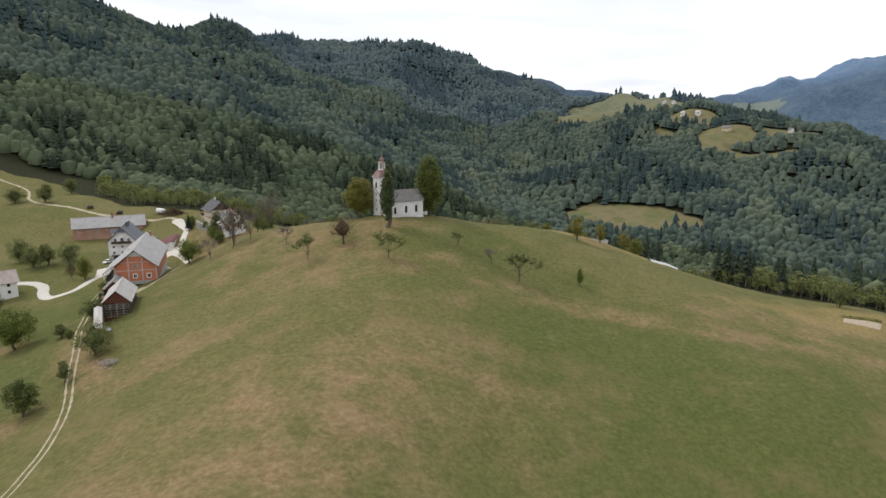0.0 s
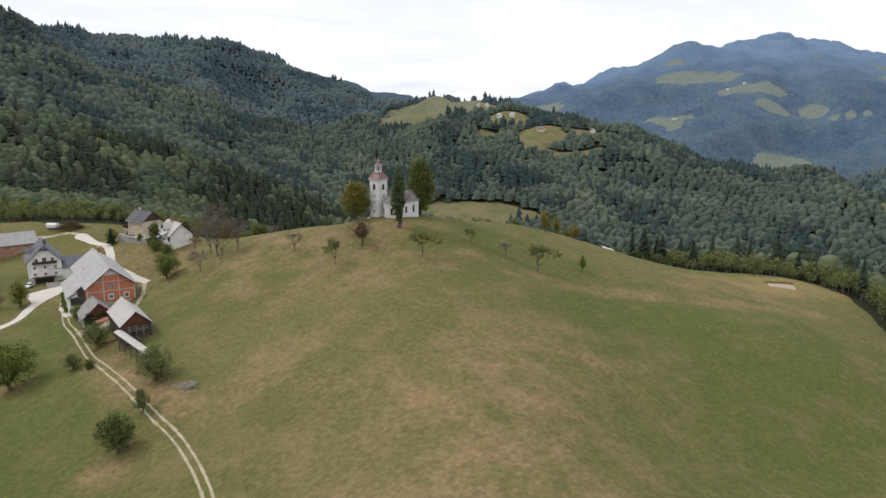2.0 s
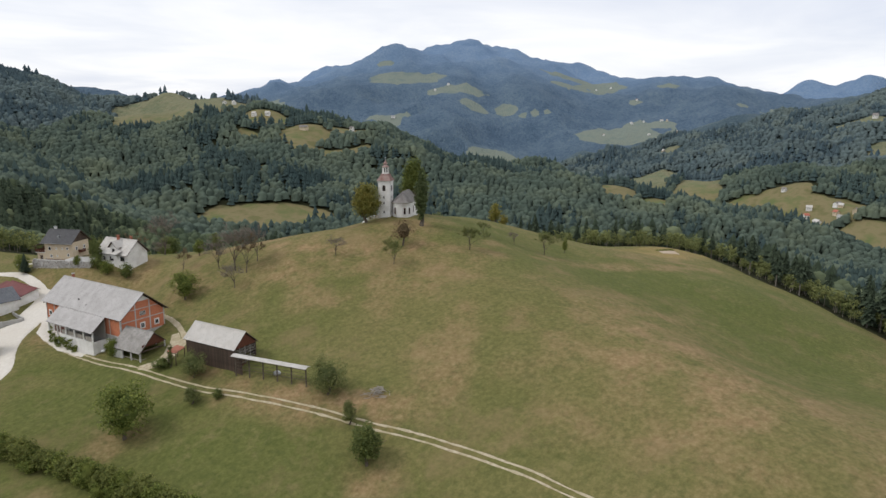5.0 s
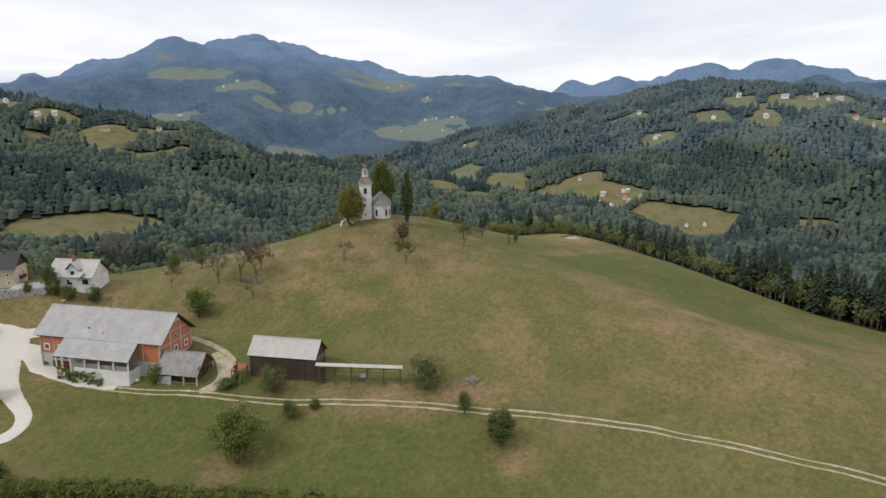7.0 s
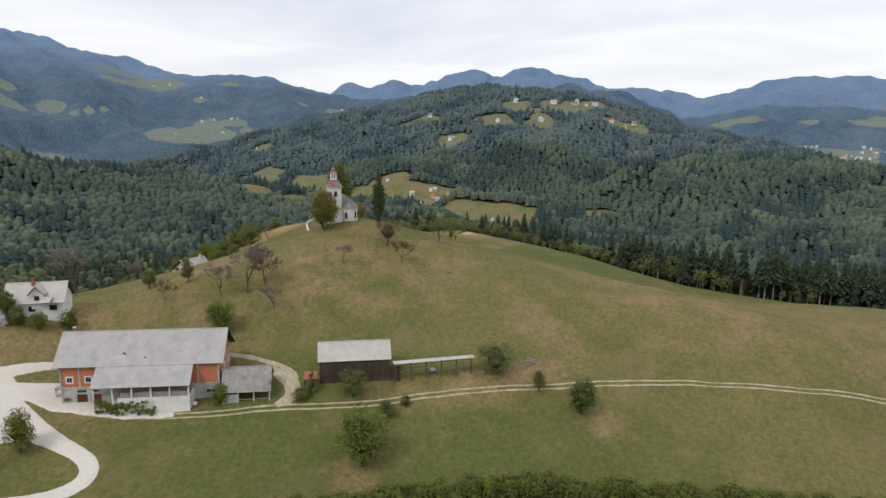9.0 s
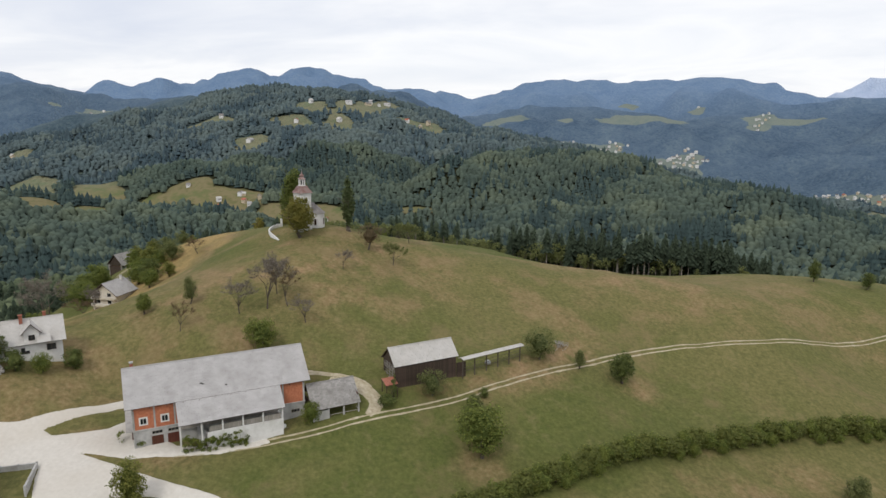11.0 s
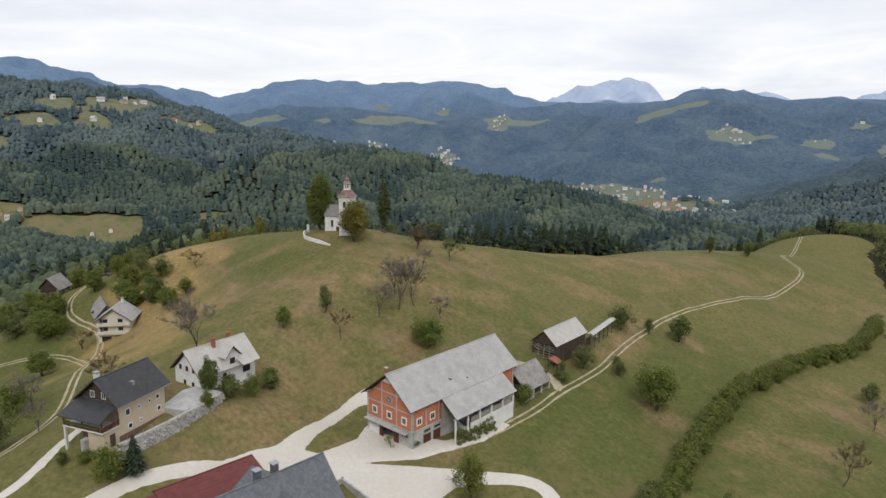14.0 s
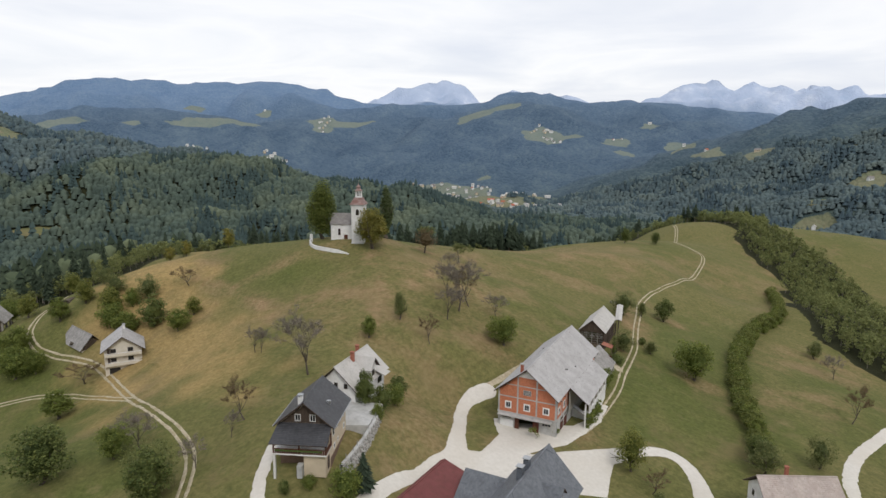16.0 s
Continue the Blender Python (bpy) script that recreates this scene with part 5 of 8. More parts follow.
# ---- the big barn ----
def barn():
    b = thing("barn", -110.6, 240.4, -22.8, 17.3, "large orange block barn with a grey slate roof beside the yard", "barn")
    hw, y0, y1, floor, eave, ridge = 6.75, -17.3, 17.3, 5.2, 10.55, 16.1
    t = 0.35
    # ground storey: concrete, open at the north end
    part("wall", boxes((-hw, -hw + t, y0, y1, -0.6, floor)), CONCRETE, b)
    part("wall", boxes((hw - t, hw, y0, y1, -0.6, floor)), CONCRETE, b)
    part("wall", boxes((-hw + t, -2.2, y1 - t, y1, -0.6, floor), (2.6, hw - t, y1 - t, y1, -0.6, floor), (-2.2, 2.6, y1 - t, y1, 4.6, floor)), CONCRETE, b, "grey concrete ground storey with a wide gateway")
    part("wall", boxes((-hw + t, -2.4, y0, y0 + t, -0.6, floor), (2.4, hw - t, y0, y0 + t, -0.6, floor), (-2.4, 2.4, y0, y0 + t, 4.2, floor)), CONCRETE, b)
    part("stable_wall", boxes((-5, 5, 12.0, 12.2, -0.5, floor)), CONCRETE, b)
    part("stable_wall", boxes((-5, 5, -12.2, -12.0, -0.5, floor)), CONCRETE, b)
    part("floor_slab", boxes((-hw - 0.15, hw + 0.15, y0 - 0.15, y1 + 0.15, floor - 0.02, floor + 0.28)), CONCRETE, b)
    # upper storey: blockwork between a pale concrete frame
    zu = floor + 0.28
    part("wall", boxes((-hw, -hw + t, y0, y1, zu, eave)), BLOCK, b, "orange hollow-block wall")
    part("wall", boxes((hw - t, hw, y0, y1, zu, eave)), BLOCK, b)
    for y in (y0, y1 - t):
        part("gable", prism([(-hw + t, zu), (hw - t, zu), (hw - t, eave), (2.4, eave + 3.5), (-2.4, eave + 3.5), (-hw + t, eave)], y, y + t), BLOCK, b, "orange hollow-block gable")
        part("gable_top", prism([(-2.4, eave + 3.5), (2.4, eave + 3.5), (0, ridge - 0.35)], y, y + t), PLASTER, b)
    for y, s in ((y0, -1), (y1, 1)):
        ya, yb = (y - 0.05, y + 0.1) if s < 0 else (y - 0.1, y + 0.05)
        dims = [(x - 0.17, x + 0.17, ya, yb, zu, top) for x, top in ((-hw + 0.16, eave), (-2.2, eave + 3.45), (2.2, eave + 3.45), (hw - 0.16, eave))]
        dims += [(-hw + 0.1, hw - 0.1, ya - 0.004, yb + 0.004, 9.0, 9.24), (-4.8, 4.8, ya - 0.004, yb + 0.004, 11.9, 12.1)]
        for d in dims:
            part("ring_beam" if d[1] - d[0] > 1 else "column", boxes(d), CONCRETE, b)
    for x, s in ((-hw, -1), (hw, 1)):
        xa, xb = (x - 0.05, x + 0.1) if s < 0 else (x - 0.1, x + 0.05)
        dims = [(xa, xb, y - 0.17, y + 0.17, zu, eave) for y in (-17.1, -12.6, -8, -3.5, 1, 5.5, 9.4, 13.2, 17.1)]
        for d in dims:
            part("column", boxes(d), CONCRETE, b)
    for x in (-4.4, 0, 4.4):
        window(b, north(x, y1 + 0.02, 6.5), 1.15, 1.35, WHITE, 0.2, 1)
    for x in (-0.2, 4.2):
        window(b, south(x, y0 - 0.02, 6.5), 1.15, 1.35, WHITE, 0.2, 1)
    for y in (11.3, 15.3):
        window(b, west(-hw - 0.02, y, 6.5), 1.25, 1.35, WHITE, 0.2, 1)
    for s, y in ((180, y1 + 0.02), (0, y0 - 0.02)):
        v = part("vent_block", boxes((-0.9, 0.9, -0.05, 0.03, 0, 1.2)), CONCRETE, b, "grey honeycomb ventilation block")
        v.matrix_local = pose(0, y, 10.0, 0, 0, s)
        part("vent_hole", boxes(*[(-0.8 + 0.28 * i, -0.62 + 0.28 * i, -0.07, -0.04, 0.1 + 0.28 * j, 0.28 + 0.28 * j) for i in range(6) for j in range(4)]), DARK, v)["kind"] = "stuff"
    # ground-floor doors and openings
    part("gate_leaf", boxes((1.7, 2.7, y1 + 0.05, y1 + 0.25, 1.2, 4.5)), BROWN_WOOD, b, "open brown plank gate")
    part("gate_leaf", boxes((-2.9, -1.5, y1 + 0.05, y1 + 0.25, 1.2, 4.5)), BROWN_WOOD, b)
    part("garage_door", boxes((3.1, 6.2, y1 + 0.01, y1 + 0.09, 1.2, 3.7)), WHITE, b, "white painted garage door")
    part("canopy", boxes((-5.9, 6.5, y1 + 0.02, y1 + 1.3, 4.9, 5.12)), CONCRETE, b, "thin concrete canopy over the gateway")
    window(b, north(-4.6, y1 + 0.02, 3.7), 2.0, 0.8, GREY_WOOD, 0.0, 2)
    window(b, north(4.7, y1 + 0.02, 4.0), 2.4, 0.7, GREY_WOOD, 0.0, 2)
    for y in (12.9, 9.9):
        d = part("stable_door", boxes((-hw - 0.06, -hw + 0.02, y - 1.1, y + 1.1, 1.2, 3.7)), BROWN_WOOD, b, "brown double stable door")
        part("door_board", boxes(*[(-hw - 0.085, -hw - 0.055, y - 1.05 + 0.3 * k, y - 0.8 + 0.3 * k, 1.25, 3.65) for k in range(7)]), BROWN_WOOD, d)
    for y in (12.9, 9.9):
        window(b, west(-hw - 0.02, y, 4.1), 2.0, 0.7, GREY_WOOD, 0.0, 2)
    window(b, west(-hw - 0.02, -15.2, 3.1), 1.9, 0.8, GREY_WOOD, 0.0, 2)
    # roof
    slope = (ridge + 0.3 - 10.35) / 7.5
    gable_roof(b, 7.5, 7.5, -18.55, 18.55, ridge + 0.3, 10.35, 10.35, SLATE_R, DARK_WOOD, 0.9, 0.36, 0.14, 5, lift=0.03)
    for y in (-18.45, 18.4):
        for s in (-1, 1):
            bm = bmesh.new()
            v = [bm.verts.new(p) for p in ((s * 7.5, y, 10.1), (0, y, ridge + 0.05), (0, y, ridge + 0.28), (s * 7.5, y, 10.34), (s * 7.5, y + 0.06, 10.1), (0, y + 0.06, ridge + 0.05), (0, y + 0.06, ridge + 0.28), (s * 7.5, y + 0.06, 10.34))]
            for f in ((0, 1, 2, 3), (7, 6, 5, 4), (0, 4, 5, 1), (3, 2, 6, 7), (0, 3, 7, 4)):
                bm.faces.new([v[i] for i in f])
            part("barge_board", bm, DARK_WOOD, b)
    for y in np.linspace(-17, 17, 12):
        for s in (-1, 1):
            part("rafter_end", boxes((s * 7.45 - 0.3, s * 7.45 + 0.3, y - 0.07, y + 0.07, 10.05, 10.2)), DARK_WOOD, b)
    chimney(b, 1.6, 16.6, 14.2, 16.7, 0.6, BRICK, CONCRETE)
    for x, y in ((3.1, -4), (4.4, 7), (-5.0, 3.5), (-4.8, 3.9), (-5.8, -1)):
        s = slope * abs(x)
        part("roof_patch", boxes((x - 0.2, x + 0.2, y - 0.2, y + 0.2, ridge + 0.36 - s - 0.1, ridge + 0.4 - s)), DARK, b)
    # lean-to on the yard side
    lz0, lz1, lx0, lx1, ly0, ly1 = 10.3, 6.9, -7.42, -11.75, -11.9, 9.2
    lean = part("lean_to_roof", slab(((lx1, ly0, lz1), (lx0, ly0, lz0), (lx0, ly1, lz0), (lx1, ly1, lz1)), 0.14), DARK_WOOD, b)
    tiling("tiling", lean, (lx1, ly0, lz1 + 0.02), (lx1, ly1, lz1 + 0.02), (lx0, ly1, lz0 + 0.02), (lx0, ly0, lz0 + 0.02), 0.9, 0.36, SLATE_R, 15, 0.03)
    part("lean_to_wall", boxes((-11.2, -10.9, ly0 + 0.4, ly1 - 5.4, -1.2, 4.2)), PLASTER, b, "whitewashed low wall")
    part("lean_to_wall", boxes((-10.9, -hw, ly0 + 0.4, ly0 + 0.7, -1.2, 4.2)), PLASTER, b)
    part("lean_to_wall", boxes((-10.9, -hw, ly1 - 5.7, ly1 - 5.4, -1.2, 2.9)), PLASTER, b)
    boards(b, "lean_to_board", -10.75, -10.65, ly0 + 0.8, ly1 - 5.8, 4.2, 5.4, "y", 0.9, GREY_WOOD, seed=21)
    for y in np.linspace(ly0 + 0.5, ly1 - 0.3, 6):
        part("post", boxes((-11.25, -10.95, y - 0.15, y + 0.15, 0 if y > 3.5 else 2.9, 6.95)), PLASTER, b)
    part("loft_partition", boxes((-hw - 0.6, -hw - 0.5, ly0 + 0.6, ly1 - 0.2, 4.2, 9.3)), GREY_WOOD, b)
    # stair and platform beside the doors
    part("ramp_beam", slab(((-11.0, 4.2, 2.2), (-7, 4.2, 4.6), (-7, 5.4, 4.6), (-11.0, 5.4, 2.2)), 0.25), CONCRETE, b)
    part("downpipe", boxes((-hw - 0.12, -hw - 0.02, 16.9, 17.0, 0, 10.2)), METAL, b)
    return b


SLATE_R = shader("grey_roof_slate", [(0.385, 0.37, 0.36), (0.425, 0.41, 0.40), (0.46, 0.445, 0.435)], 0.35, 0.8, stain=(0.29, 0.275, 0.26), stain_scale=0.45, stain_amount=0.45, random_island=0.045)
PALE_R = shader("pale_roof_sheet", [(0.46, 0.44, 0.41), (0.53, 0.51, 0.48)], 0.5, 0.75, stain=(0.38, 0.35, 0.31), stain_scale=0.35, random_island=0.05)
DARK_R = shader("anthracite_roof_tile", [(0.045, 0.045, 0.048), (0.066, 0.066, 0.07)], 0.8, 0.42, random_island=0.16)
BLUE_R = shader("blue_grey_roof_tile", [(0.12, 0.128, 0.14), (0.155, 0.165, 0.18)], 0.8, 0.55, random_island=0.14)
OLD_R = shader("old_grey_roof", [(0.25, 0.235, 0.22), (0.36, 0.345, 0.325)], 0.8, 0.85, stain=(0.17, 0.16, 0.14), stain_scale=0.4, stain_amount=0.5, random_island=0.16)
MAROON_R = shader("maroon_roof_sheet", [(0.13, 0.036, 0.033), (0.17, 0.05, 0.046)], 0.8, 0.6, random_island=0.06)
TILE_R = shader("red_roof_tile", [(0.32, 0.11, 0.07), (0.42, 0.17, 0.11)], 1.5, 0.85, stain=(0.25, 0.16, 0.12), stain_scale=0.6, random_island=0.2)
barn()


def open_shed():
    """Small cart shed with a steep grey roof on concrete posts."""
    s = thing("cart_shed", -108.8, 216.3, -21.6, 18.6, "open cart shed with a steep grey roof beside the barn", "shed")
    gable_roof(s, 4.75, 3.6, -5.6, 5.6, 7.4, 2.9, 4.3, OLD_R, DARK_WOOD, 0.5, 0.42, 0.14, 31)
    for x in (-4.3, 3.2):
        for y in (-5.2, -1.7, 1.8, 5.2):
            part("post", boxes((x - 0.16, x + 0.16, y - 0.16, y + 0.16, -0.9, 3.2 if x < 0 else 4.5)), CONCRETE, s)
    part("low_wall", boxes((3.05, 3.35, -5.2, 5.2, -0.6, 1.6)), CONCRETE, s)
    part("low_wall", boxes((-4.45, -4.15, 1.8, 5.2, -0.9, 2.4)), CONCRETE, s)
    part("back_wall", boxes((-4.3, 3.2, 5.1, 5.35, -0.9, 4.0)), DARK_WOOD, s)
    boards(s, "gable_board", -3.6, 3.0, -5.35, -5.28, 4.2, 4.9, "x", 0.22, BROWN_WOOD, seed=4)
    part("gable_panel", prism([(-3.4, 4.4), (2.9, 4.7), (0, 7.0)], -5.3, -5.22), BROWN_WOOD, s, "red-brown boarded gable")
    part("rail", boxes((-4.35, -4.25, -5.2, 1.8, 1.0, 1.12), (-4.3, 3.2, -5.25, -5.15, 1.0, 1.12)), GREY_WOOD, s)
    part("tie_beam", boxes((-4.4, 3.3, -5.3, -5.1, 3.0, 3.25), (-4.4, 3.3, -0.1, 0.1, 3.0, 3.25)), DARK_WOOD, s)
    part("cart_bed", boxes((-2.4, 1.6, -4.2, 1.0, 0.7, 1.0)), DARK_WOOD, s)


open_shed()


def hay_barn():
    """Tall double hayrack: dark boards below a pale roof."""
    s = thing("hay_barn", -96.6, 194.2, -20.4, 19, "tall dark boarded hay barn with a pale sheet roof", "barn")
    gable_roof(s, 4.1, 4.1, -8.8, 8.8, 9.9, 6.25, 6.25, PALE_R, DARK_WOOD, 1.1, 0.9, 0.12, 41, lift=0.03)
    for x in (-3.4, 3.4):
        for y in np.linspace(-8.2, 8.2, 5):
            part("post", boxes((x - 0.15, x + 0.15, y - 0.15, y + 0.15, -1.2, 6.6)), DARK_WOOD, s)
    boards(s, "wall_board", -3.62, -3.55, -8.3, 8.3, -1.0, 6.4, "y", 0.3, DARK_WOOD, seed=6)
    boards(s, "wall_board", 3.55, 3.62, -8.3, 8.3, 1.6, 6.4, "y", 0.3, DARK_WOOD, seed=7)
    for y in (-8.35, 8.28):
        part("gable_panel", prism([(-3.7, 6.2), (3.7, 6.2), (0, 9.5)], y, y + 0.07), BROWN_WOOD if y < 0 else DARK_WOOD, s, "boarded gable")
    for y in (-8.2, 8.2):
        part("lattice", boxes(*[(-3.3, 3.3, y - 0.04, y + 0.04, z, z + 0.1) for z in (2.2, 2.9, 3.6, 4.3, 5.0, 5.7)], *[(x - 0.06, x + 0.06, y - 0.08, y + 0.08, -0.8, 6.2) for x in (-1.7, 0, 1.7)]), GREY_WOOD, s, "grey drying rails")
        bm = bmesh.new()
        for k in range(6):
            xa = -3.3 + 1.1 * k
            for d in (1, -1):
                p = [(xa, y - 0.1 * (1 if y < 0 else -1), 4.4 if d > 0 else 5.6), (xa + 1.1, y - 0.1 * (1 if y < 0 else -1), 5.6 if d > 0 else 4.4)]
                v = [bm.verts.new((q[0] + ox, q[1] + oy, q[2] + oz)) for q in p for ox, oy, oz in ((0, -0.04, -0.06), (0, 0.04, -0.06), (0, 0.04, 0.06), (0, -0.04, 0.06))]
                for i in range(4):
                    bm.faces.new((v[i], v[(i + 1) % 4], v[4 + (i + 1) % 4], v[4 + i]))
        part("brace", bm, GREY_WOOD, s)
    part("hay_store", boxes((-2.9, 2.9, -7.6, 7.4, -0.6, 2.1)), HAY, s, "stacked brown firewood and hay")
    boards(s, "end_board", -3.4, 3.4, -8.32, -8.25, -1.0, 2.0, "x", 0.28, BROWN_WOOD, seed=8)
    # low annex at the south end
    boards(s, "wall_board", -3.9, -3.83, -11.0, -8.3, -1.0, 4.4, "y", 0.3, DARK_WOOD, seed=9)
    # small tiled canopy at the north corner
    part("canopy", slab(((-6.6, 8.9, 3.1), (-3.6, 8.9, 3.9), (-3.6, 12.0, 3.9), (-6.6, 12.0, 3.1)), 0.12), DARK_WOOD, s)
    tiling("tiling", s, (-6.6, 8.9, 3.12), (-6.6, 12.0, 3.12), (-3.6, 12.0, 3.92), (-3.6, 8.9, 3.92), 0.3, 0.35, TILE_R, 51)
    for y in (9.1, 11.8):
        part("post", boxes((-6.5, -6.35, y - 0.08, y + 0.08, -1.2, 3.1)), DARK_WOOD, s)
        part("post", boxes((-3.75, -3.6, y - 0.08, y + 0.08, -1.0, 3.8)), DARK_WOOD, s)


HAY = shader("stacked_wood", [(0.12, 0.075, 0.04), (0.21, 0.14, 0.08)], 4, 0.95, 0.05, 8)
hay_barn()


def hayrack_roof():
    """Long single hayrack: a narrow pale roof on posts, running downhill from the hay barn."""
    s = thing("single_hayrack", -93.4, 174.8, -20.4, 27, "long single hayrack with a narrow pale roof on posts", "hayrack")
    part("roof", slab(((-1.05, -10.2, 5.25), (0.0, -10.2, 5.6), (0.0, 10.4, 5.9), (-1.05, 10.4, 5.55)), 0.08), GREY_WOOD, s)
    part("roof", slab(((1.05, 10.4, 5.55), (0.0, 10.4, 5.9), (0.0, -10.2, 5.6), (1.05, -10.2, 5.25)), 0.08), GREY_WOOD, s)
    tiling("tiling", s, (-1.05, -10.2, 5.26), (-1.05, 10.4, 5.56), (0, 10.4, 5.91), (0, -10.2, 5.61), 0.9, 0.5, PALE_R, 55, 0.03)
    tiling("tiling", s, (1.05, 10.4, 5.56), (1.05, -10.2, 5.26), (0, -10.2, 5.61), (0, 10.4, 5.91), 0.9, 0.5, PALE_R, 56, 0.03)
    for y in np.linspace(-9.6, 9.8, 6):
        part("post", boxes((-0.12, 0.12, y - 0.12, y + 0.12, -1.5, 5.6)), BARK, s)
    for z in (2.2, 3.0, 3.8, 4.6):
        part("rail", boxes((-0.05, 0.05, -9.7, 9.9, z, z + 0.06)), BARK, s)


hayrack_roof()


# ---- dwelling houses ----
def gable_walls(parent, half, y0, y1, z0, eave, ridge, material, label=""):
    return part("wall", prism([(-half, z0), (half, z0), (half, eave), (0, ridge), (-half, eave)], y0, y1), material, parent, label)


def cream_house():
    h = thing("cream_house", -104.2, 305.4, -10.6, 38, "cream rendered house with a dark tiled roof and wooden balcony", "house")
    wall = gable_walls(h, 4.35, -5.4, 5.4, -1.5, 6.5, 9.9, CREAM, "cream rendered wall")
    gable_roof(h, 5.3, 5.3, -6.2, 6.3, 10.5, 6.15, 6.15, DARK_R, DARK_WOOD, 0.36, 0.36, 0.16, 61)
    part("gable_cladding", prism([(-4.1, 6.6), (4.1, 6.6), (0, 9.8)], 5.4, 5.48), DARK_WOOD, h, "dark boarded gable")
    part("gable_cladding", prism([(-4.1, 6.6), (4.1, 6.6), (0, 9.8)], -5.48, -5.4), DARK_WOOD, h)
    part("plinth", boxes((-4.45, 4.45, -5.5, 5.5, -1.5, 0.45)), STAINED, h)
    for x in (-1.4, 1.2):
        window(h, north(x, 5.5, 6.9), 1.0, 1.25, WHITE, 0.0, 1)
    for y, z, w, hh in ((3.4, 3.6, 1.0, 1.2), (3.0, 1.0, 0.9, 0.95), (0.8, 3.9, 0.5, 0.6), (0.6, 1.3, 0.5, 0.6), (-1.6, 4.0, 0.5, 0.6), (-3.6, 4.0, 0.8, 0.8), (-3.8, 1.6, 0.8, 0.9)):
        window(h, west(-4.37, y, z), w, hh, WHITE, 0.08, 0)
    window(h, south(-2, -5.42, 3.6), 1.0, 1.2, WHITE, 0.08, 1)
    window(h, south(2, -5.42, 3.6), 1.0, 1.2, WHITE, 0.08, 1)
    # porch roof and balcony towards the drive
    pr = part("porch_roof", slab(((-5.0, 9.9, 4.7), (4.9, 9.9, 4.7), (4.6, 5.5, 6.55), (-4.7, 5.5, 6.55)), 0.14), DARK_WOOD, h)
    tiling("tiling", pr, (4.9, 9.9, 4.72), (-5.0, 9.9, 4.72), (-4.7, 5.5, 6.57), (4.6, 5.5, 6.57), 0.36, 0.36, DARK_R, 65)
    part("porch_room", boxes((-4.35, -0.6, 5.4, 8.6, -1.5, 2.5)), CREAM, h, "cream rendered ground-floor annex")
    part("balcony_slab", boxes((-4.6, 4.5, 5.4, 9.2, 2.5, 2.75)), PLASTER, h)
    bal = part("balcony", boxes((-4.62, 4.52, 9.1, 9.2, 3.55, 3.65), (-4.62, -4.52, 5.4, 9.2, 3.55, 3.65), (4.42, 4.52, 5.4, 9.2, 3.55, 3.65)), BROWN_WOOD, h, "red-brown wooden balcony")
    for k in range(30):
        part("balcony_board", boxes((-4.58 + 0.303 * k, -4.36 + 0.303 * k, 9.12, 9.17, 2.72, 3.55)), BROWN_WOOD, bal)
    for k in range(12):
        part("balcony_board", boxes((-4.6, -4.55, 5.5 + 0.31 * k, 5.74 + 0.31 * k, 2.72, 3.55)), BROWN_WOOD, bal)
    for x, y in ((-4.5, 9.05), (0, 9.05), (4.4, 9.05), (-4.5, 5.6)):
        part("post", boxes((x - 0.09, x + 0.09, y - 0.09, y + 0.09, 2.7, 5.1)), BROWN_WOOD, h)
    part("pillar", boxes((4.1, 4.5, 8.7, 9.1, -2.2, 2.5)), PLASTER, h)
    part("front_door", boxes((-4.42, -4.34, 6.4, 7.5, -0.6, 1.6)), DARK_WOOD, h)
    part("stair", boxes(*[(-0.5, 0.4, 6.2 + 0.28 * k, 9.4, -1.5 + 0.28 * k, -1.2 + 0.28 * k) for k in range(8)]), CONCRETE, h)
    part("window_box", boxes((-3.9, 4.0, 9.2, 9.42, 3.25, 3.5)), GREENERY, bal, "green plants in window boxes")
    sb = part("side_balcony", boxes((-1.2, 1.4, -6.5, -5.4, 2.55, 2.7), (-1.2, 1.4, -6.5, -6.4, 2.7, 3.6), (-1.2, -1.1, -6.5, -5.4, 2.7, 3.6), (1.3, 1.4, -6.5, -5.4, 2.7, 3.6)), BROWN_WOOD, h, "red-brown side balcony")
    chimney(h, 0.9, 4.6, 9.3, 11.0, 0.75, PLASTER, METAL)
    part("roof_window", boxes((-3.2, -2.5, 0.2, 0.8, 7.95, 8.65)), METAL, h)
    part("gutter", boxes((-5.42, -5.28, -6.2, 6.3, 6.08, 6.18), (5.28, 5.42, -6.2, 6.3, 6.08, 6.18)), METAL, h)


STAINED = shader("brown_plinth", [(0.16, 0.10, 0.07), (0.22, 0.15, 0.11)], 1.5, 0.9)
GREENERY = shader("pot_plants", [(0.05, 0.08, 0.02), (0.1, 0.13, 0.04)], 3, 0.8)
cream_house()


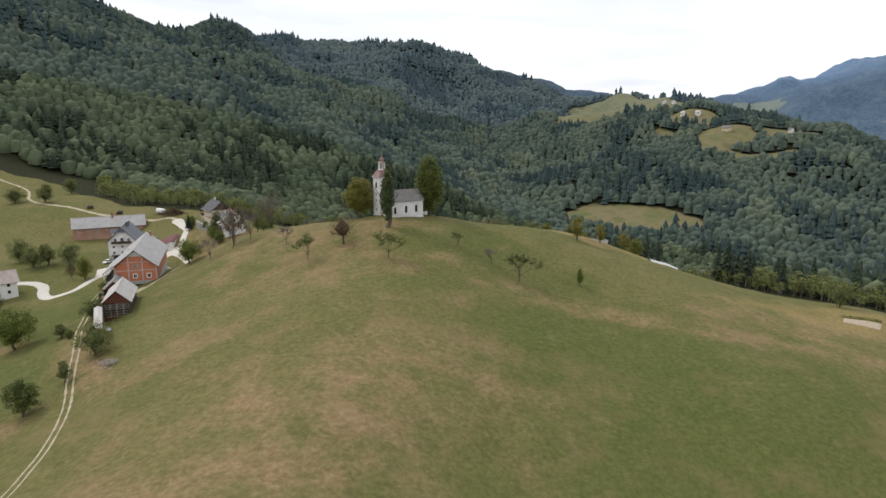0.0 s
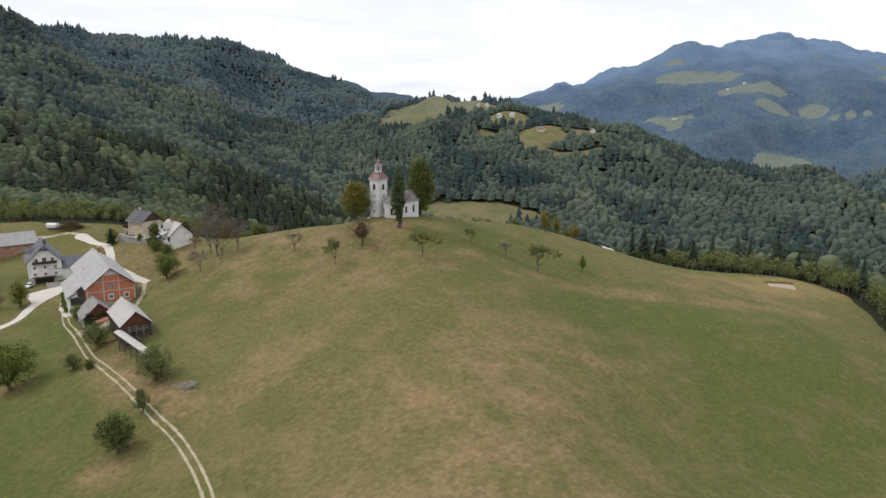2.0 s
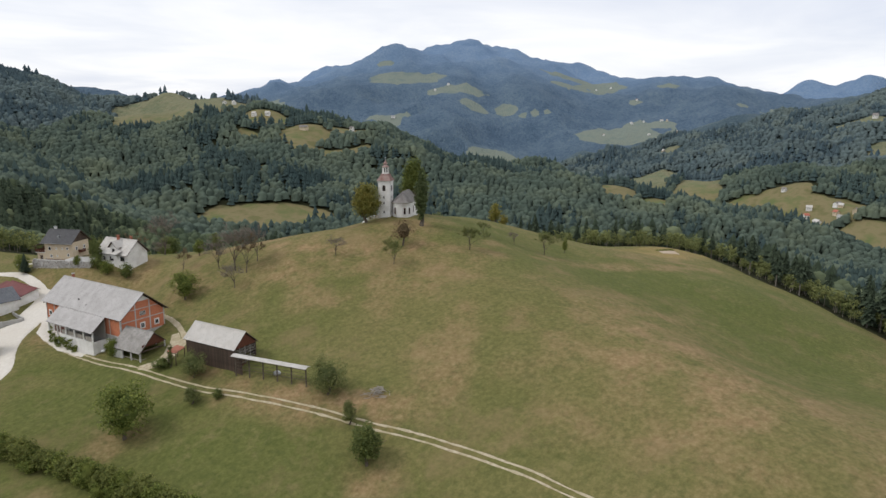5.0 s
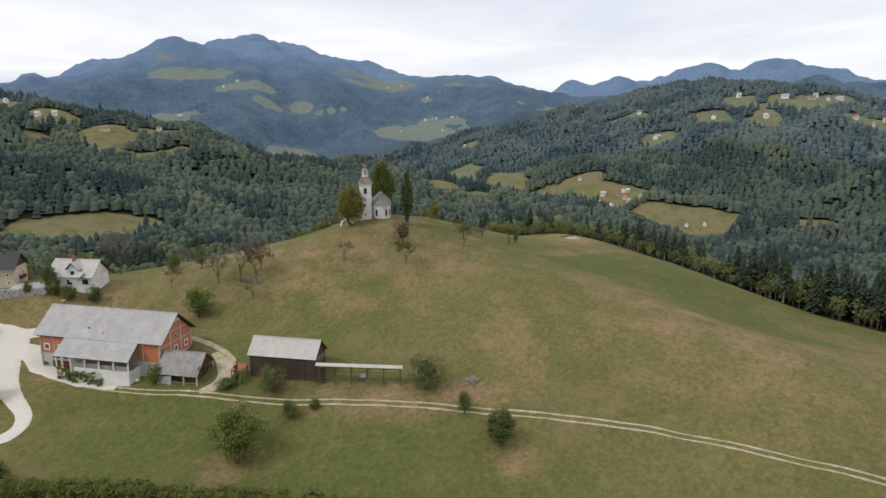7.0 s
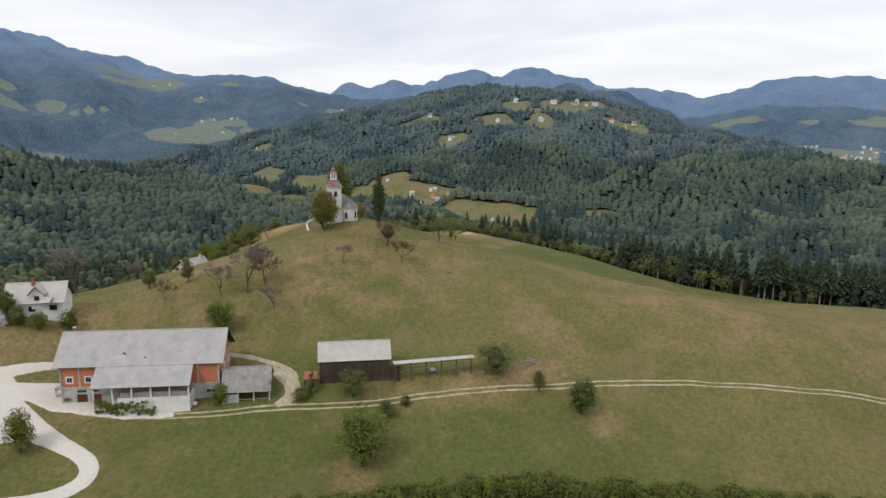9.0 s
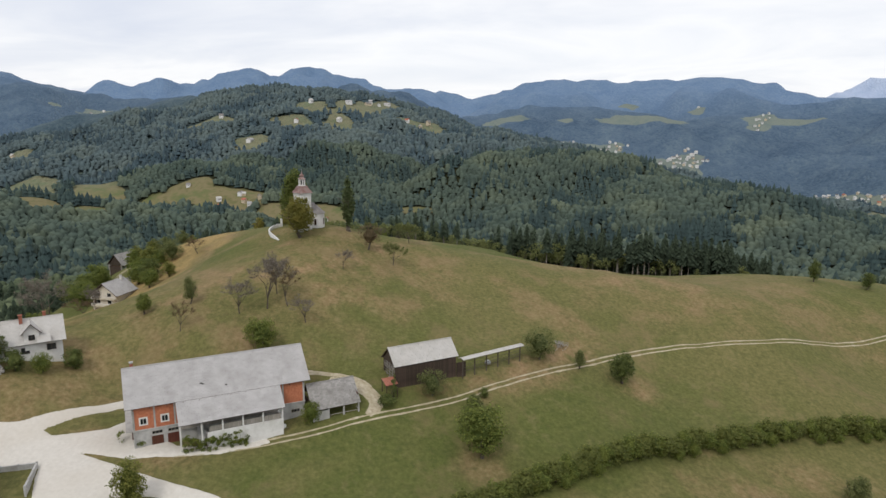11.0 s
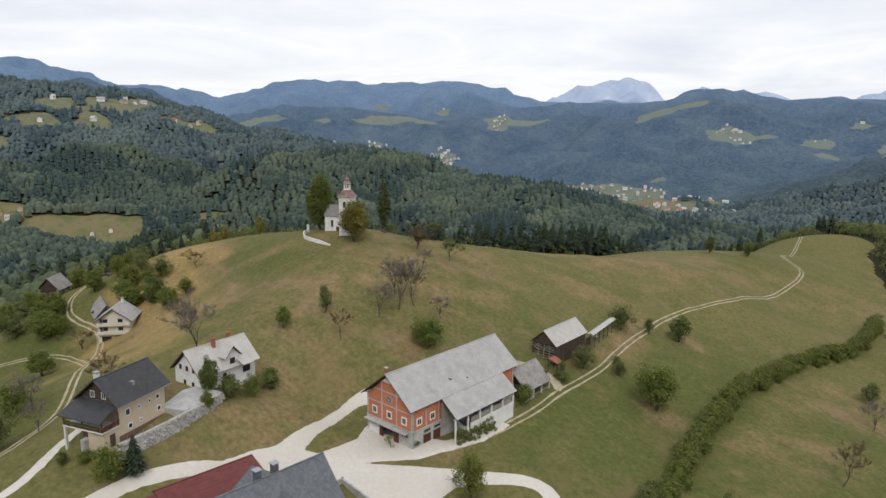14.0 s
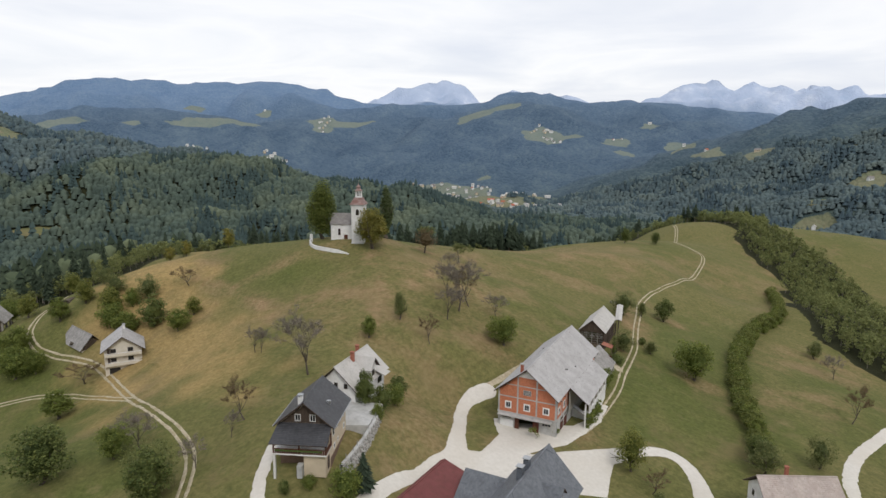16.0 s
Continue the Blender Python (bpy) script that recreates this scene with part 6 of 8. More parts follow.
def terrace():
    """Concrete terrace held by a rubble wall below the cream house."""
    t = thing("terrace_wall", -104.5, 292.5, 0, 0, "grey rubble retaining wall with a concrete terrace", "wall")
    line = smooth_line([(-101.6, 287.6), (-105.2, 291.6), (-109.2, 297.4), (-112.6, 303.4), (-114.6, 307.6)], 0.9)
    rng = random.Random(3)
    shapes = []
    for k in range(6):
        bm = bmesh.new()
        bmesh.ops.create_icosphere(bm, subdivisions=1, radius=1)
        for v in bm.verts:
            v.co *= rng.uniform(0.8, 1.15)
        me = bpy.data.meshes.new("stone")
        bm.to_mesh(me)
        bm.free()
        shapes.append(me)
    vs, fs = [], []
    n = len(line)
    for i, (x, y) in enumerate(line):
        top = -9.3 - 0.9 * max(0, i / n - 0.35)
        g = float(ground_z(x - 1.0, y - 0.6)) - 1.2
        d = line[min(i + 1, n - 1)] - line[max(i - 1, 0)]
        d = d / np.linalg.norm(d)
        nx, ny = d[1] * 0.3, -d[0] * 0.3
        X, Y = x + 104.5, y - 292.5
        vs += [(X - nx, Y - ny, g), (X - nx, Y - ny, top), (X + nx, Y + ny, top), (X + nx, Y + ny, g)]
        z = g + 0.9
        while z < top - 0.15:
            ob = part("stone", shapes[rng.randrange(6)], STONE, t)
            ob.matrix_local = Matrix.Translation((X + (nx * 0.9 + rng.uniform(-0.05, 0.05)) * -1, Y - ny * 0.9, z)) @ Matrix.Translation((d[0] * (u := rng.uniform(-0.5, 0.5)), d[1] * u, rng.uniform(-0.08, 0.08))) @ Euler((rng.uniform(0, 6), rng.uniform(0, 6), 0)).to_matrix().to_4x4() @ Matrix.Diagonal((rng.uniform(0.26, 0.46), rng.uniform(0.26, 0.46), rng.uniform(0.2, 0.34), 1))
            z += rng.uniform(0.34, 0.46)
    for i in range(n - 1):
        a = 4 * i
        fs += [(a, a + 1, a + 5, a + 4), (a + 1, a + 2, a + 6, a + 5), (a + 2, a + 3, a + 7, a + 6)]
    part("wall", quick_mesh("wall", vs, fs), CONCRETE, t)
    bm = bmesh.new()
    ring = [(-101.4, 287.8), (-105.0, 291.9), (-107.5, 295.6), (-103.6, 299.4), (-97.2, 294.2), (-96.2, 291)]
    a, b = [bm.verts.new((x + 104.5, y - 292.5, -11.5)) for x, y in ring], [bm.verts.new((x + 104.5, y - 292.5, -9.25)) for x, y in ring]
    bm.faces.new(a)
    bm.faces.new(b[::-1])
    for i in range(len(ring)):
        bm.faces.new((a[i], a[(i + 1) % len(ring)], b[(i + 1) % len(ring)], b[i]))
    bmesh.ops.recalc_face_normals(bm, faces=bm.faces)
    part("terrace_slab", bm, CONCRETE, t, "pale concrete terrace")
    for k in range(9):
        x, y = line[int(1 + k * (n - 2) / 8.5)]
        z = -9.3 - 0.9 * max(0, k / 9 - 0.35)
        part("fence_post", boxes((x + 104.5 - 0.04, x + 104.5 + 0.04, y - 292.5 - 0.04, y - 292.5 + 0.04, z - 0.1, z + 0.95)), METAL, t)


terrace()


def white_house():
    h = thing("white_house", -91.0, 286.2, -11.6, 23.8, "white house with a pale grey roof and a dormer", "house")
    gable_walls(h, 4.3, -6.9, 6.9, -1.2, 4.9, 9.0, PLASTER, "white rendered wall")
    gable_roof(h, 5.2, 5.2, -7.7, 7.7, 9.4, 4.6, 4.6, PALE_R, DARK_WOOD, 0.5, 0.45, 0.14, 71)
    # dormer towards the barn
    d = part("dormer", prism([(-1.5, 3.0), (1.5, 3.0), (1.5, 7.4), (0, 9.0), (-1.5, 7.4)], 0, 3.6), PLASTER, h)
    d.matrix_local = pose(-4.5, -0.9, 0, 0, 0, -90)
    dr = part("dormer_roof", slab(((-2.1, -0.7, 6.95), (0, -0.7, 9.3), (0, 4.4, 9.3), (-2.1, 4.4, 6.95)), 0.12), DARK_WOOD, h)
    dr2 = part("dormer_roof", slab(((2.1, 4.4, 6.95), (0, 4.4, 9.3), (0, -0.7, 9.3), (2.1, -0.7, 6.95)), 0.12), DARK_WOOD, h)
    for o, flip in ((dr, 1), (dr2, -1)):
        o.matrix_local = pose(-4.5, -0.9, 0, 0, 0, -90)
        if flip > 0:
            tiling("tiling", o, (-2.1, -0.7, 6.97), (-2.1, 4.4, 6.97), (0, 4.4, 9.32), (0, -0.7, 9.32), 0.5, 0.45, PALE_R, 75)
        else:
            tiling("tiling", o, (2.1, 4.4, 6.97), (2.1, -0.7, 6.97), (0, -0.7, 9.32), (0, 4.4, 9.32), 0.5, 0.45, PALE_R, 76)
    window(h, west(-4.55, -0.9, 5.3), 1.3, 1.3, DARK_WOOD, 0.06, 1)
    window(h, west(-4.33, -4.6, 2.4), 1.9, 1.5, DARK_WOOD, 0.0, 1)
    window(h, west(-4.33, 0.6, 2.2), 1.7, 1.5, DARK_WOOD, 0.0, 1)
    window(h, west(-4.33, 4.2, 2.2), 1.0, 1.3, DARK_WOOD, 0.05, 1)
    for x, z in ((-2.2, 4.9), (0.0, 4.9), (2.2, 4.9), (-1.9, 1.8), (0.9, 1.8)):
        window(h, north(x, 6.92, z), 0.85, 1.1, DARK_WOOD, 0.06, 1)
    part("door", boxes((-3.7, -2.6, 6.85, 6.98, -0.8, 1.4)), DARK_WOOD, h)
    part("arch_niche", boxes((-3.9, -2.4, 6.8, 6.95, 1.5, 2.0)), DARK, h)
    chimney(h, -0.7, 0.9, 8.2, 10.3, 0.7, BRICK, BRICK)
    chimney(h, 0.6, -3.9, 8.2, 10.1, 0.65, BRICK, BRICK)
    part("awning", slab(((-6.9, -4.6, 5.2), (-4.3, -4.6, 6.2), (-4.3, -1.9, 6.2), (-6.9, -1.9, 5.2)), 0.1), PALE_R, h)


white_house()


def tall_house():
    h = thing("three_storey_house", 5.5, 296.9, -27.0, -111, "cream three-storey house with balconies and a grey roof", "house")
    gable_walls(h, 5.0, -6.2, 4.2, -1.5, 7.2, 10.6, CREAM2, "pale cream rendered wall")
    gable_roof(h, 6.0, 6.0, -7.3, 5.0, 11.2, 6.8, 6.8, SLATE_R, DARK_WOOD, 0.5, 0.45, 0.16, 81)
    for z in (2.55, 5.35):
        s = part("balcony", boxes((-4.9, 4.9, -7.3, -6.2, z, z + 0.2), (-4.9, 4.9, -7.35, -7.25, z + 0.2, z + 1.0)), CREAM2, h, "rendered balcony front")
        part("balcony_rail", boxes((-4.95, 4.95, -7.4, -7.2, z + 1.0, z + 1.08)), WHITE, s)
    for z in (0.6, 3.6, 6.3):
        for x in (-2.6, 2.0):
            if z < 1 and x < 0:
                continue
            window(h, south(x, -6.22, z), 1.5, 1.25, DARK_WOOD, 0.05, 1)
    for z in (3.0, 5.8):
        part("balcony_door", boxes((-4.2, -3.4, -6.28, -6.15, z - 0.2, z + 1.9)), DARK_WOOD, h)
    part("garage_door", boxes((-3.9, -1.0, -6.3, -6.15, -0.9, 1.7)), DARK, h, "dark garage doorway")
    for y in (-4, 0, 3):
        window(h, west(-5.02, y, 3.6), 1.1, 1.2, DARK_WOOD, 0.05, 1)
        window(h, west(-5.02, y, 0.8), 1.1, 1.0, DARK_WOOD, 0.05, 1)
    chimney(h, 0.6, 2.6, 9.8, 12.0, 0.7, PLASTER, CONCRETE)


CREAM2 = shader("pale_cream_render", [(0.60, 0.55, 0.46), (0.68, 0.63, 0.54)], 0.8, 0.9, stain=(0.5, 0.44, 0.36), stain_scale=0.3)
tall_house()


def old_barn():
    h = thing("old_barn", 30.6, 299.9, -28.5, -87, "derelict stone barn with a patchy grey roof", "barn")
    gable_walls(h, 3.4, -7.0, 7.6, -1.0, 3.4, 6.8, RUBBLE, "crumbling rendered stone wall")
    gable_roof(h, 4.1, 4.1, -7.6, 8.2, 7.7, 3.2, 3.2, OLD_R, DARK_WOOD, 0.9, 0.7, 0.1, 91, lift=0.06)
    boards(h, "gable_board", -3.0, 3.0, -7.12, -7.02, 3.2, 4.6, "x", 0.3, DARK_WOOD, seed=12)
    part("gable_panel", prism([(-3.2, 3.4), (3.2, 3.4), (0, 6.7)], -7.12, -7.04), DARK_WOOD, h)
    part("doorway", boxes((-0.9, 0.9, -7.1, -6.9, -0.2, 2.3)), DARK, h)
    for y in (-4, 0.5, 4.5):
        part("opening", boxes((-3.5, -3.35, y, y + 1.1, 0.4, 1.6)), DARK, h)


RUBBLE = shader("crumbling_wall", [(0.34, 0.25, 0.18), (0.46, 0.38, 0.29), (0.56, 0.5, 0.42)], 1.2, 0.95, 0.05, 4, stain=(0.3, 0.17, 0.11), stain_scale=0.5)
old_barn()


def far_hayrack():
    h = thing("double_hayrack", 74.5, 314.5, -29.4, 62, "dark open double hayrack with a grey roof", "hayrack")
    gable_roof(h, 4.6, 4.6, -5.2, 5.6, 10.6, 5.6, 5.6, OLD_R, DARK_WOOD, 0.6, 0.5, 0.12, 95)
    for x in (-3.6, 3.6):
        for y in (-4.6, 0.2, 5.0):
            part("post", boxes((x - 0.3, x + 0.3, y - 0.3, y + 0.3, -2.0, 5.9)), GREY_WOOD, h)
    for y in (-4.6, 5.0):
        part("gable_panel", prism([(-3.9, 5.4), (3.9, 5.4), (0, 9.9)], y - 0.05, y + 0.05), DARK_WOOD, h)
    part("loft_floor", boxes((-3.8, 3.8, -4.8, 5.2, 4.6, 4.9)), DARK_WOOD, h)
    part("hay", boxes((-3.0, 3.0, -4.0, 4.6, 4.9, 6.3)), HAY, h)
    part("trailer", boxes((-1.4, 1.4, -3.8, 0.5, 0.0, 1.5)), MAROON, h, "red farm trailer under the roof")
    part("back_wall", boxes((-3.6, 3.6, 4.9, 5.1, -1.5, 4.6)), DARK_WOOD, h)


far_hayrack()


def grey_house():
    """House with a hipped blue-grey tile roof beside the lane, and its maroon-roofed wing."""
    h = thing("grey_roofed_house", -139.3, 288.7, -21.9, 15.5, "white house with a hipped blue-grey tiled roof", "house")
    w, l = 6.4, 10.2
    part("wall", boxes((-w + 0.9, w - 0.9, -l + 0.9, l - 0.9, -1, 7.2)), PLASTER, h, "white rendered wall")
    zr, ze, yr = 13.3, 6.6, 9.2
    gable_roof(h, w, w, -l + 0.4, l - 0.4, zr, ze, ze, BLUE_R, DARK_WOOD, 0.34, 0.38, 0.16, 101)
    for s in (-1, 1):
        y = s * (l - 1.3)
        part("gable", prism([(-w + 0.9, 7.2), (w - 0.9, 7.2), (0, zr - 0.5)], min(y, y - s * 0.3), max(y, y - s * 0.3)), PLASTER, h)
        hipb = part("hip", slab(((-1.9, s * (l - 0.35), zr - 2.0), (1.9, s * (l - 0.35), zr - 2.0), (0.1, s * (l - 2.6), zr + 0.06), (-0.1, s * (l - 2.6), zr + 0.06)), 0.12), BLUE_SLATE, h)
        tiling("tiling", hipb, (s * 1.9, s * (l - 0.35), zr - 1.98), (-s * 1.9, s * (l - 0.35), zr - 1.98), (-s * 0.1, s * (l - 2.6), zr + 0.08), (s * 0.1, s * (l - 2.6), zr + 0.08), 0.34, 0.38, BLUE_R, 107)
    d = part("dormer_roof", slab(((-1.7, -0.6, 9.6), (0, -0.6, 11.3), (0, 4.4, 11.3), (-1.7, 4.4, 9.6)), 0.12), DARK_WOOD, h)
    d2 = part("dormer_roof", slab(((1.7, 4.4, 9.6), (0, 4.4, 11.3), (0, -0.6, 11.3), (1.7, -0.6, 9.6)), 0.12), DARK_WOOD, h)
    dw = part("dormer", prism([(-1.3, 8.0), (1.3, 8.0), (1.3, 9.9), (0, 11.1), (-1.3, 9.9)], 0, 3.5), PLASTER, h)
    for o in (d, d2, dw):
        o.matrix_local = pose(-w + 1.2, -0.5, 0, 0, 0, -90)
    tiling("tiling", d, (-1.7, -0.6, 9.62), (-1.7, 4.4, 9.62), (0, 4.4, 11.32), (0, -0.6, 11.32), 0.34, 0.38, BLUE_R, 111)
    tiling("tiling", d2, (1.7, 4.4, 9.62), (1.7, -0.6, 9.62), (0, -0.6, 11.32), (0, 4.4, 11.32), 0.34, 0.38, BLUE_R, 112)
    window(h, west(-w + 1.18, -0.5, 8.6), 1.2, 1.2, DARK_WOOD, 0.0, 1)
    for y in (-1.2, 1.8):
        chimney(h, 0.9, y, 12.0, 14.2, 0.95, BLUE_SLATE, METAL)
    part("base", boxes((-w + 0.86, w - 0.86, -l + 0.8, -l + 1.0, -1.6, 1.3)), CONCRETE, h, "grey concrete basement front")
    part("garage_door", boxes((-3.6, 2.6, -l + 0.74, -l + 0.82, -1.4, 1.0)), DARK, h, "dark garage doorway")
    part("porch_roof", boxes((-4.4, 3.4, -l - 0.5, -l + 0.85, 1.35, 1.5)), DARK_WOOD, h)
    for z in (1.9, 4.4):
        for x in (-3.4, 0, 3.4):
            window(h, south(x, -l + 0.88, z), 1.0, 1.1, WHITE, 0.0, 1)
        for y in (-6, -2, 2, 6):
            window(h, west(-w + 0.88, y, z), 1.2, 1.3, WHITE, 0.0, 1)
    bal = part("balcony", boxes((-4.0, 4.0, -l - 0.4, -l + 0.9, 6.4, 6.6), (-4.0, 4.0, -l - 0.4, -l - 0.3, 6.6, 7.5)), DARK_WOOD, h, "dark wooden gable balcony")
    for x in (-2.6, 2.6):
        window(h, south(x, -l + 1.28, 7.0), 1.1, 1.5, WHITE, 0.0, 1)
    window(h, south(0, -l + 1.28, 7.0), 1.4, 1.7, WHITE, 0.0, 1)
    wing = part("wing", prism([(-4.2, -1.5), (-4.2, 4.4), (0, 7.3), (4.2, 4.4), (4.2, -1.5)], 0, 8.6), PLASTER, h, "white rendered side wing")
    wing.matrix_local = pose(4.4, -4.6, 0, 0, 0, -90)
    for sgn in (-1, 1):
        c4 = [(sgn * 4.9, -1.5, 4.1), (0, -1.5, 7.75), (0, 9.2, 7.75), (sgn * 4.9, 9.2, 4.1)]
        plane = part("wing_roof", slab(c4 if sgn < 0 else c4[::-1], 0.14), DARK_WOOD, wing)
        a4 = c4 if sgn < 0 else [c4[3], c4[2], c4[1], c4[0]]
        tiling("tiling", wing, a4[0], a4[3], a4[2], a4[1], 0.34, 0.38, BLUE_R, 131 + sgn, 0.04)
    g = thing("maroon_wing", -120.2, 294.1, -19.8, 13.5, "low house wing with a maroon sheet roof", "house")
    part("wall", prism([(-7.0, -2.6), (-7.0, 1.6), (0, 3.75), (0.5, 3.6), (0.5, -2.6)], -7.4, 8.8), PLASTER, g, "white rendered wall")
    gable_roof(g, 7.6, 0.9, -8.2, 9.6, 4.1, 1.7, 3.7, MAROON_R, DARK_WOOD, 0.5, 0.8, 0.12, 121, lift=0.03)
    part("porch_roof", slab(((-5.6, 9.5, 2.3), (-0.6, 9.5, 3.85), (-0.6, 12.2, 3.85), (-5.6, 12.2, 2.3)), 0.12), MAROON, g)
    part("door", boxes((0.48, 0.58, -3, -1.9, -0.9, 1.4)), DARK_WOOD, g)
    for y in (2, 5.5):
        window(g, east(0.52, y, 0.3), 1.1, 1.1, WHITE, 0.0, 1)
    f = thing("garden_wall", -126.2, 275.5, -21.9, 0, "grey concrete garden wall along the lane", "wall")
    for x0, y0, x1, y1 in ((-0.6, 5.2, 0.5, -3.9), (0.5, -3.9, -8.2, -5.4)):
        n = max(2, int(math.hypot(x1 - x0, y1 - y0) / 2.6))
        turn = math.degrees(math.atan2(y1 - y0, x1 - x0))
        span = math.hypot(x1 - x0, y1 - y0)
        w = part("wall", boxes((0, span, -0.12, 0.12, -1.2, 0.95)), CONCRETE, f)
        w.matrix_local = pose(x0, y0, 0, 0, 0, turn)
        cap = part("coping", boxes((-0.05, span + 0.05, -0.18, 0.18, 0.95, 1.03)), CONCRETE, f)
        cap.matrix_local = pose(x0, y0, 0, 0, 0, turn)
        for k in range(n + 1):
            post = part("pillar", boxes((-0.16, 0.16, -0.16, 0.16, -1.2, 1.2)), CONCRETE, f)
            post.matrix_local = pose(x0 + (x1 - x0) * k / n, y0 + (y1 - y0) * k / n, 0, 0, 0, turn)


grey_house()


def lower_house():
    h = thing("lower_white_house", -166.5, 240.2, -27.5, -48, "white house with a pale tiled roof below the lane", "house")
    gable_walls(h, 4.4, -6.8, 6.8, -1.5, 5.0, 8.1, PLASTER, "white rendered wall")
    gable_roof(h, 5.3, 5.3, -7.6, 7.6, 8.7, 4.8, 4.8, PINK_R, DARK_WOOD, 0.36, 0.38, 0.14, 131)
    for z in (0.8, 3.4):
        for x in (-2.3, 2.0):
            window(h, south(x, -6.82, z), 0.9, 1.2, DARK_WOOD, 0.05, 1)
            window(h, north(x, 6.82, z), 0.9, 1.2, DARK_WOOD, 0.05, 1)
        for y in (-4, 0, 4):
            window(h, east(4.42, y, z), 1.0, 1.2, DARK_WOOD, 0.05, 1)
    part("garage", boxes((-2.6, 0.4, -6.86, -6.7, -1.2, 1.0)), DARK, h)
    part("gable_cladding", prism([(-3.6, 5.6), (3.6, 5.6), (0, 8.0)], -6.88, -6.8), DARK_WOOD, h)
    chimney(h, 0.8, 1.6, 7.6, 9.9, 0.6, BRICK, BRICK)


PINK_R = shader("faded_roof_tile", [(0.40, 0.33, 0.29), (0.49, 0.42, 0.38)], 0.6, 0.8, stain=(0.3, 0.25, 0.22), stain_scale=0.5, random_island=0.08)
lower_house()


def long_barn():
    h = thing("long_brick_barn", -172.0, 336.5, -24.0, -63, "long brick farm building with a grey roof", "barn")
    gable_walls(h, 5.0, -15.0, 17.5, -1.5, 6.6, 10.4, BRICKWORK, "red brick wall")
    gable_roof(h, 6.0, 6.0, -15.8, 18.3, 11.0, 6.2, 6.2, SLATE_R, DARK_WOOD, 0.62, 0.5, 0.14, 141)
    for y in (-12, -8, -4, 0, 4, 8, 12, 15.5):
        window(h, west(-5.02, y, 4.4), 0.9, 0.8, WHITE, 0.0, 1)
        window(h, east(5.02, y, 4.4), 0.9, 0.8, WHITE, 0.0, 1)
        part("arcade", boxes((-5.08, -4.95, y - 1.3, y + 1.3, -0.8, 2.6)), DARK, h)
    part("base_band", boxes((-5.1, 5.1, -15.1, 17.6, -1.5, 0.2)), PLASTER, h)
    chimney(h, 0.8, 3, 10, 12.6, 0.7, BRICK, BRICK)


BRICKWORK = shader("old_brickwork", [(0.27, 0.13, 0.09), (0.36, 0.19, 0.14), (0.42, 0.25, 0.19)], 2.5, 0.9, 0.01, 10, stain=(0.45, 0.38, 0.32), stain_scale=0.3)
long_barn()


# ---- trees one by one ----
def tube(vs, fs, p0, p1, r0, r1, sides=6):
    """A tapered branch between two places."""
    p0, p1 = np.array(p0, float), np.array(p1, float)
    d = p1 - p0
    d /= np.linalg.norm(d) + 1e-9
    u = np.cross(d, (0.3, 0.9, 0.2))
    u /= np.linalg.norm(u) + 1e-9
    v = np.cross(d, u)
    k = len(vs)
    for p, r in ((p0, r0), (p1, r1)):
        for i in range(sides):
            a = 2 * math.pi * i / sides
            vs.append(p + r * (u * math.cos(a) + v * math.sin(a)))
    for i in range(sides):
        j = (i + 1) % sides
        fs.append((k + i, k + j, k + sides + j, k + sides + i))


def grow(rng, vs, fs, tips, p, d, length, r, depth, spread_, sides=6):
    """A limb that bends, tapers and forks."""
    d = d / np.linalg.norm(d)
    steps = 3
    for s in range(steps):
        d2 = d + rng.normal(0, 0.16, 3) + np.array((0, 0, 0.06))
        d2 /= np.linalg.norm(d2)
        q = p + d2 * length / steps
        tube(vs, fs, p, q, r, r * 0.8, sides)
        p, d, r = q, d2, r * 0.8
        if depth <= 1:
            tips.append(p.copy())
    if depth > 0:
        for _ in range(rng.integers(2, 4)):
            nd = d + rng.normal(0, spread_, 3)
            nd[2] = abs(nd[2]) * 0.7 + 0.1
            grow(rng, vs, fs, tips, p, nd, length * rng.uniform(0.6, 0.8), r * 0.75, depth - 1, spread_, max(4, sides - 1))


def leaf_cloud(rng, centres, per, radius, size, flat=0.75):
    """Small leaf sprays scattered round clump centres."""
    n = len(centres) * per
    c = np.repeat(np.array(centres), per, axis=0)
    off = rng.normal(0, 1, (n, 3))
    off /= np.linalg.norm(off, axis=1)[:, None]
    rad = radius * rng.uniform(0.35, 1.0, n) ** 0.6
    off = off * rad[:, None]
    off[:, 2] *= flat
    p = c + off
    nrm = off + rng.normal(0, 0.55 * radius, (n, 3)) + np.array((0, 0, 0.85 * radius))
    nrm /= np.linalg.norm(nrm, axis=1)[:, None]
    t = np.cross(nrm, rng.normal(0, 1, (n, 3)))
    t /= np.linalg.norm(t, axis=1)[:, None]
    b = np.cross(nrm, t)
    s = (size * rng.uniform(0.6, 1.35, n))[:, None]
    v = np.stack([p - t * s, p - b * s * 0.6 + nrm * s * 0.15, p + t * s, p + b * s * 0.6], 1).reshape(-1, 3)
    return v, np.arange(n * 4).reshape(-1, 4)


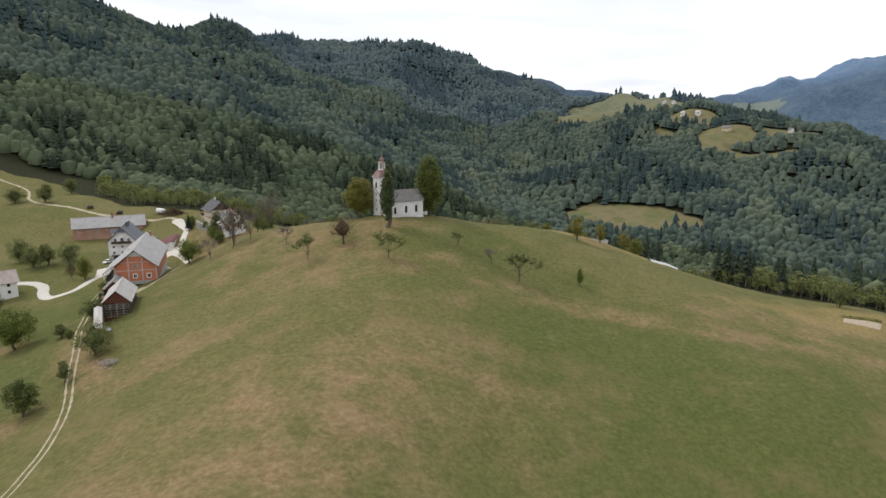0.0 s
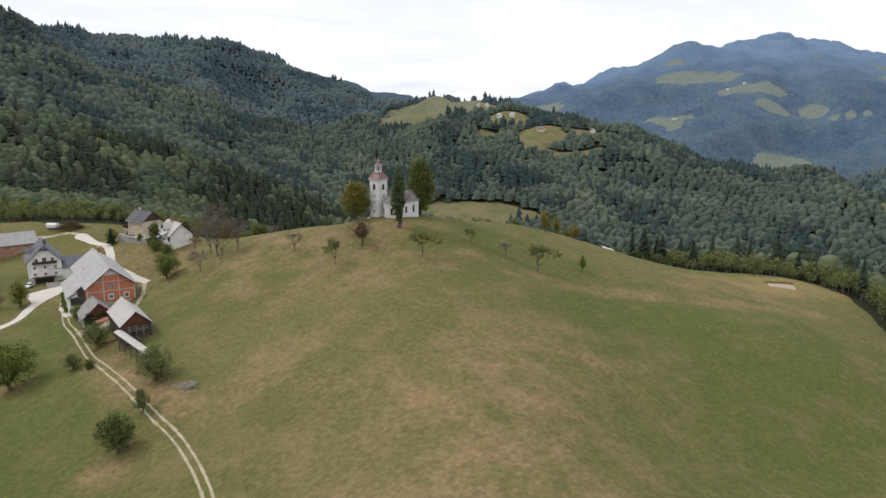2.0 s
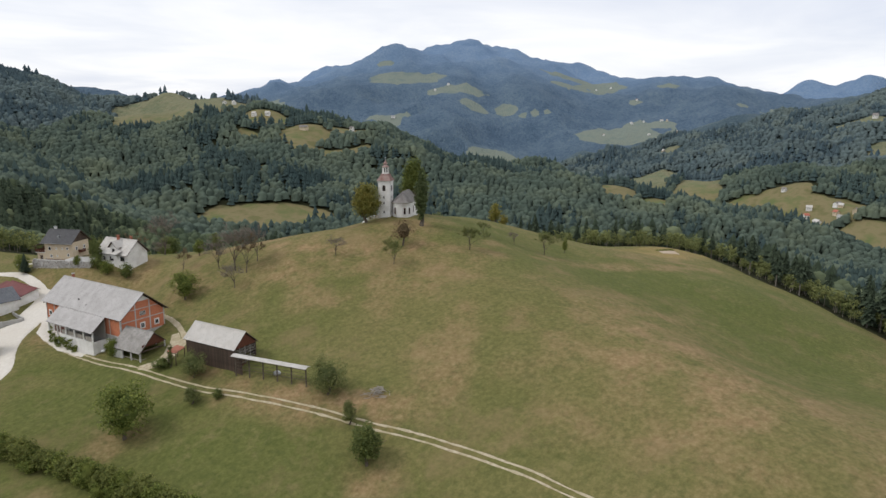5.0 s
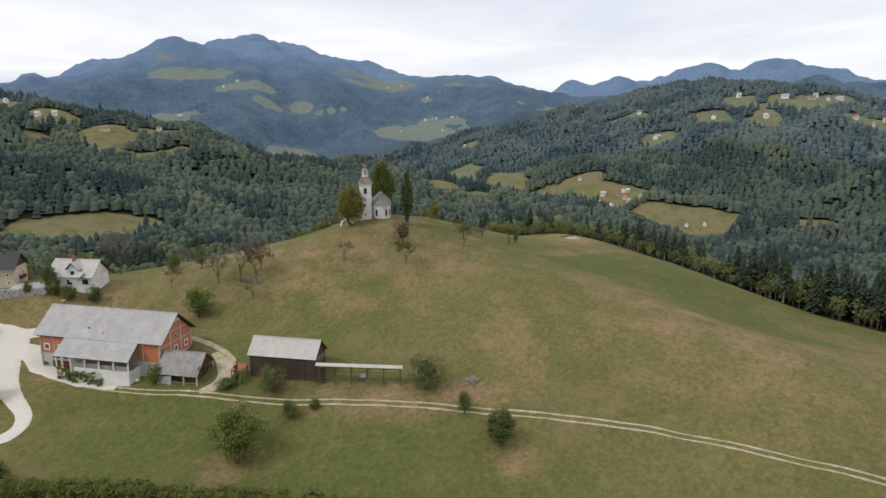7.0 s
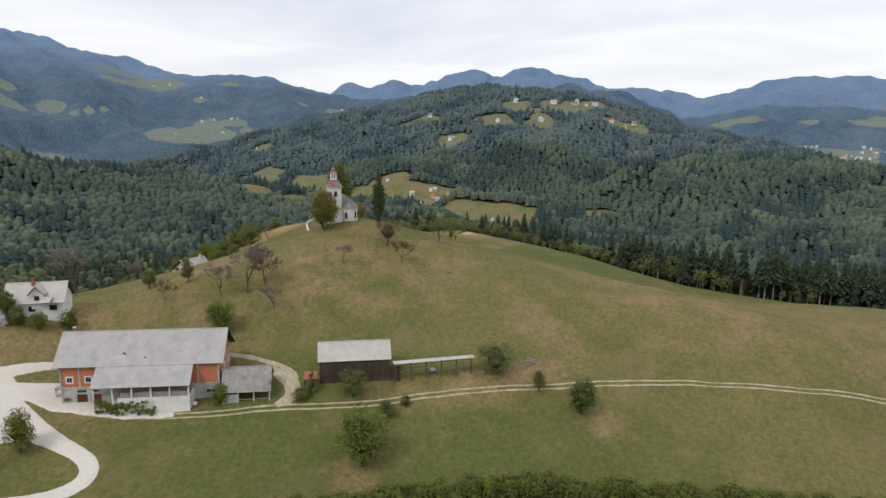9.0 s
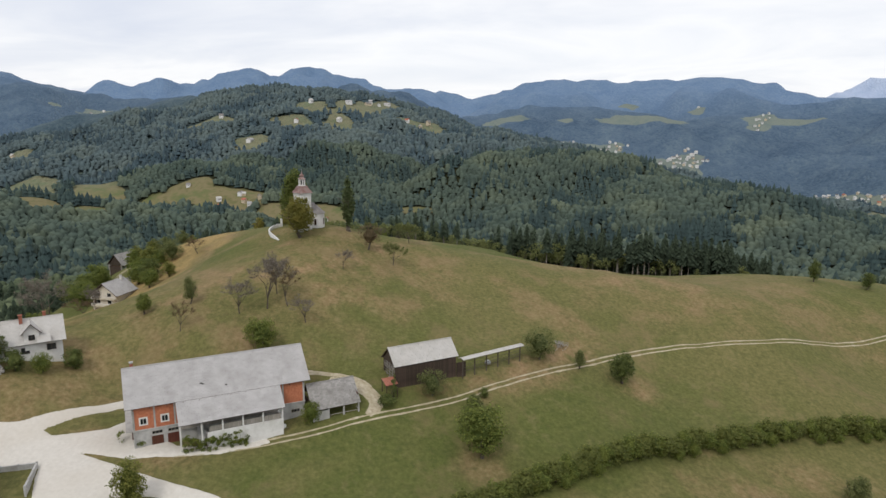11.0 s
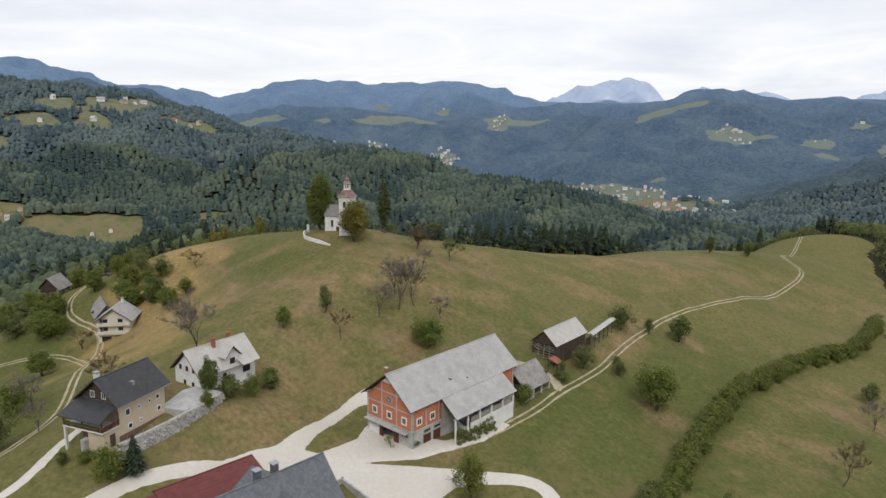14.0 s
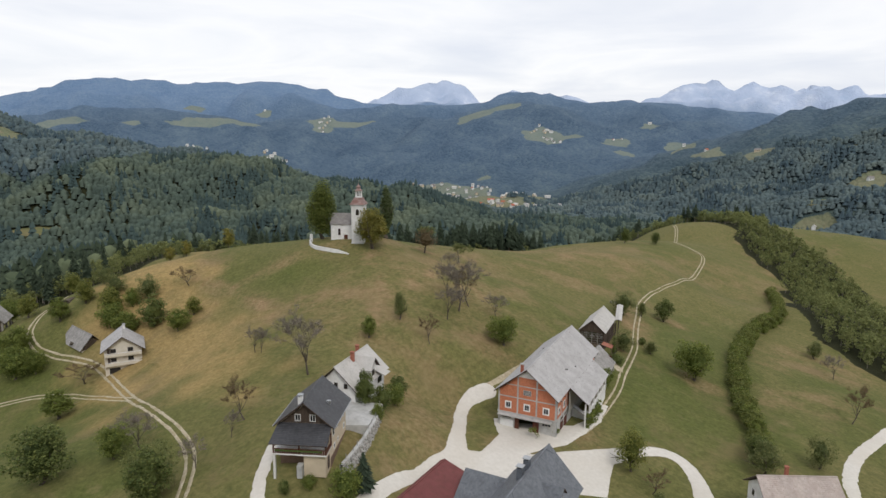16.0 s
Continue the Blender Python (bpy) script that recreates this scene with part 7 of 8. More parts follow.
def crown_centres(rng, n, w, z0, z1, shape="round"):
    """Clump places inside a crown with an uneven outline."""
    out = []
    lobes = rng.uniform(0.75, 1.15, 7)
    while len(out) < n:
        u = rng.normal(0, 1, 3)
        u /= np.linalg.norm(u)
        r = rng.uniform(0.35, 1) ** 0.5
        ang = (math.atan2(u[1], u[0]) / 6.283 + 0.5) * 7
        lob = lobes[int(ang) % 7] * (1 - ang % 1) + lobes[(int(ang) + 1) % 7] * (ang % 1)
        z = (u[2] * r + 1) / 2
        if shape == "column":
            wide = 0.55 + 0.45 * math.sin(min(1, z * 1.25) * math.pi * 0.9)
        elif shape == "egg":
            wide = 1.05 - 0.45 * z
        else:
            wide = 1.0
        out.append((u[0] * r * w / 2 * lob * wide, u[1] * r * w / 2 * lob * wide, z0 + (z1 - z0) * z * rng.uniform(0.92, 1.04)))
    return out


TREE_KINDS = {}


def tree_kind(name, seed, height_, width, bole, clumps, per, leaf, size, shape="round", limbs=5, twiggy=0):
    """Meshes of one kind of tree: trunk with limbs, and crown."""
    rng = np.random.default_rng(seed)
    vs, fs, tips = [], [], []
    r = (0.02 if twiggy else 0.028) * height_
    top = np.array((rng.normal(0, 0.03) * height_, rng.normal(0, 0.03) * height_, bole * height_))
    tube(vs, fs, (0, 0, -0.6), (0, 0, 0.15), r * 1.5, r * 1.15, 8)
    tube(vs, fs, (0, 0, 0.15), top * (0.5, 0.5, 0.5), r * 1.15, r, 8)
    tube(vs, fs, top * 0.5, top, r, r * 0.85, 8)
    for k in range(limbs):
        a = 2 * math.pi * (k + rng.uniform(-0.3, 0.3)) / limbs
        tilt = rng.uniform(0.2, 0.6 if twiggy else 0.95) * (width / height_)
        grow(rng, vs, fs, tips, top.copy(), np.array((math.cos(a) * tilt, math.sin(a) * tilt, 0.75)), (height_ - top[2]) * rng.uniform(0.42, 0.6) * (1 if twiggy else 0.66), r * 0.6, 3 if twiggy else 1, 0.5, 5)
    trunk = quick_mesh("trunk", vs, fs, True)
    z0 = bole * height_ * 0.72
    if twiggy:
        rng.shuffle(tips)
        pts = tips[:twiggy]
        tv, tf = [], []
        for p in pts:
            for _ in range(9):
                d = rng.normal(0, 1, 3)
                d[2] = abs(d[2]) * 0.8
                d /= np.linalg.norm(d)
                q = p + d * rng.uniform(0.35, 0.85) * height_ / 9
                side = np.cross(d, rng.normal(0, 1, 3))
                side = side / np.linalg.norm(side) * 0.018 * height_ / 9
                k = len(tv)
                tv += [p - side, p + side, q + side * 0.3, q - side * 0.3]
                tf.append((k, k + 1, k + 2, k + 3))
        v2, f2 = leaf_cloud(rng, pts, per, width * 0.07, size)
        k = len(tv)
        v = np.vstack([np.array(tv), v2])
        f = np.vstack([np.array(tf), f2 + k])
    else:
        c = crown_centres(rng, clumps, width * 0.86, z0, height_ * 0.97, shape)
        v, f = leaf_cloud(rng, c, per, width * (0.13 if shape == "round" else 0.12), size)
        # the dense inside of the crown: an uneven shell well within the leaves
        m, k = 7, 9
        ring = np.array([[(math.cos(6.283 * j / k) * q, math.sin(6.283 * j / k) * q, u) for j in range(k)] for u, q in [(i / (m - 1), math.sin(math.pi * (0.12 + 0.76 * i / (m - 1)))) for i in range(m)]])
        ring[:, :, :2] *= (width * 0.23 * (1.0 if shape == "round" else 0.85)) * rng.uniform(0.75, 1.15, (m, k, 1))
        ring[:, :, 2] = z0 + (height_ * 0.76 - z0) * (0.15 + 0.85 * ring[:, :, 2]) + rng.normal(0, 0.02 * height_, (m, k))
        quads = np.array([(i * k + j, i * k + (j + 1) % k, (i + 1) * k + (j + 1) % k, (i + 1) * k + j) for i in range(m - 1) for j in range(k)])
        f = np.vstack([f, quads + len(v)])
        v = np.vstack([v, ring.reshape(-1, 3)])
    TREE_KINDS[name] = (trunk, quick_mesh("crown", v, f), leaf, height_, width)


tree_kind("leaf_a", 1, 10, 9, 0.15, 110, 40, LEAF, 0.19)
tree_kind("leaf_b", 2, 10, 8, 0.17, 100, 40, LEAF, 0.19, "egg")
tree_kind("dark_a", 3, 10, 8.6, 0.15, 110, 40, LEAF_DARK, 0.19)
tree_kind("dark_b", 4, 10, 7.5, 0.17, 100, 40, LEAF_DARK, 0.19, "egg")
tree_kind("grey_a", 5, 8, 8, 0.12, 95, 34, LEAF_GREY, 0.16)
tree_kind("grey_b", 6, 8, 7, 0.14, 85, 34, LEAF_GREY, 0.16, "egg")
tree_kind("yellow_a", 7, 10, 8, 0.16, 110, 30, LEAF_YELLOW, 0.19, "egg")
tree_kind("autumn_a", 8, 14, 10, 0.16, 260, 30, LEAF_AUTUMN, 0.22, "egg", 6)
tree_kind("autumn_b", 9, 9, 6, 0.2, 60, 20, LEAF_AUTUMN, 0.25)
tree_kind("lime", 10, 20, 12, 0.10, 400, 30, LEAF_LIME, 0.25, "egg", 6)
tree_kind("column", 11, 19, 4.4, 0.10, 300, 28, LEAF_IVY, 0.2, "column", 3)
tree_kind("bare_a", 12, 8, 6, 0.22, 0, 3, TWIG, 0.12, limbs=7, twiggy=380)
tree_kind("bare_b", 13, 8, 5, 0.26, 0, 5, LEAF_BROWN, 0.12, limbs=6, twiggy=300)
tree_kind("thin_a", 23, 8, 7.5, 0.24, 0, 9, LEAF_GREY, 0.15, limbs=7, twiggy=420)
tree_kind("brown_a", 14, 10, 9, 0.3, 70, 14, LEAF_BROWN, 0.2, "round", 5)
tree_kind("bush_a", 15, 5, 6, 0.06, 80, 26, LEAF, 0.16, "round", 4)
tree_kind("bush_b", 16, 5, 5.5, 0.06, 75, 26, LEAF_DARK, 0.16, "round", 4)
tree_kind("cypress", 17, 6, 1.3, 0.03, 34, 18, LEAF_DARK, 0.14, "column", 3)
tree_kind("hedge_a", 18, 4, 4.6, 0.06, 50, 24, LEAF, 0.15, "round", 3)
tree_kind("hedge_b", 19, 4, 4.2, 0.06, 48, 24, LEAF_HEDGE, 0.15, "round", 3)


def plant_tree(kind, x, y, h, w, label, name="tree", group="", turn=None, lean=0.0, rng=random.Random(5)):
    trunk, crown, leaf, h0, w0 = TREE_KINDS[kind]
    ob = new(name)
    z = float(ground_z(x, y))
    ob.matrix_world = pose(x, y, z - 0.05, lean, 0, rng.uniform(0, 360) if turn is None else turn) @ Matrix.Diagonal((w / w0, w / w0, h / h0, 1))
    tagged(ob, label, "bush" if "bush" in name or "hedge" in name or "shrub" in name else "tree", group)
    part("trunk", trunk, BARK, ob)
    part("crown", crown, leaf, ob)
    return ob


# by the church
plant_tree("lime", -4.6, 229.4, 21.4, 13.2, "tall green lime tree behind the church", "lime_tree")
plant_tree("autumn_a", -28.2, 226.4, 15.0, 13.0, "rounded lime tree with yellowing leaves beside the tower", "lime_tree")
plant_tree("column", -17.2, 210.0, 20.4, 5.6, "tall slender ivy-clad tree below the church", "ivy_clad_tree")
plant_tree("brown_a", -30.4, 203.6, 9.6, 9.5, "half-bare leaning tree with brown leaves", "old_fruit_tree", lean=7)
# x, y, height, width of the crown
DARK_TREES = [(-92.4, 138.3, 9.4, 9), (-57.1, 337.1, 12.5, 12.9), (-99, 289.4, 8.2, 5.6), (-152.8, 218.4, 6.5, 6), (-11.5, 18.2, 10, 7), (-23.3, 3.2, 7.5, 6.6), (-90, 329.8, 11.2, 9.2)]
LEAF_TREES = [(41.1, 193.2, 6.1, 3), (-123.6, 184, 13.3, 12.8), (-72.1, 265.3, 6.2, 5.7), (-90.2, 232.9, 9.2, 9.8), (-9.4, 320, 8.7, 11.1), (33.8, 319.2, 10.9, 13.5),
              (44.2, 314.9, 10.1, 11), (-225, 442.2, 11.4, 13), (-104.6, 291, 4.4, 3.9)]
GREY_TREES = [(-88.9, 149.2, 6, 4.6), (-87.1, 160.2, 9.3, 9.9), (-109, 182.8, 4.5, 5.5), (-104.6, 192.2, 7, 7.5), (-71, 253.5, 8.4, 5.2),
              (-86.6, 327.6, 11.2, 9.6), (-135.5, 101.3, 7.5, 8), (-163.5, 208, 8.6, 6.8), (-156.4, 224.3, 8.9, 9.4), (-171, 271.8, 10.5, 10), (-166.2, 274, 10.5, 9.5), (-184, 283.7, 11, 10.5), (-150, 262.5, 5.5, 5),
              (-158, 276, 9.3, 10), (-227.9, 380, 12.1, 13), (-251, 388.2, 10, 13), (-235.2, 420, 10.8, 13), (133.8, 216.4, 9, 8)]
BARE_TREES = [(-145, 254.6, 4.2, 3.2), (-79.1, 222.8, 5.8, 5), (-67.4, 231, 9.1, 5.2), (-72.8, 227.8, 9.4, 4.9), (-73.9, 233.1, 12, 8.4), (-76, 240.2, 7.9, 6.1),
              (-82.6, 254, 6, 3.2), (-50.2, 285, 5.8, 3.6), (-50.2, 212.4, 5.0, 4.2), (5.8, 308.4, 5.6, 6.4), (-65.2, 321.1, 7.2, 5.3), (-87.1, 319.7, 4.8, 3.7), (-81.1, 306.2, 7.1, 4.4),
              (-84.9, 311.2, 4.4, 2.6), (-76.2, 287.1, 12.2, 8.2), (18.3, 269, 5.4, 5), (-52.8, 284.8, 5.2, 2.8), (-146.6, 121.2, 6.6, 5.4), (-161.4, 164.9, 9.2, 4.6), (15.0, 196.0, 4.0, 3.0)]
HALF_BARE = [(-15.3, 188.2, 6.0, 6.4), (22.5, 188.2, 6.9, 7.0), (-40.1, 196, 6.1, 5.4), (5, 202, 3.5, 3.5)]
for k, (x, y, h, w) in enumerate(DARK_TREES):
    plant_tree("dark_a" if k % 2 else "dark_b", x, y, h, w, "dense dark green fruit tree in the meadow", "fruit_tree", "meadow trees")
for k, (x, y, h, w) in enumerate(LEAF_TREES):
    plant_tree("leaf_a" if k % 2 else "leaf_b", x, y, h, w, "leafy green fruit tree in the meadow", "fruit_tree", "meadow trees")
for k, (x, y, h, w) in enumerate(GREY_TREES):
    plant_tree("grey_a" if k % 2 else "grey_b", x, y, h, w, "grey-green apple tree on the slope", "apple_tree", "orchard trees")
for k, (x, y, h, w) in enumerate(BARE_TREES):
    plant_tree("bare_a" if k % 3 else "bare_b", x, y, h, w, "almost leafless old fruit tree on the slope", "bare_tree", "orchard trees")
for x, y, h, w in HALF_BARE:
    plant_tree("thin_a", x, y, h, w, "thin grey-green fruit tree with sparse leaves", "fruit_tree", "orchard trees")
VALLEY_TREES = [(29.7, 314.6, 8.4, 8), (30.4, 290.9, 9.5, 10.4), (24.4, 280.4, 8.8, 9.4), (46.5, 301.5, 9, 9.6), (-1.7, 282.8, 7.6, 8.6), (0.9, 276.2, 6.2, 7), (48.2, 329, 10.4, 12.5),
                (45.7, 319.7, 9.4, 10.5), (-62.9, 325.4, 7.6, 7.6), (46.4, 293, 8.8, 8.8), (38.3, 285.7, 7.8, 8.6), (16.3, 291.7, 7.6, 12), (60, 322, 10, 11), (66, 306, 9, 9), (56, 283, 7, 8), (72, 332, 11, 12), (88, 306, 10, 11), (84, 285, 9, 9)]
for k, (x, y, h, w) in enumerate(VALLEY_TREES):
    plant_tree(("leaf_a", "yellow_a", "grey_a", "leaf_b")[k % 4], x, y, h, w, "spreading olive-green fruit tree below the hill", "fruit_tree", "valley trees")
for x, y, h, w in ((48.7, 236.9, 9.2, 6.1), (60.1, 249.4, 7.7, 5.2), (70, 252, 7, 6)):
    plant_tree("autumn_b", x, y, h, w, "small tree with yellowing leaves behind the hill", "small_tree", "hilltop trees")
plant_tree("yellow_a", -138.4, 251.3, 9.8, 8.0, "yellow-green pear tree in the lane's bend", "pear_tree")
plant_tree("cypress", -106.6, 201.6, 6.6, 1.7, "slim dark green cypress beside the hay barn", "cypress")
for k, (x, y, h, w) in enumerate(((-108.4, 203.4, 2.6, 5.6), (-114.9, 220.4, 5.2, 4.8), (31.5, 289.7, 7.4, 7.6), (24.3, 293.3, 8.4, 11.4), (9.7, 285.3, 10.1, 11.2), (25.9, 285.2, 6.8, 6.4), (-99.8, 285.5, 5.4, 5.5), (-98.3, 280.6, 5.0, 5.2),
                                  (-93.6, 275.4, 5.2, 6.0), (-117.9, 309.4, 6.4, 6.2), (-104.4, 179.4, 2.7, 3.2), (-112.6, 312.6, 2.4, 3.2), (-110.4, 316, 2.6, 2.4))):
    plant_tree("bush_a" if k % 2 else "bush_b", x, y, h, w, "rounded green shrub beside the buildings", "bush", "farm bushes")


def hedge():
    line = smooth_line([(-153, 214), (-147, 203), (-141, 192), (-133, 175), (-127, 158), (-121, 140), (-117, 122), (-113.5, 104), (-112, 84), (-110, 62), (-104, 40), (-97, 22), (-90, 6)], 2.6)
    rng = random.Random(11)
    for k, (x, y) in enumerate(line):
        g = rng.uniform(0.8, 1.25)
        plant_tree("hedge_b" if k % 3 else "hedge_a", x + rng.uniform(-0.8, 0.8), y + rng.uniform(-0.8, 0.8), 4.8 * g, 6.2 * rng.uniform(0.85, 1.2), "dense green hazel shrub in the field hedge", "hedge_shrub", "field hedge", rng=rng)
        if rng.random() < 0.25:
            plant_tree("hedge_a", x - rng.uniform(1.5, 3.0), y + rng.uniform(-1, 1), 3.2 * g, 4.0, "dense green hazel shrub in the field hedge", "hedge_shrub", "field hedge", rng=rng)


hedge()


def spruce_mesh(seed, tiers, sides, ragged, bole=0.14):
    """A spruce: trunk and drooping whorls of boughs."""
    rng = np.random.default_rng(seed)
    vs, fs = [], []
    for j in range(tiers):
        f = j / tiers
        z = bole + (1 - bole) * f
        r = 0.17 * (1 - f) ** 0.8 + 0.012
        for k in range(sides):
            a = 2 * math.pi * (k + 0.5 * (j % 2) + rng.uniform(-0.2, 0.2)) / sides
            rr = r * rng.uniform(1 - ragged, 1 + ragged)
            d, t = np.array((math.cos(a), math.sin(a), 0)), np.array((-math.sin(a), math.cos(a), 0))
            root, tip = np.array((0, 0, z + 0.03)), d * rr + np.array((0, 0, z - 0.035 - 0.03 * rng.random()))
            half = t * rr * 2.2 / sides * 1.25
            mid = (root * 0.45 + tip * 0.55) + np.array((0, 0, 0.012))
            i = len(vs)
            vs += [root, mid - half, tip, mid + half]
            fs.append((i, i + 1, i + 2, i + 3))
    return np.array(vs), np.array(fs)


def spruce(x, y, h, w, label):
    v, f = spruce_mesh(3, 16, 10, 0.25)
    ob = new("spruce")
    ob.matrix_world = pose(x, y, float(ground_z(x, y)), 0, 0, 30) @ Matrix.Diagonal((w / 0.36, w / 0.36, h, 1))
    tagged(ob, label, "tree")
    tv, tf = [], []
    tube(tv, tf, (0, 0, -0.1), (0, 0, 0.9), 0.02, 0.004)
    part("trunk", quick_mesh("trunk", tv, tf), BARK, ob)
    part("crown", quick_mesh("crown", v, f), NEEDLE, ob)


spruce(-117.9, 305.6, 7.4, 4.4, "young dark green spruce below the terrace wall")


def wood_edge():
    """The trees that face the meadow, with stems and boughs to be seen."""
    rng = np.random.default_rng(17)
    g = np.arange(-460, 460, 5.0)
    x, y = np.meshgrid(g, g)
    x, y = x.ravel() + rng.uniform(-2, 2, x.size) - 20, y.ravel() + rng.uniform(-2, 2, y.size) + 150
    land = open_land(x, y)
    ok = (land < -2.0) & (land > -27) & (x > -215) & (np.hypot(x + 20, y - 150) < 450)
    x, y, land = x[ok], y[ok], land[ok]
    z = height(x, y)
    tall_wood = ease((x - 20) / 60) * ease((135 - y) / 50) * ease((y + 70) / 60)
    firs = rng.random(x.size) < 0.12 + 0.55 * tall_wood * (wavy(x, y, 60, 41) > -0.2) - 0.25 * (x < -20)
    h = np.where(firs, rng.uniform(19, 28, x.size), rng.uniform(9, 16, x.size)) * (0.68 + 0.32 * tall_wood)
    young = land > -8
    h = np.where(young & ~firs, h * rng.uniform(0.45, 0.9, x.size), h)
    kinds = []
    for s in range(4):
        kinds.append(spruce_mesh(50 + s, 16, 9, 0.35, 0.14 if s < 1 else 0.38))
    leafy = []
    for s in range(6):
        r2 = np.random.default_rng(60 + s)
        c = crown_centres(r2, 20, 0.62, 0.22, 0.97, "egg" if s % 2 else "round")
        v, f = leaf_cloud(r2, c, 8, 0.12, 0.056)
        leafy.append((v, f))
    for nm, mask, ks, mat, lab in (("spruce_edge", firs, kinds, NEEDLE, "tall dark spruces along the meadow's edge"), ("leafy_edge", ~firs, leafy, EDGE_TREE, "green broadleaf trees along the meadow's edge")):
        idx = np.where(mask)[0]
        vs, fs, base = [], [], 0
        pick = rng.integers(0, len(ks), len(idx))
        for k, (tv, tf) in enumerate(ks):
            s = idx[pick == k]
            a = rng.uniform(0, 6.28, len(s))
            sc = h[s] * rng.uniform(0.9, 1.15, len(s))
            X = (tv[None, :, 0] * np.cos(a)[:, None] - tv[None, :, 1] * np.sin(a)[:, None]) * sc[:, None] + x[s][:, None]
            Y = (tv[None, :, 0] * np.sin(a)[:, None] + tv[None, :, 1] * np.cos(a)[:, None]) * sc[:, None] + y[s][:, None]
            Z = tv[None, :, 2] * h[s][:, None] + z[s][:, None]
            vs.append(np.stack([X, Y, Z], -1).reshape(-1, 3))
            fs.append((tf[None] + (np.arange(len(s)) * len(tv))[:, None, None] + base).reshape(-1, 4))
            base += len(s) * len(tv)
        tagged(part(nm, quick_mesh(nm, np.vstack(vs), np.vstack(fs)), mat), lab, "woodland", kind="stuff")
    vs, fs = [], []
    for i in range(len(x)):
        hh = h[i] * (0.85 if firs[i] else 0.5)
        tube(vs, fs, (x[i], y[i], z[i] - 0.4), (x[i], y[i], z[i] + hh), 0.017 * h[i], 0.006 * h[i], 5)
    tagged(part("edge_stems", quick_mesh("edge_stems", vs, fs), STEM), "pale grey tree trunks at the meadow's edge", "woodland", kind="stuff")


STEM = shader("grey_stems", [(0.17, 0.145, 0.12), (0.29, 0.26, 0.22)], 1.0, 0.95)
wood_edge()


# ---- small things about the farm and the hill ----
def pile_of_sticks(name, x, y, length, width, high, count, material, label, seed, thick=0.07):
    """A heap of crossed branches or poles."""
    rng = np.random.default_rng(seed)
    vs, fs = [], []
    for _ in range(count):
        u, v = rng.normal(0, 0.36) * length, rng.normal(0, 0.36) * width
        top = high * max(0.05, 1 - (u / length) ** 2 * 2 - (v / width) ** 2 * 2) * rng.uniform(0.2, 1)
        a, t = rng.uniform(0, 6.28), rng.normal(0, 0.22)
        d = np.array((math.cos(a), math.sin(a), t)) * rng.uniform(0.25, 0.55) * max(length, width) * 0.6
        p = np.array((u, v, top))
        m = p + d * 0.1 + rng.normal(0, 0.08, 3)
        tube(vs, fs, p - d, m, thick * rng.uniform(0.7, 1.3), thick, 5)
        tube(vs, fs, m, p + d, thick, thick * 0.4, 5)
    ob = part(name, quick_mesh(name, vs, fs), material)
    ob.location = (x, y, float(ground_z(x, y)))
    return tagged(ob, label, "pile")


pile_of_sticks("branch_pile", -79.2, 152.0, 4.2, 2.8, 1.3, 60, GREY_WOOD, "heap of bleached cut branches on the meadow", 3)
pile_of_sticks("brush_heap", -140.5, 344.5, 8.5, 4.5, 3.4, 170, LEAF_BROWN, "large brown heap of brushwood beside the lane", 4, 0.11)


def log_stack(x, y, turn, n, rows, length, label):
    """Round logs lying side by side in rows, each one a part."""
    ob = new("log_stack")
    ob.matrix_world = pose(x, y, float(ground_z(x, y)), 0, 0, turn)
    tagged(ob, label, "logs")
    rng = random.Random(int(abs(x)))
    bm = bmesh.new()
    drum(bm, 0, 0, [(0.17, -length / 2), (0.19, 0), (0.16, length / 2)], 8)
    me = bpy.data.meshes.new("log")
    bm.to_mesh(me)
    bm.free()
    for r in range(rows):
        for i in range(n - r):
            log = part("log", me, BARK, ob)
            log.matrix_basis = pose((i - (n - r) / 2) * 0.38 + 0.19, rng.uniform(-0.25, 0.25), 0.14 + r * 0.31, 90, 0, rng.uniform(-2, 2))


log_stack(31.4, 302.6, 70, 6, 2, 4.2, "stack of brown logs beside the lower lane")
log_stack(58.2, 294.6, 40, 7, 3, 4.4, "stack of brown logs at the lane's bend")
log_stack(-195, 365.5, 25, 9, 4, 5.0, "long stack of brown logs beside the upper lane")
log_stack(-175, 357.6, 20, 9, 4, 5.0, "long stack of brown logs beside the upper lane")


def small_car(x, y, turn, label):
    ob = new("car")
    ob.matrix_world = pose(x, y, float(ground_z(x, y)) + 0.14, 0, 0, turn)
    tagged(ob, label, "car")
    body = prism([(-2.05, 0.32), (-2.1, 0.72), (-1.75, 0.93), (-0.9, 1.0), (1.95, 1.02), (2.08, 0.75), (2.05, 0.32)], -0.84, 0.84)
    b = part("body", body, WHITE, ob, "white painted body")
    b.rotation_euler = (0, 0, 0)
    part("cabin_glass", prism([(-0.95, 1.0), (-0.35, 1.42), (1.35, 1.44), (1.9, 1.02)], -0.74, 0.74), GLASS, ob, "dark window glass")
    part("roof", prism([(-0.35, 1.41), (-0.2, 1.48), (1.25, 1.50), (1.4, 1.43)], -0.72, 0.72), WHITE, ob)
    for wx in (-1.3, 1.3):
        for wy in (-0.78, 0.78):
            bm = bmesh.new()
            drum(bm, 0, 0, [(0.26, -0.11), (0.32, -0.08), (0.32, 0.08), (0.26, 0.11)], 14)
            w = part("wheel", bm, DARK_SLATE, ob, "black tyre")
            w.matrix_basis = pose(wx, wy, 0.32, 90, 0, 0)


small_car(-141.5, 275.2, 80, "small white car parked on the gravel")


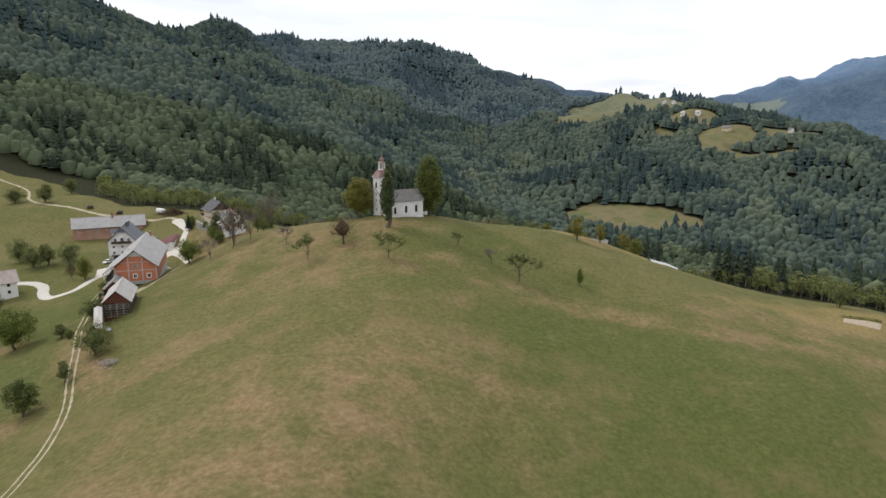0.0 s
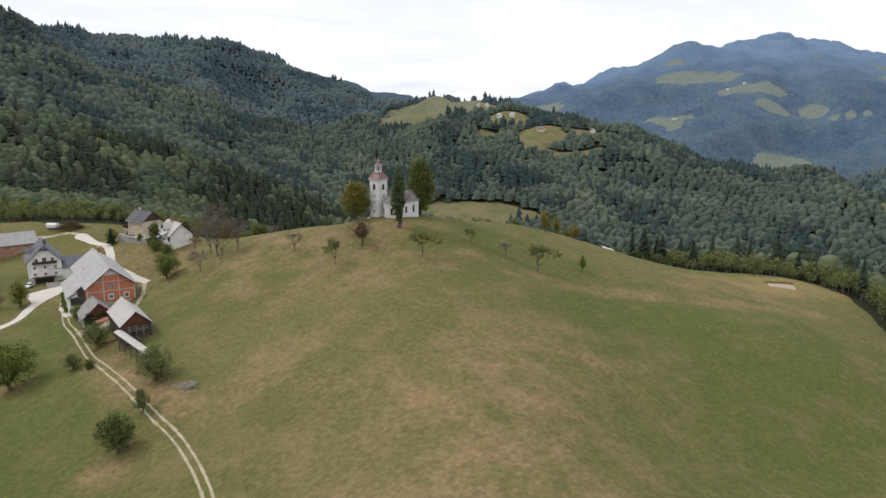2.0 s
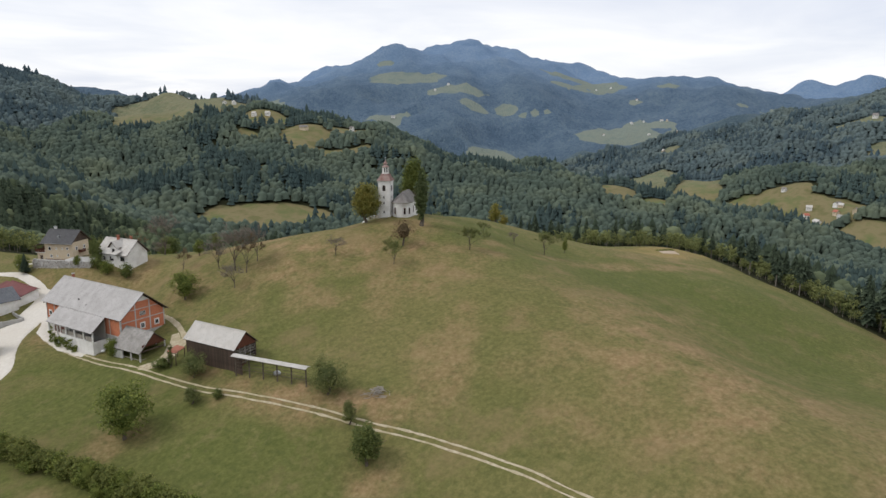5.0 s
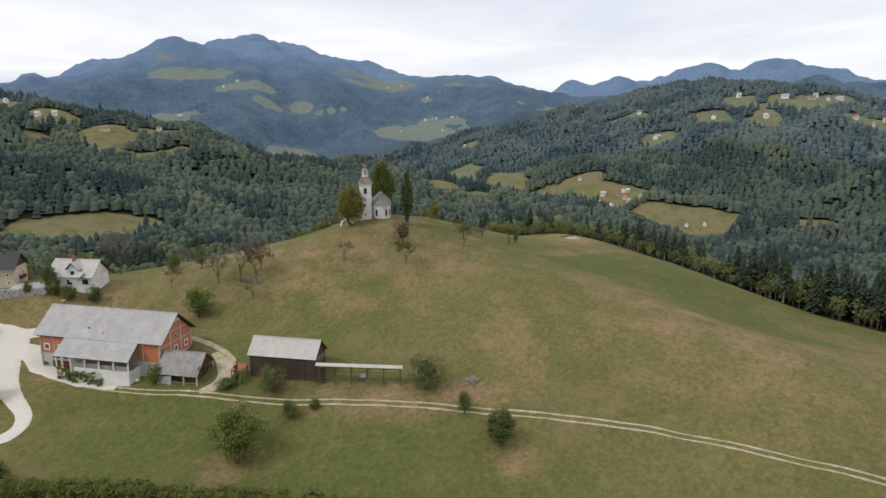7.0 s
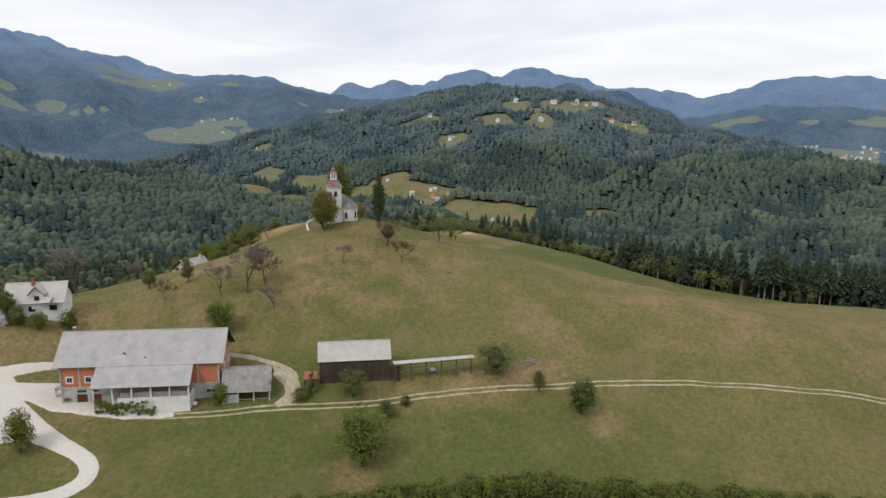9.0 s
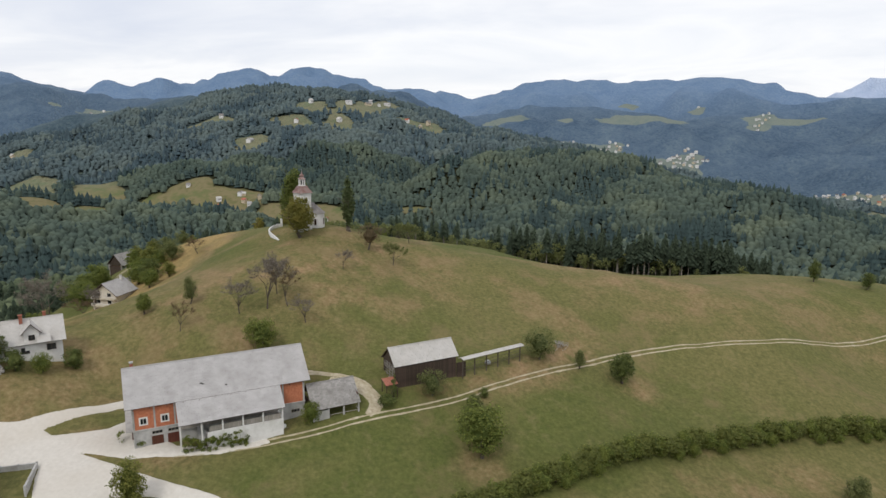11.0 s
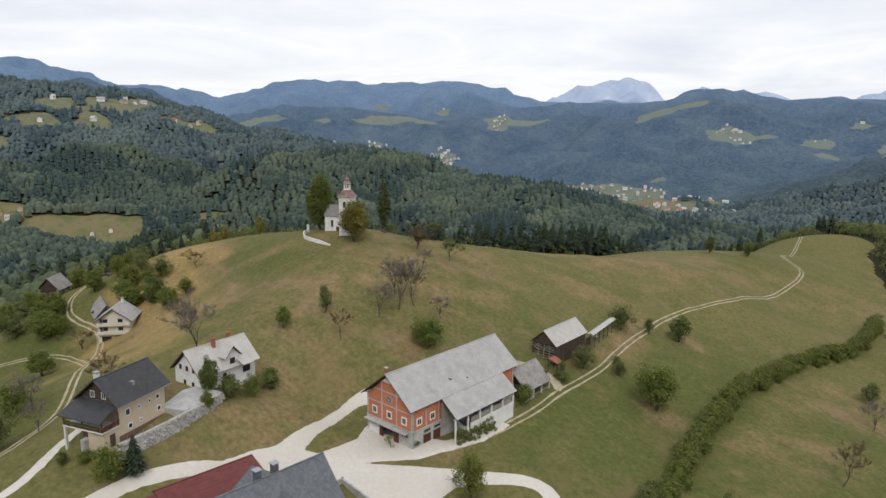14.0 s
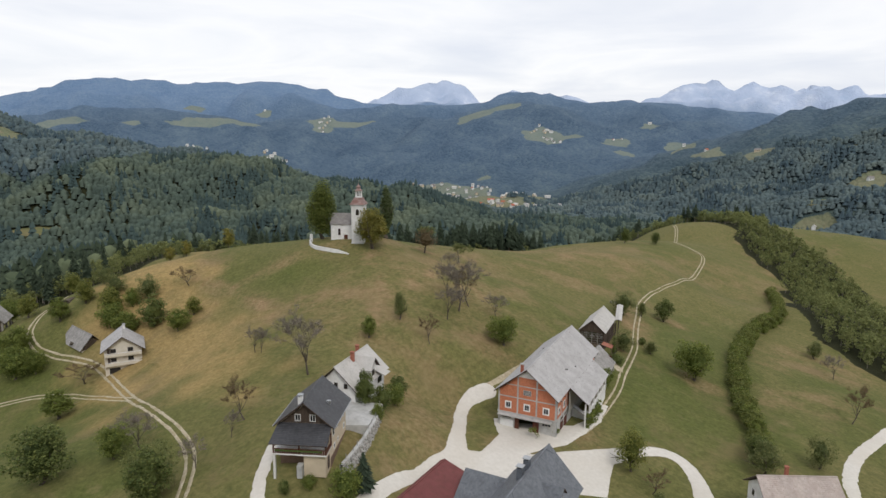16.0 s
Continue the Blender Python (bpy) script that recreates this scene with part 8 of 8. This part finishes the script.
def trailer(x, y, turn):
    ob = new("farm_trailer")
    ob.matrix_world = pose(x, y, float(ground_z(x, y)), 0, 0, turn)
    tagged(ob, "covered pale farm trailer parked beside the lane", "trailer")
    part("cover", prism([(-1.1, 1.0), (-1.15, 2.3), (-0.6, 2.9), (0.6, 2.9), (1.15, 2.3), (1.1, 1.0)], -2.6, 2.6), WHITE, ob, "pale grey tarpaulin cover")
    part("frame", boxes((-1.0, 1.0, -2.7, 2.7, 0.75, 1.0), (-0.08, 0.08, 2.7, 4.2, 0.78, 0.92)), METAL, ob)
    for wx in (-1.0, 1.0):
        for wy in (-0.7, 0.7):
            bm = bmesh.new()
            drum(bm, 0, 0, [(0.36, -0.12), (0.42, -0.08), (0.42, 0.08), (0.36, 0.12)], 14)
            part("wheel", bm, DARK_SLATE, ob, "black tyre").matrix_basis = pose(wx, wy, 0.4, 0, 90, 0)


trailer(-149.5, 350.5, 60)


def garden_bed():
    """A dug bed on the eastern shoulder, with a strip of greens beside it."""
    ring = [(126.8, 202.9), (137.6, 199.7), (132.6, 193.0), (123.3, 197.8)]
    c = np.array([(126.0, 201.4), (136.6, 198.2), (132.8, 193.2), (123.6, 197.8)])
    n, vs, rng = 15, [], np.random.default_rng(5)
    for i in range(n):
        for j in range(n):
            u, v = i / (n - 1), j / (n - 1)
            p = (c[0] * (1 - u) + c[1] * u) * (1 - v) + (c[3] * (1 - u) + c[2] * u) * v
            edge = min(i, j, n - 1 - i, n - 1 - j) == 0
            vs.append((*p, float(ground_z(*p)) + (-0.1 if edge else 0.16 + 0.05 * (j % 2) + rng.uniform(-0.03, 0.03))))
    i = (np.arange(n - 1)[:, None] * n + np.arange(n - 1)[None]).ravel()
    tagged(part("garden_bed", quick_mesh("garden_bed", vs, np.c_[i, i + 1, i + n + 1, i + n]), SOIL), "bare pale dug garden bed in the meadow", "garden bed", kind="structure")
    spots = [(c[0] * (1 - u) + c[1] * u) + np.array((0.5, 1.3)) for u in np.linspace(0.03, 0.97, 16)]
    cs = [(p[0], p[1], float(ground_z(*p)) + 0.35) for p in spots]
    v, f = leaf_cloud(rng, cs, 26, 0.62, 0.2)
    tagged(part("vegetable_row", quick_mesh("vegetable_row", v, f), LEAF), "low row of green vegetables beside the bed", "vegetables", kind="stuff")


SOIL = shader("dry_soil", [(0.36, 0.28, 0.20), (0.46, 0.38, 0.29)], 1.5, 0.95, 0.04, 5)
garden_bed()


def film_strip():
    """White crop film laid along a bed on the brow."""
    a, b = np.array((76.5, 240.5)), np.array((90.3, 250.0))
    d = (b - a) / np.linalg.norm(b - a)
    s = np.array((-d[1], d[0]))
    rng = np.random.default_rng(8)
    vs, m, k = [], 26, 7
    for i in range(m):
        p = a + (b - a) * i / (m - 1)
        for j in range(k):
            t = j / (k - 1)
            q = p + s * (t - 0.5) * 1.5
            vs.append((*q, float(ground_z(*q)) + math.sin(t * math.pi) * 0.75 * rng.uniform(0.93, 1.05) - 0.04))
    i = (np.arange(m - 1)[:, None] * k + np.arange(k - 1)[None]).ravel()
    tagged(part("crop_tunnel", quick_mesh("crop_tunnel", vs, np.c_[i, i + k, i + k + 1, i + 1], True), WHITE), "low white plastic crop tunnel on the brow", "crop tunnel")


film_strip()


def climbing_vine(name, line, high, deep, label, per=60):
    rng = np.random.default_rng(len(label))
    pts = smooth_line(line, 0.5)
    cs = []
    for x, y in pts:
        z = float(ground_z(x, y))
        for _ in range(3):
            cs.append((x + rng.normal(0, deep), y + rng.normal(0, deep), z + rng.uniform(0.2, high)))
    ob = new(name)
    x, y = pts[0]
    tagged(ob, label, "vine")
    v, f = leaf_cloud(rng, cs, per // 3, 0.5, 0.16)
    vs, fs = [], []
    for x, y in pts[::4]:
        z = float(ground_z(x, y))
        tube(vs, fs, (x, y, z - 0.2), (x + rng.normal(0, 0.2), y + rng.normal(0, 0.2), z + high * 0.8), 0.035, 0.015, 5)
    part("stem", quick_mesh("stem", vs, fs), BARK, ob)
    part("foliage", quick_mesh("foliage", v, f), LEAF, ob)


climbing_vine("grape_vine", [(-124.0, 245.0), (-123.3, 242.2), (-121.9, 237.6), (-120.6, 233.4)], 3.4, 0.35, "leafy green vine along the barn's low wall", 150)
climbing_vine("climber", [(-119.6, 258.4), (-118.2, 258.6)], 2.6, 0.3, "green climber at the barn's corner")
climbing_vine("climber", [(-121.6, 254.6), (-121.9, 253.4)], 1.5, 0.2, "green climber at the barn's corner")


def wrapped_bale(x, y, r, material, label, name="wrapped_bale"):
    bm = bmesh.new()
    bmesh.ops.create_icosphere(bm, subdivisions=3, radius=r)
    rng = random.Random(4)
    for v in bm.verts:
        k = 1 + 0.06 * math.sin(v.co.x * 5 + 1) * math.cos(v.co.y * 6)
        v.co = (v.co.x * k * 1.15, v.co.y * k, max(v.co.z * 0.85, -0.55 * r))
    for f in bm.faces:
        f.smooth = True
    ob = part(name, bm, material)
    ob.location = (x, y, float(ground_z(x, y)) + 0.5 * r)
    tagged(ob, label, "bale")


wrapped_bale(-91.3, 175.6, 0.8, METAL, "grey plastic-wrapped bale under the hayrack")
wrapped_bale(-115.6, 226.2, 0.55, WHITE, "crumpled white plastic sheet beside the barn", "plastic_sheet")


# ---- farmhouses and villages far off ----
def far_house_meshes(w, l, eave, ridge):
    walls = prism([(-w / 2, -4), (-w / 2, eave), (0, ridge), (w / 2, eave), (w / 2, -4)], -l / 2, l / 2)
    o, t = 0.9, 0.35
    k = (ridge - eave) / (w / 2)
    roof = prism([(-w / 2 - o, eave - o * k), (0, ridge), (w / 2 + o, eave - o * k), (w / 2 + o, eave - o * k + t), (0, ridge + t), (-w / 2 - o, eave - o * k + t)], -l / 2 - o, l / 2 + o)
    panes = boxes(*[(s * (w / 2 + 0.02) - 0.06, s * (w / 2 + 0.02) + 0.06, y - 0.6, y + 0.6, z, z + 1.4) for s in (-1, 1) for y in (-l / 4, 0, l / 4) for z in (1.2, 4.0) if z + 1.4 < eave])
    out = []
    for nm, bm in (("wall", walls), ("roof", roof), ("window_panes", panes)):
        me = bpy.data.meshes.new(nm)
        bm.to_mesh(me)
        bm.free()
        out.append(me)
    return out


def far_villages():
    rng = random.Random(31)
    kinds = [far_house_meshes(*d) for d in ((9, 12, 6, 10), (10, 14, 6, 10.5), (8, 10, 5, 8.6), (11, 20, 5.6, 9.6), (9, 11, 7, 11))]
    wall_mats = [PLASTER, PLASTER, PLASTER, CREAM]
    roof_mats = [RED_TILE, SHINGLE, SLATE, LIGHT_SLATE, SHINGLE, SLATE, LIGHT_SLATE, LIGHT_SLATE, SHINGLE]
    for k, (x, y) in enumerate(SITES):
        lone = k < len(FARMS)
        g = 0.9 if lone else 0.95
        if math.hypot(x + 20, y - 225) < 1350:
            g = 0.68
        walls, roof, panes = rng.choice(kinds)
        red = rng.choice(roof_mats)
        if lone and k in (0, 1, 2, 3):
            red = LIGHT_SLATE
        pale = rng.choice(wall_mats)
        ob = new("farmhouse" if lone else "village_house")
        ob.matrix_world = pose(x, y, float(height(x, y)) + 0.5, 0, 0, rng.uniform(0, 180)) @ Matrix.Diagonal((g, g, g, 1))
        tone = "red" if red in (RED_TILE, MAROON) else "grey"
        coat = "cream" if pale is CREAM else "white"
        tagged(ob, "%s house with a %s roof %s" % (coat, tone, "alone on the far slope" if lone else "in the far village"), "house", "" if lone else "village houses")
        for me, mat in ((walls, pale), (roof, red), (panes, GLASS)):
            piece = new(me.name, me)
            piece.parent = ob
            if not me.materials:
                me.materials.append(mat)
            if me is panes:
                piece["kind"] = "stuff"
            piece.material_slots[0].link = "OBJECT"
            piece.material_slots[0].material = mat


far_villages()
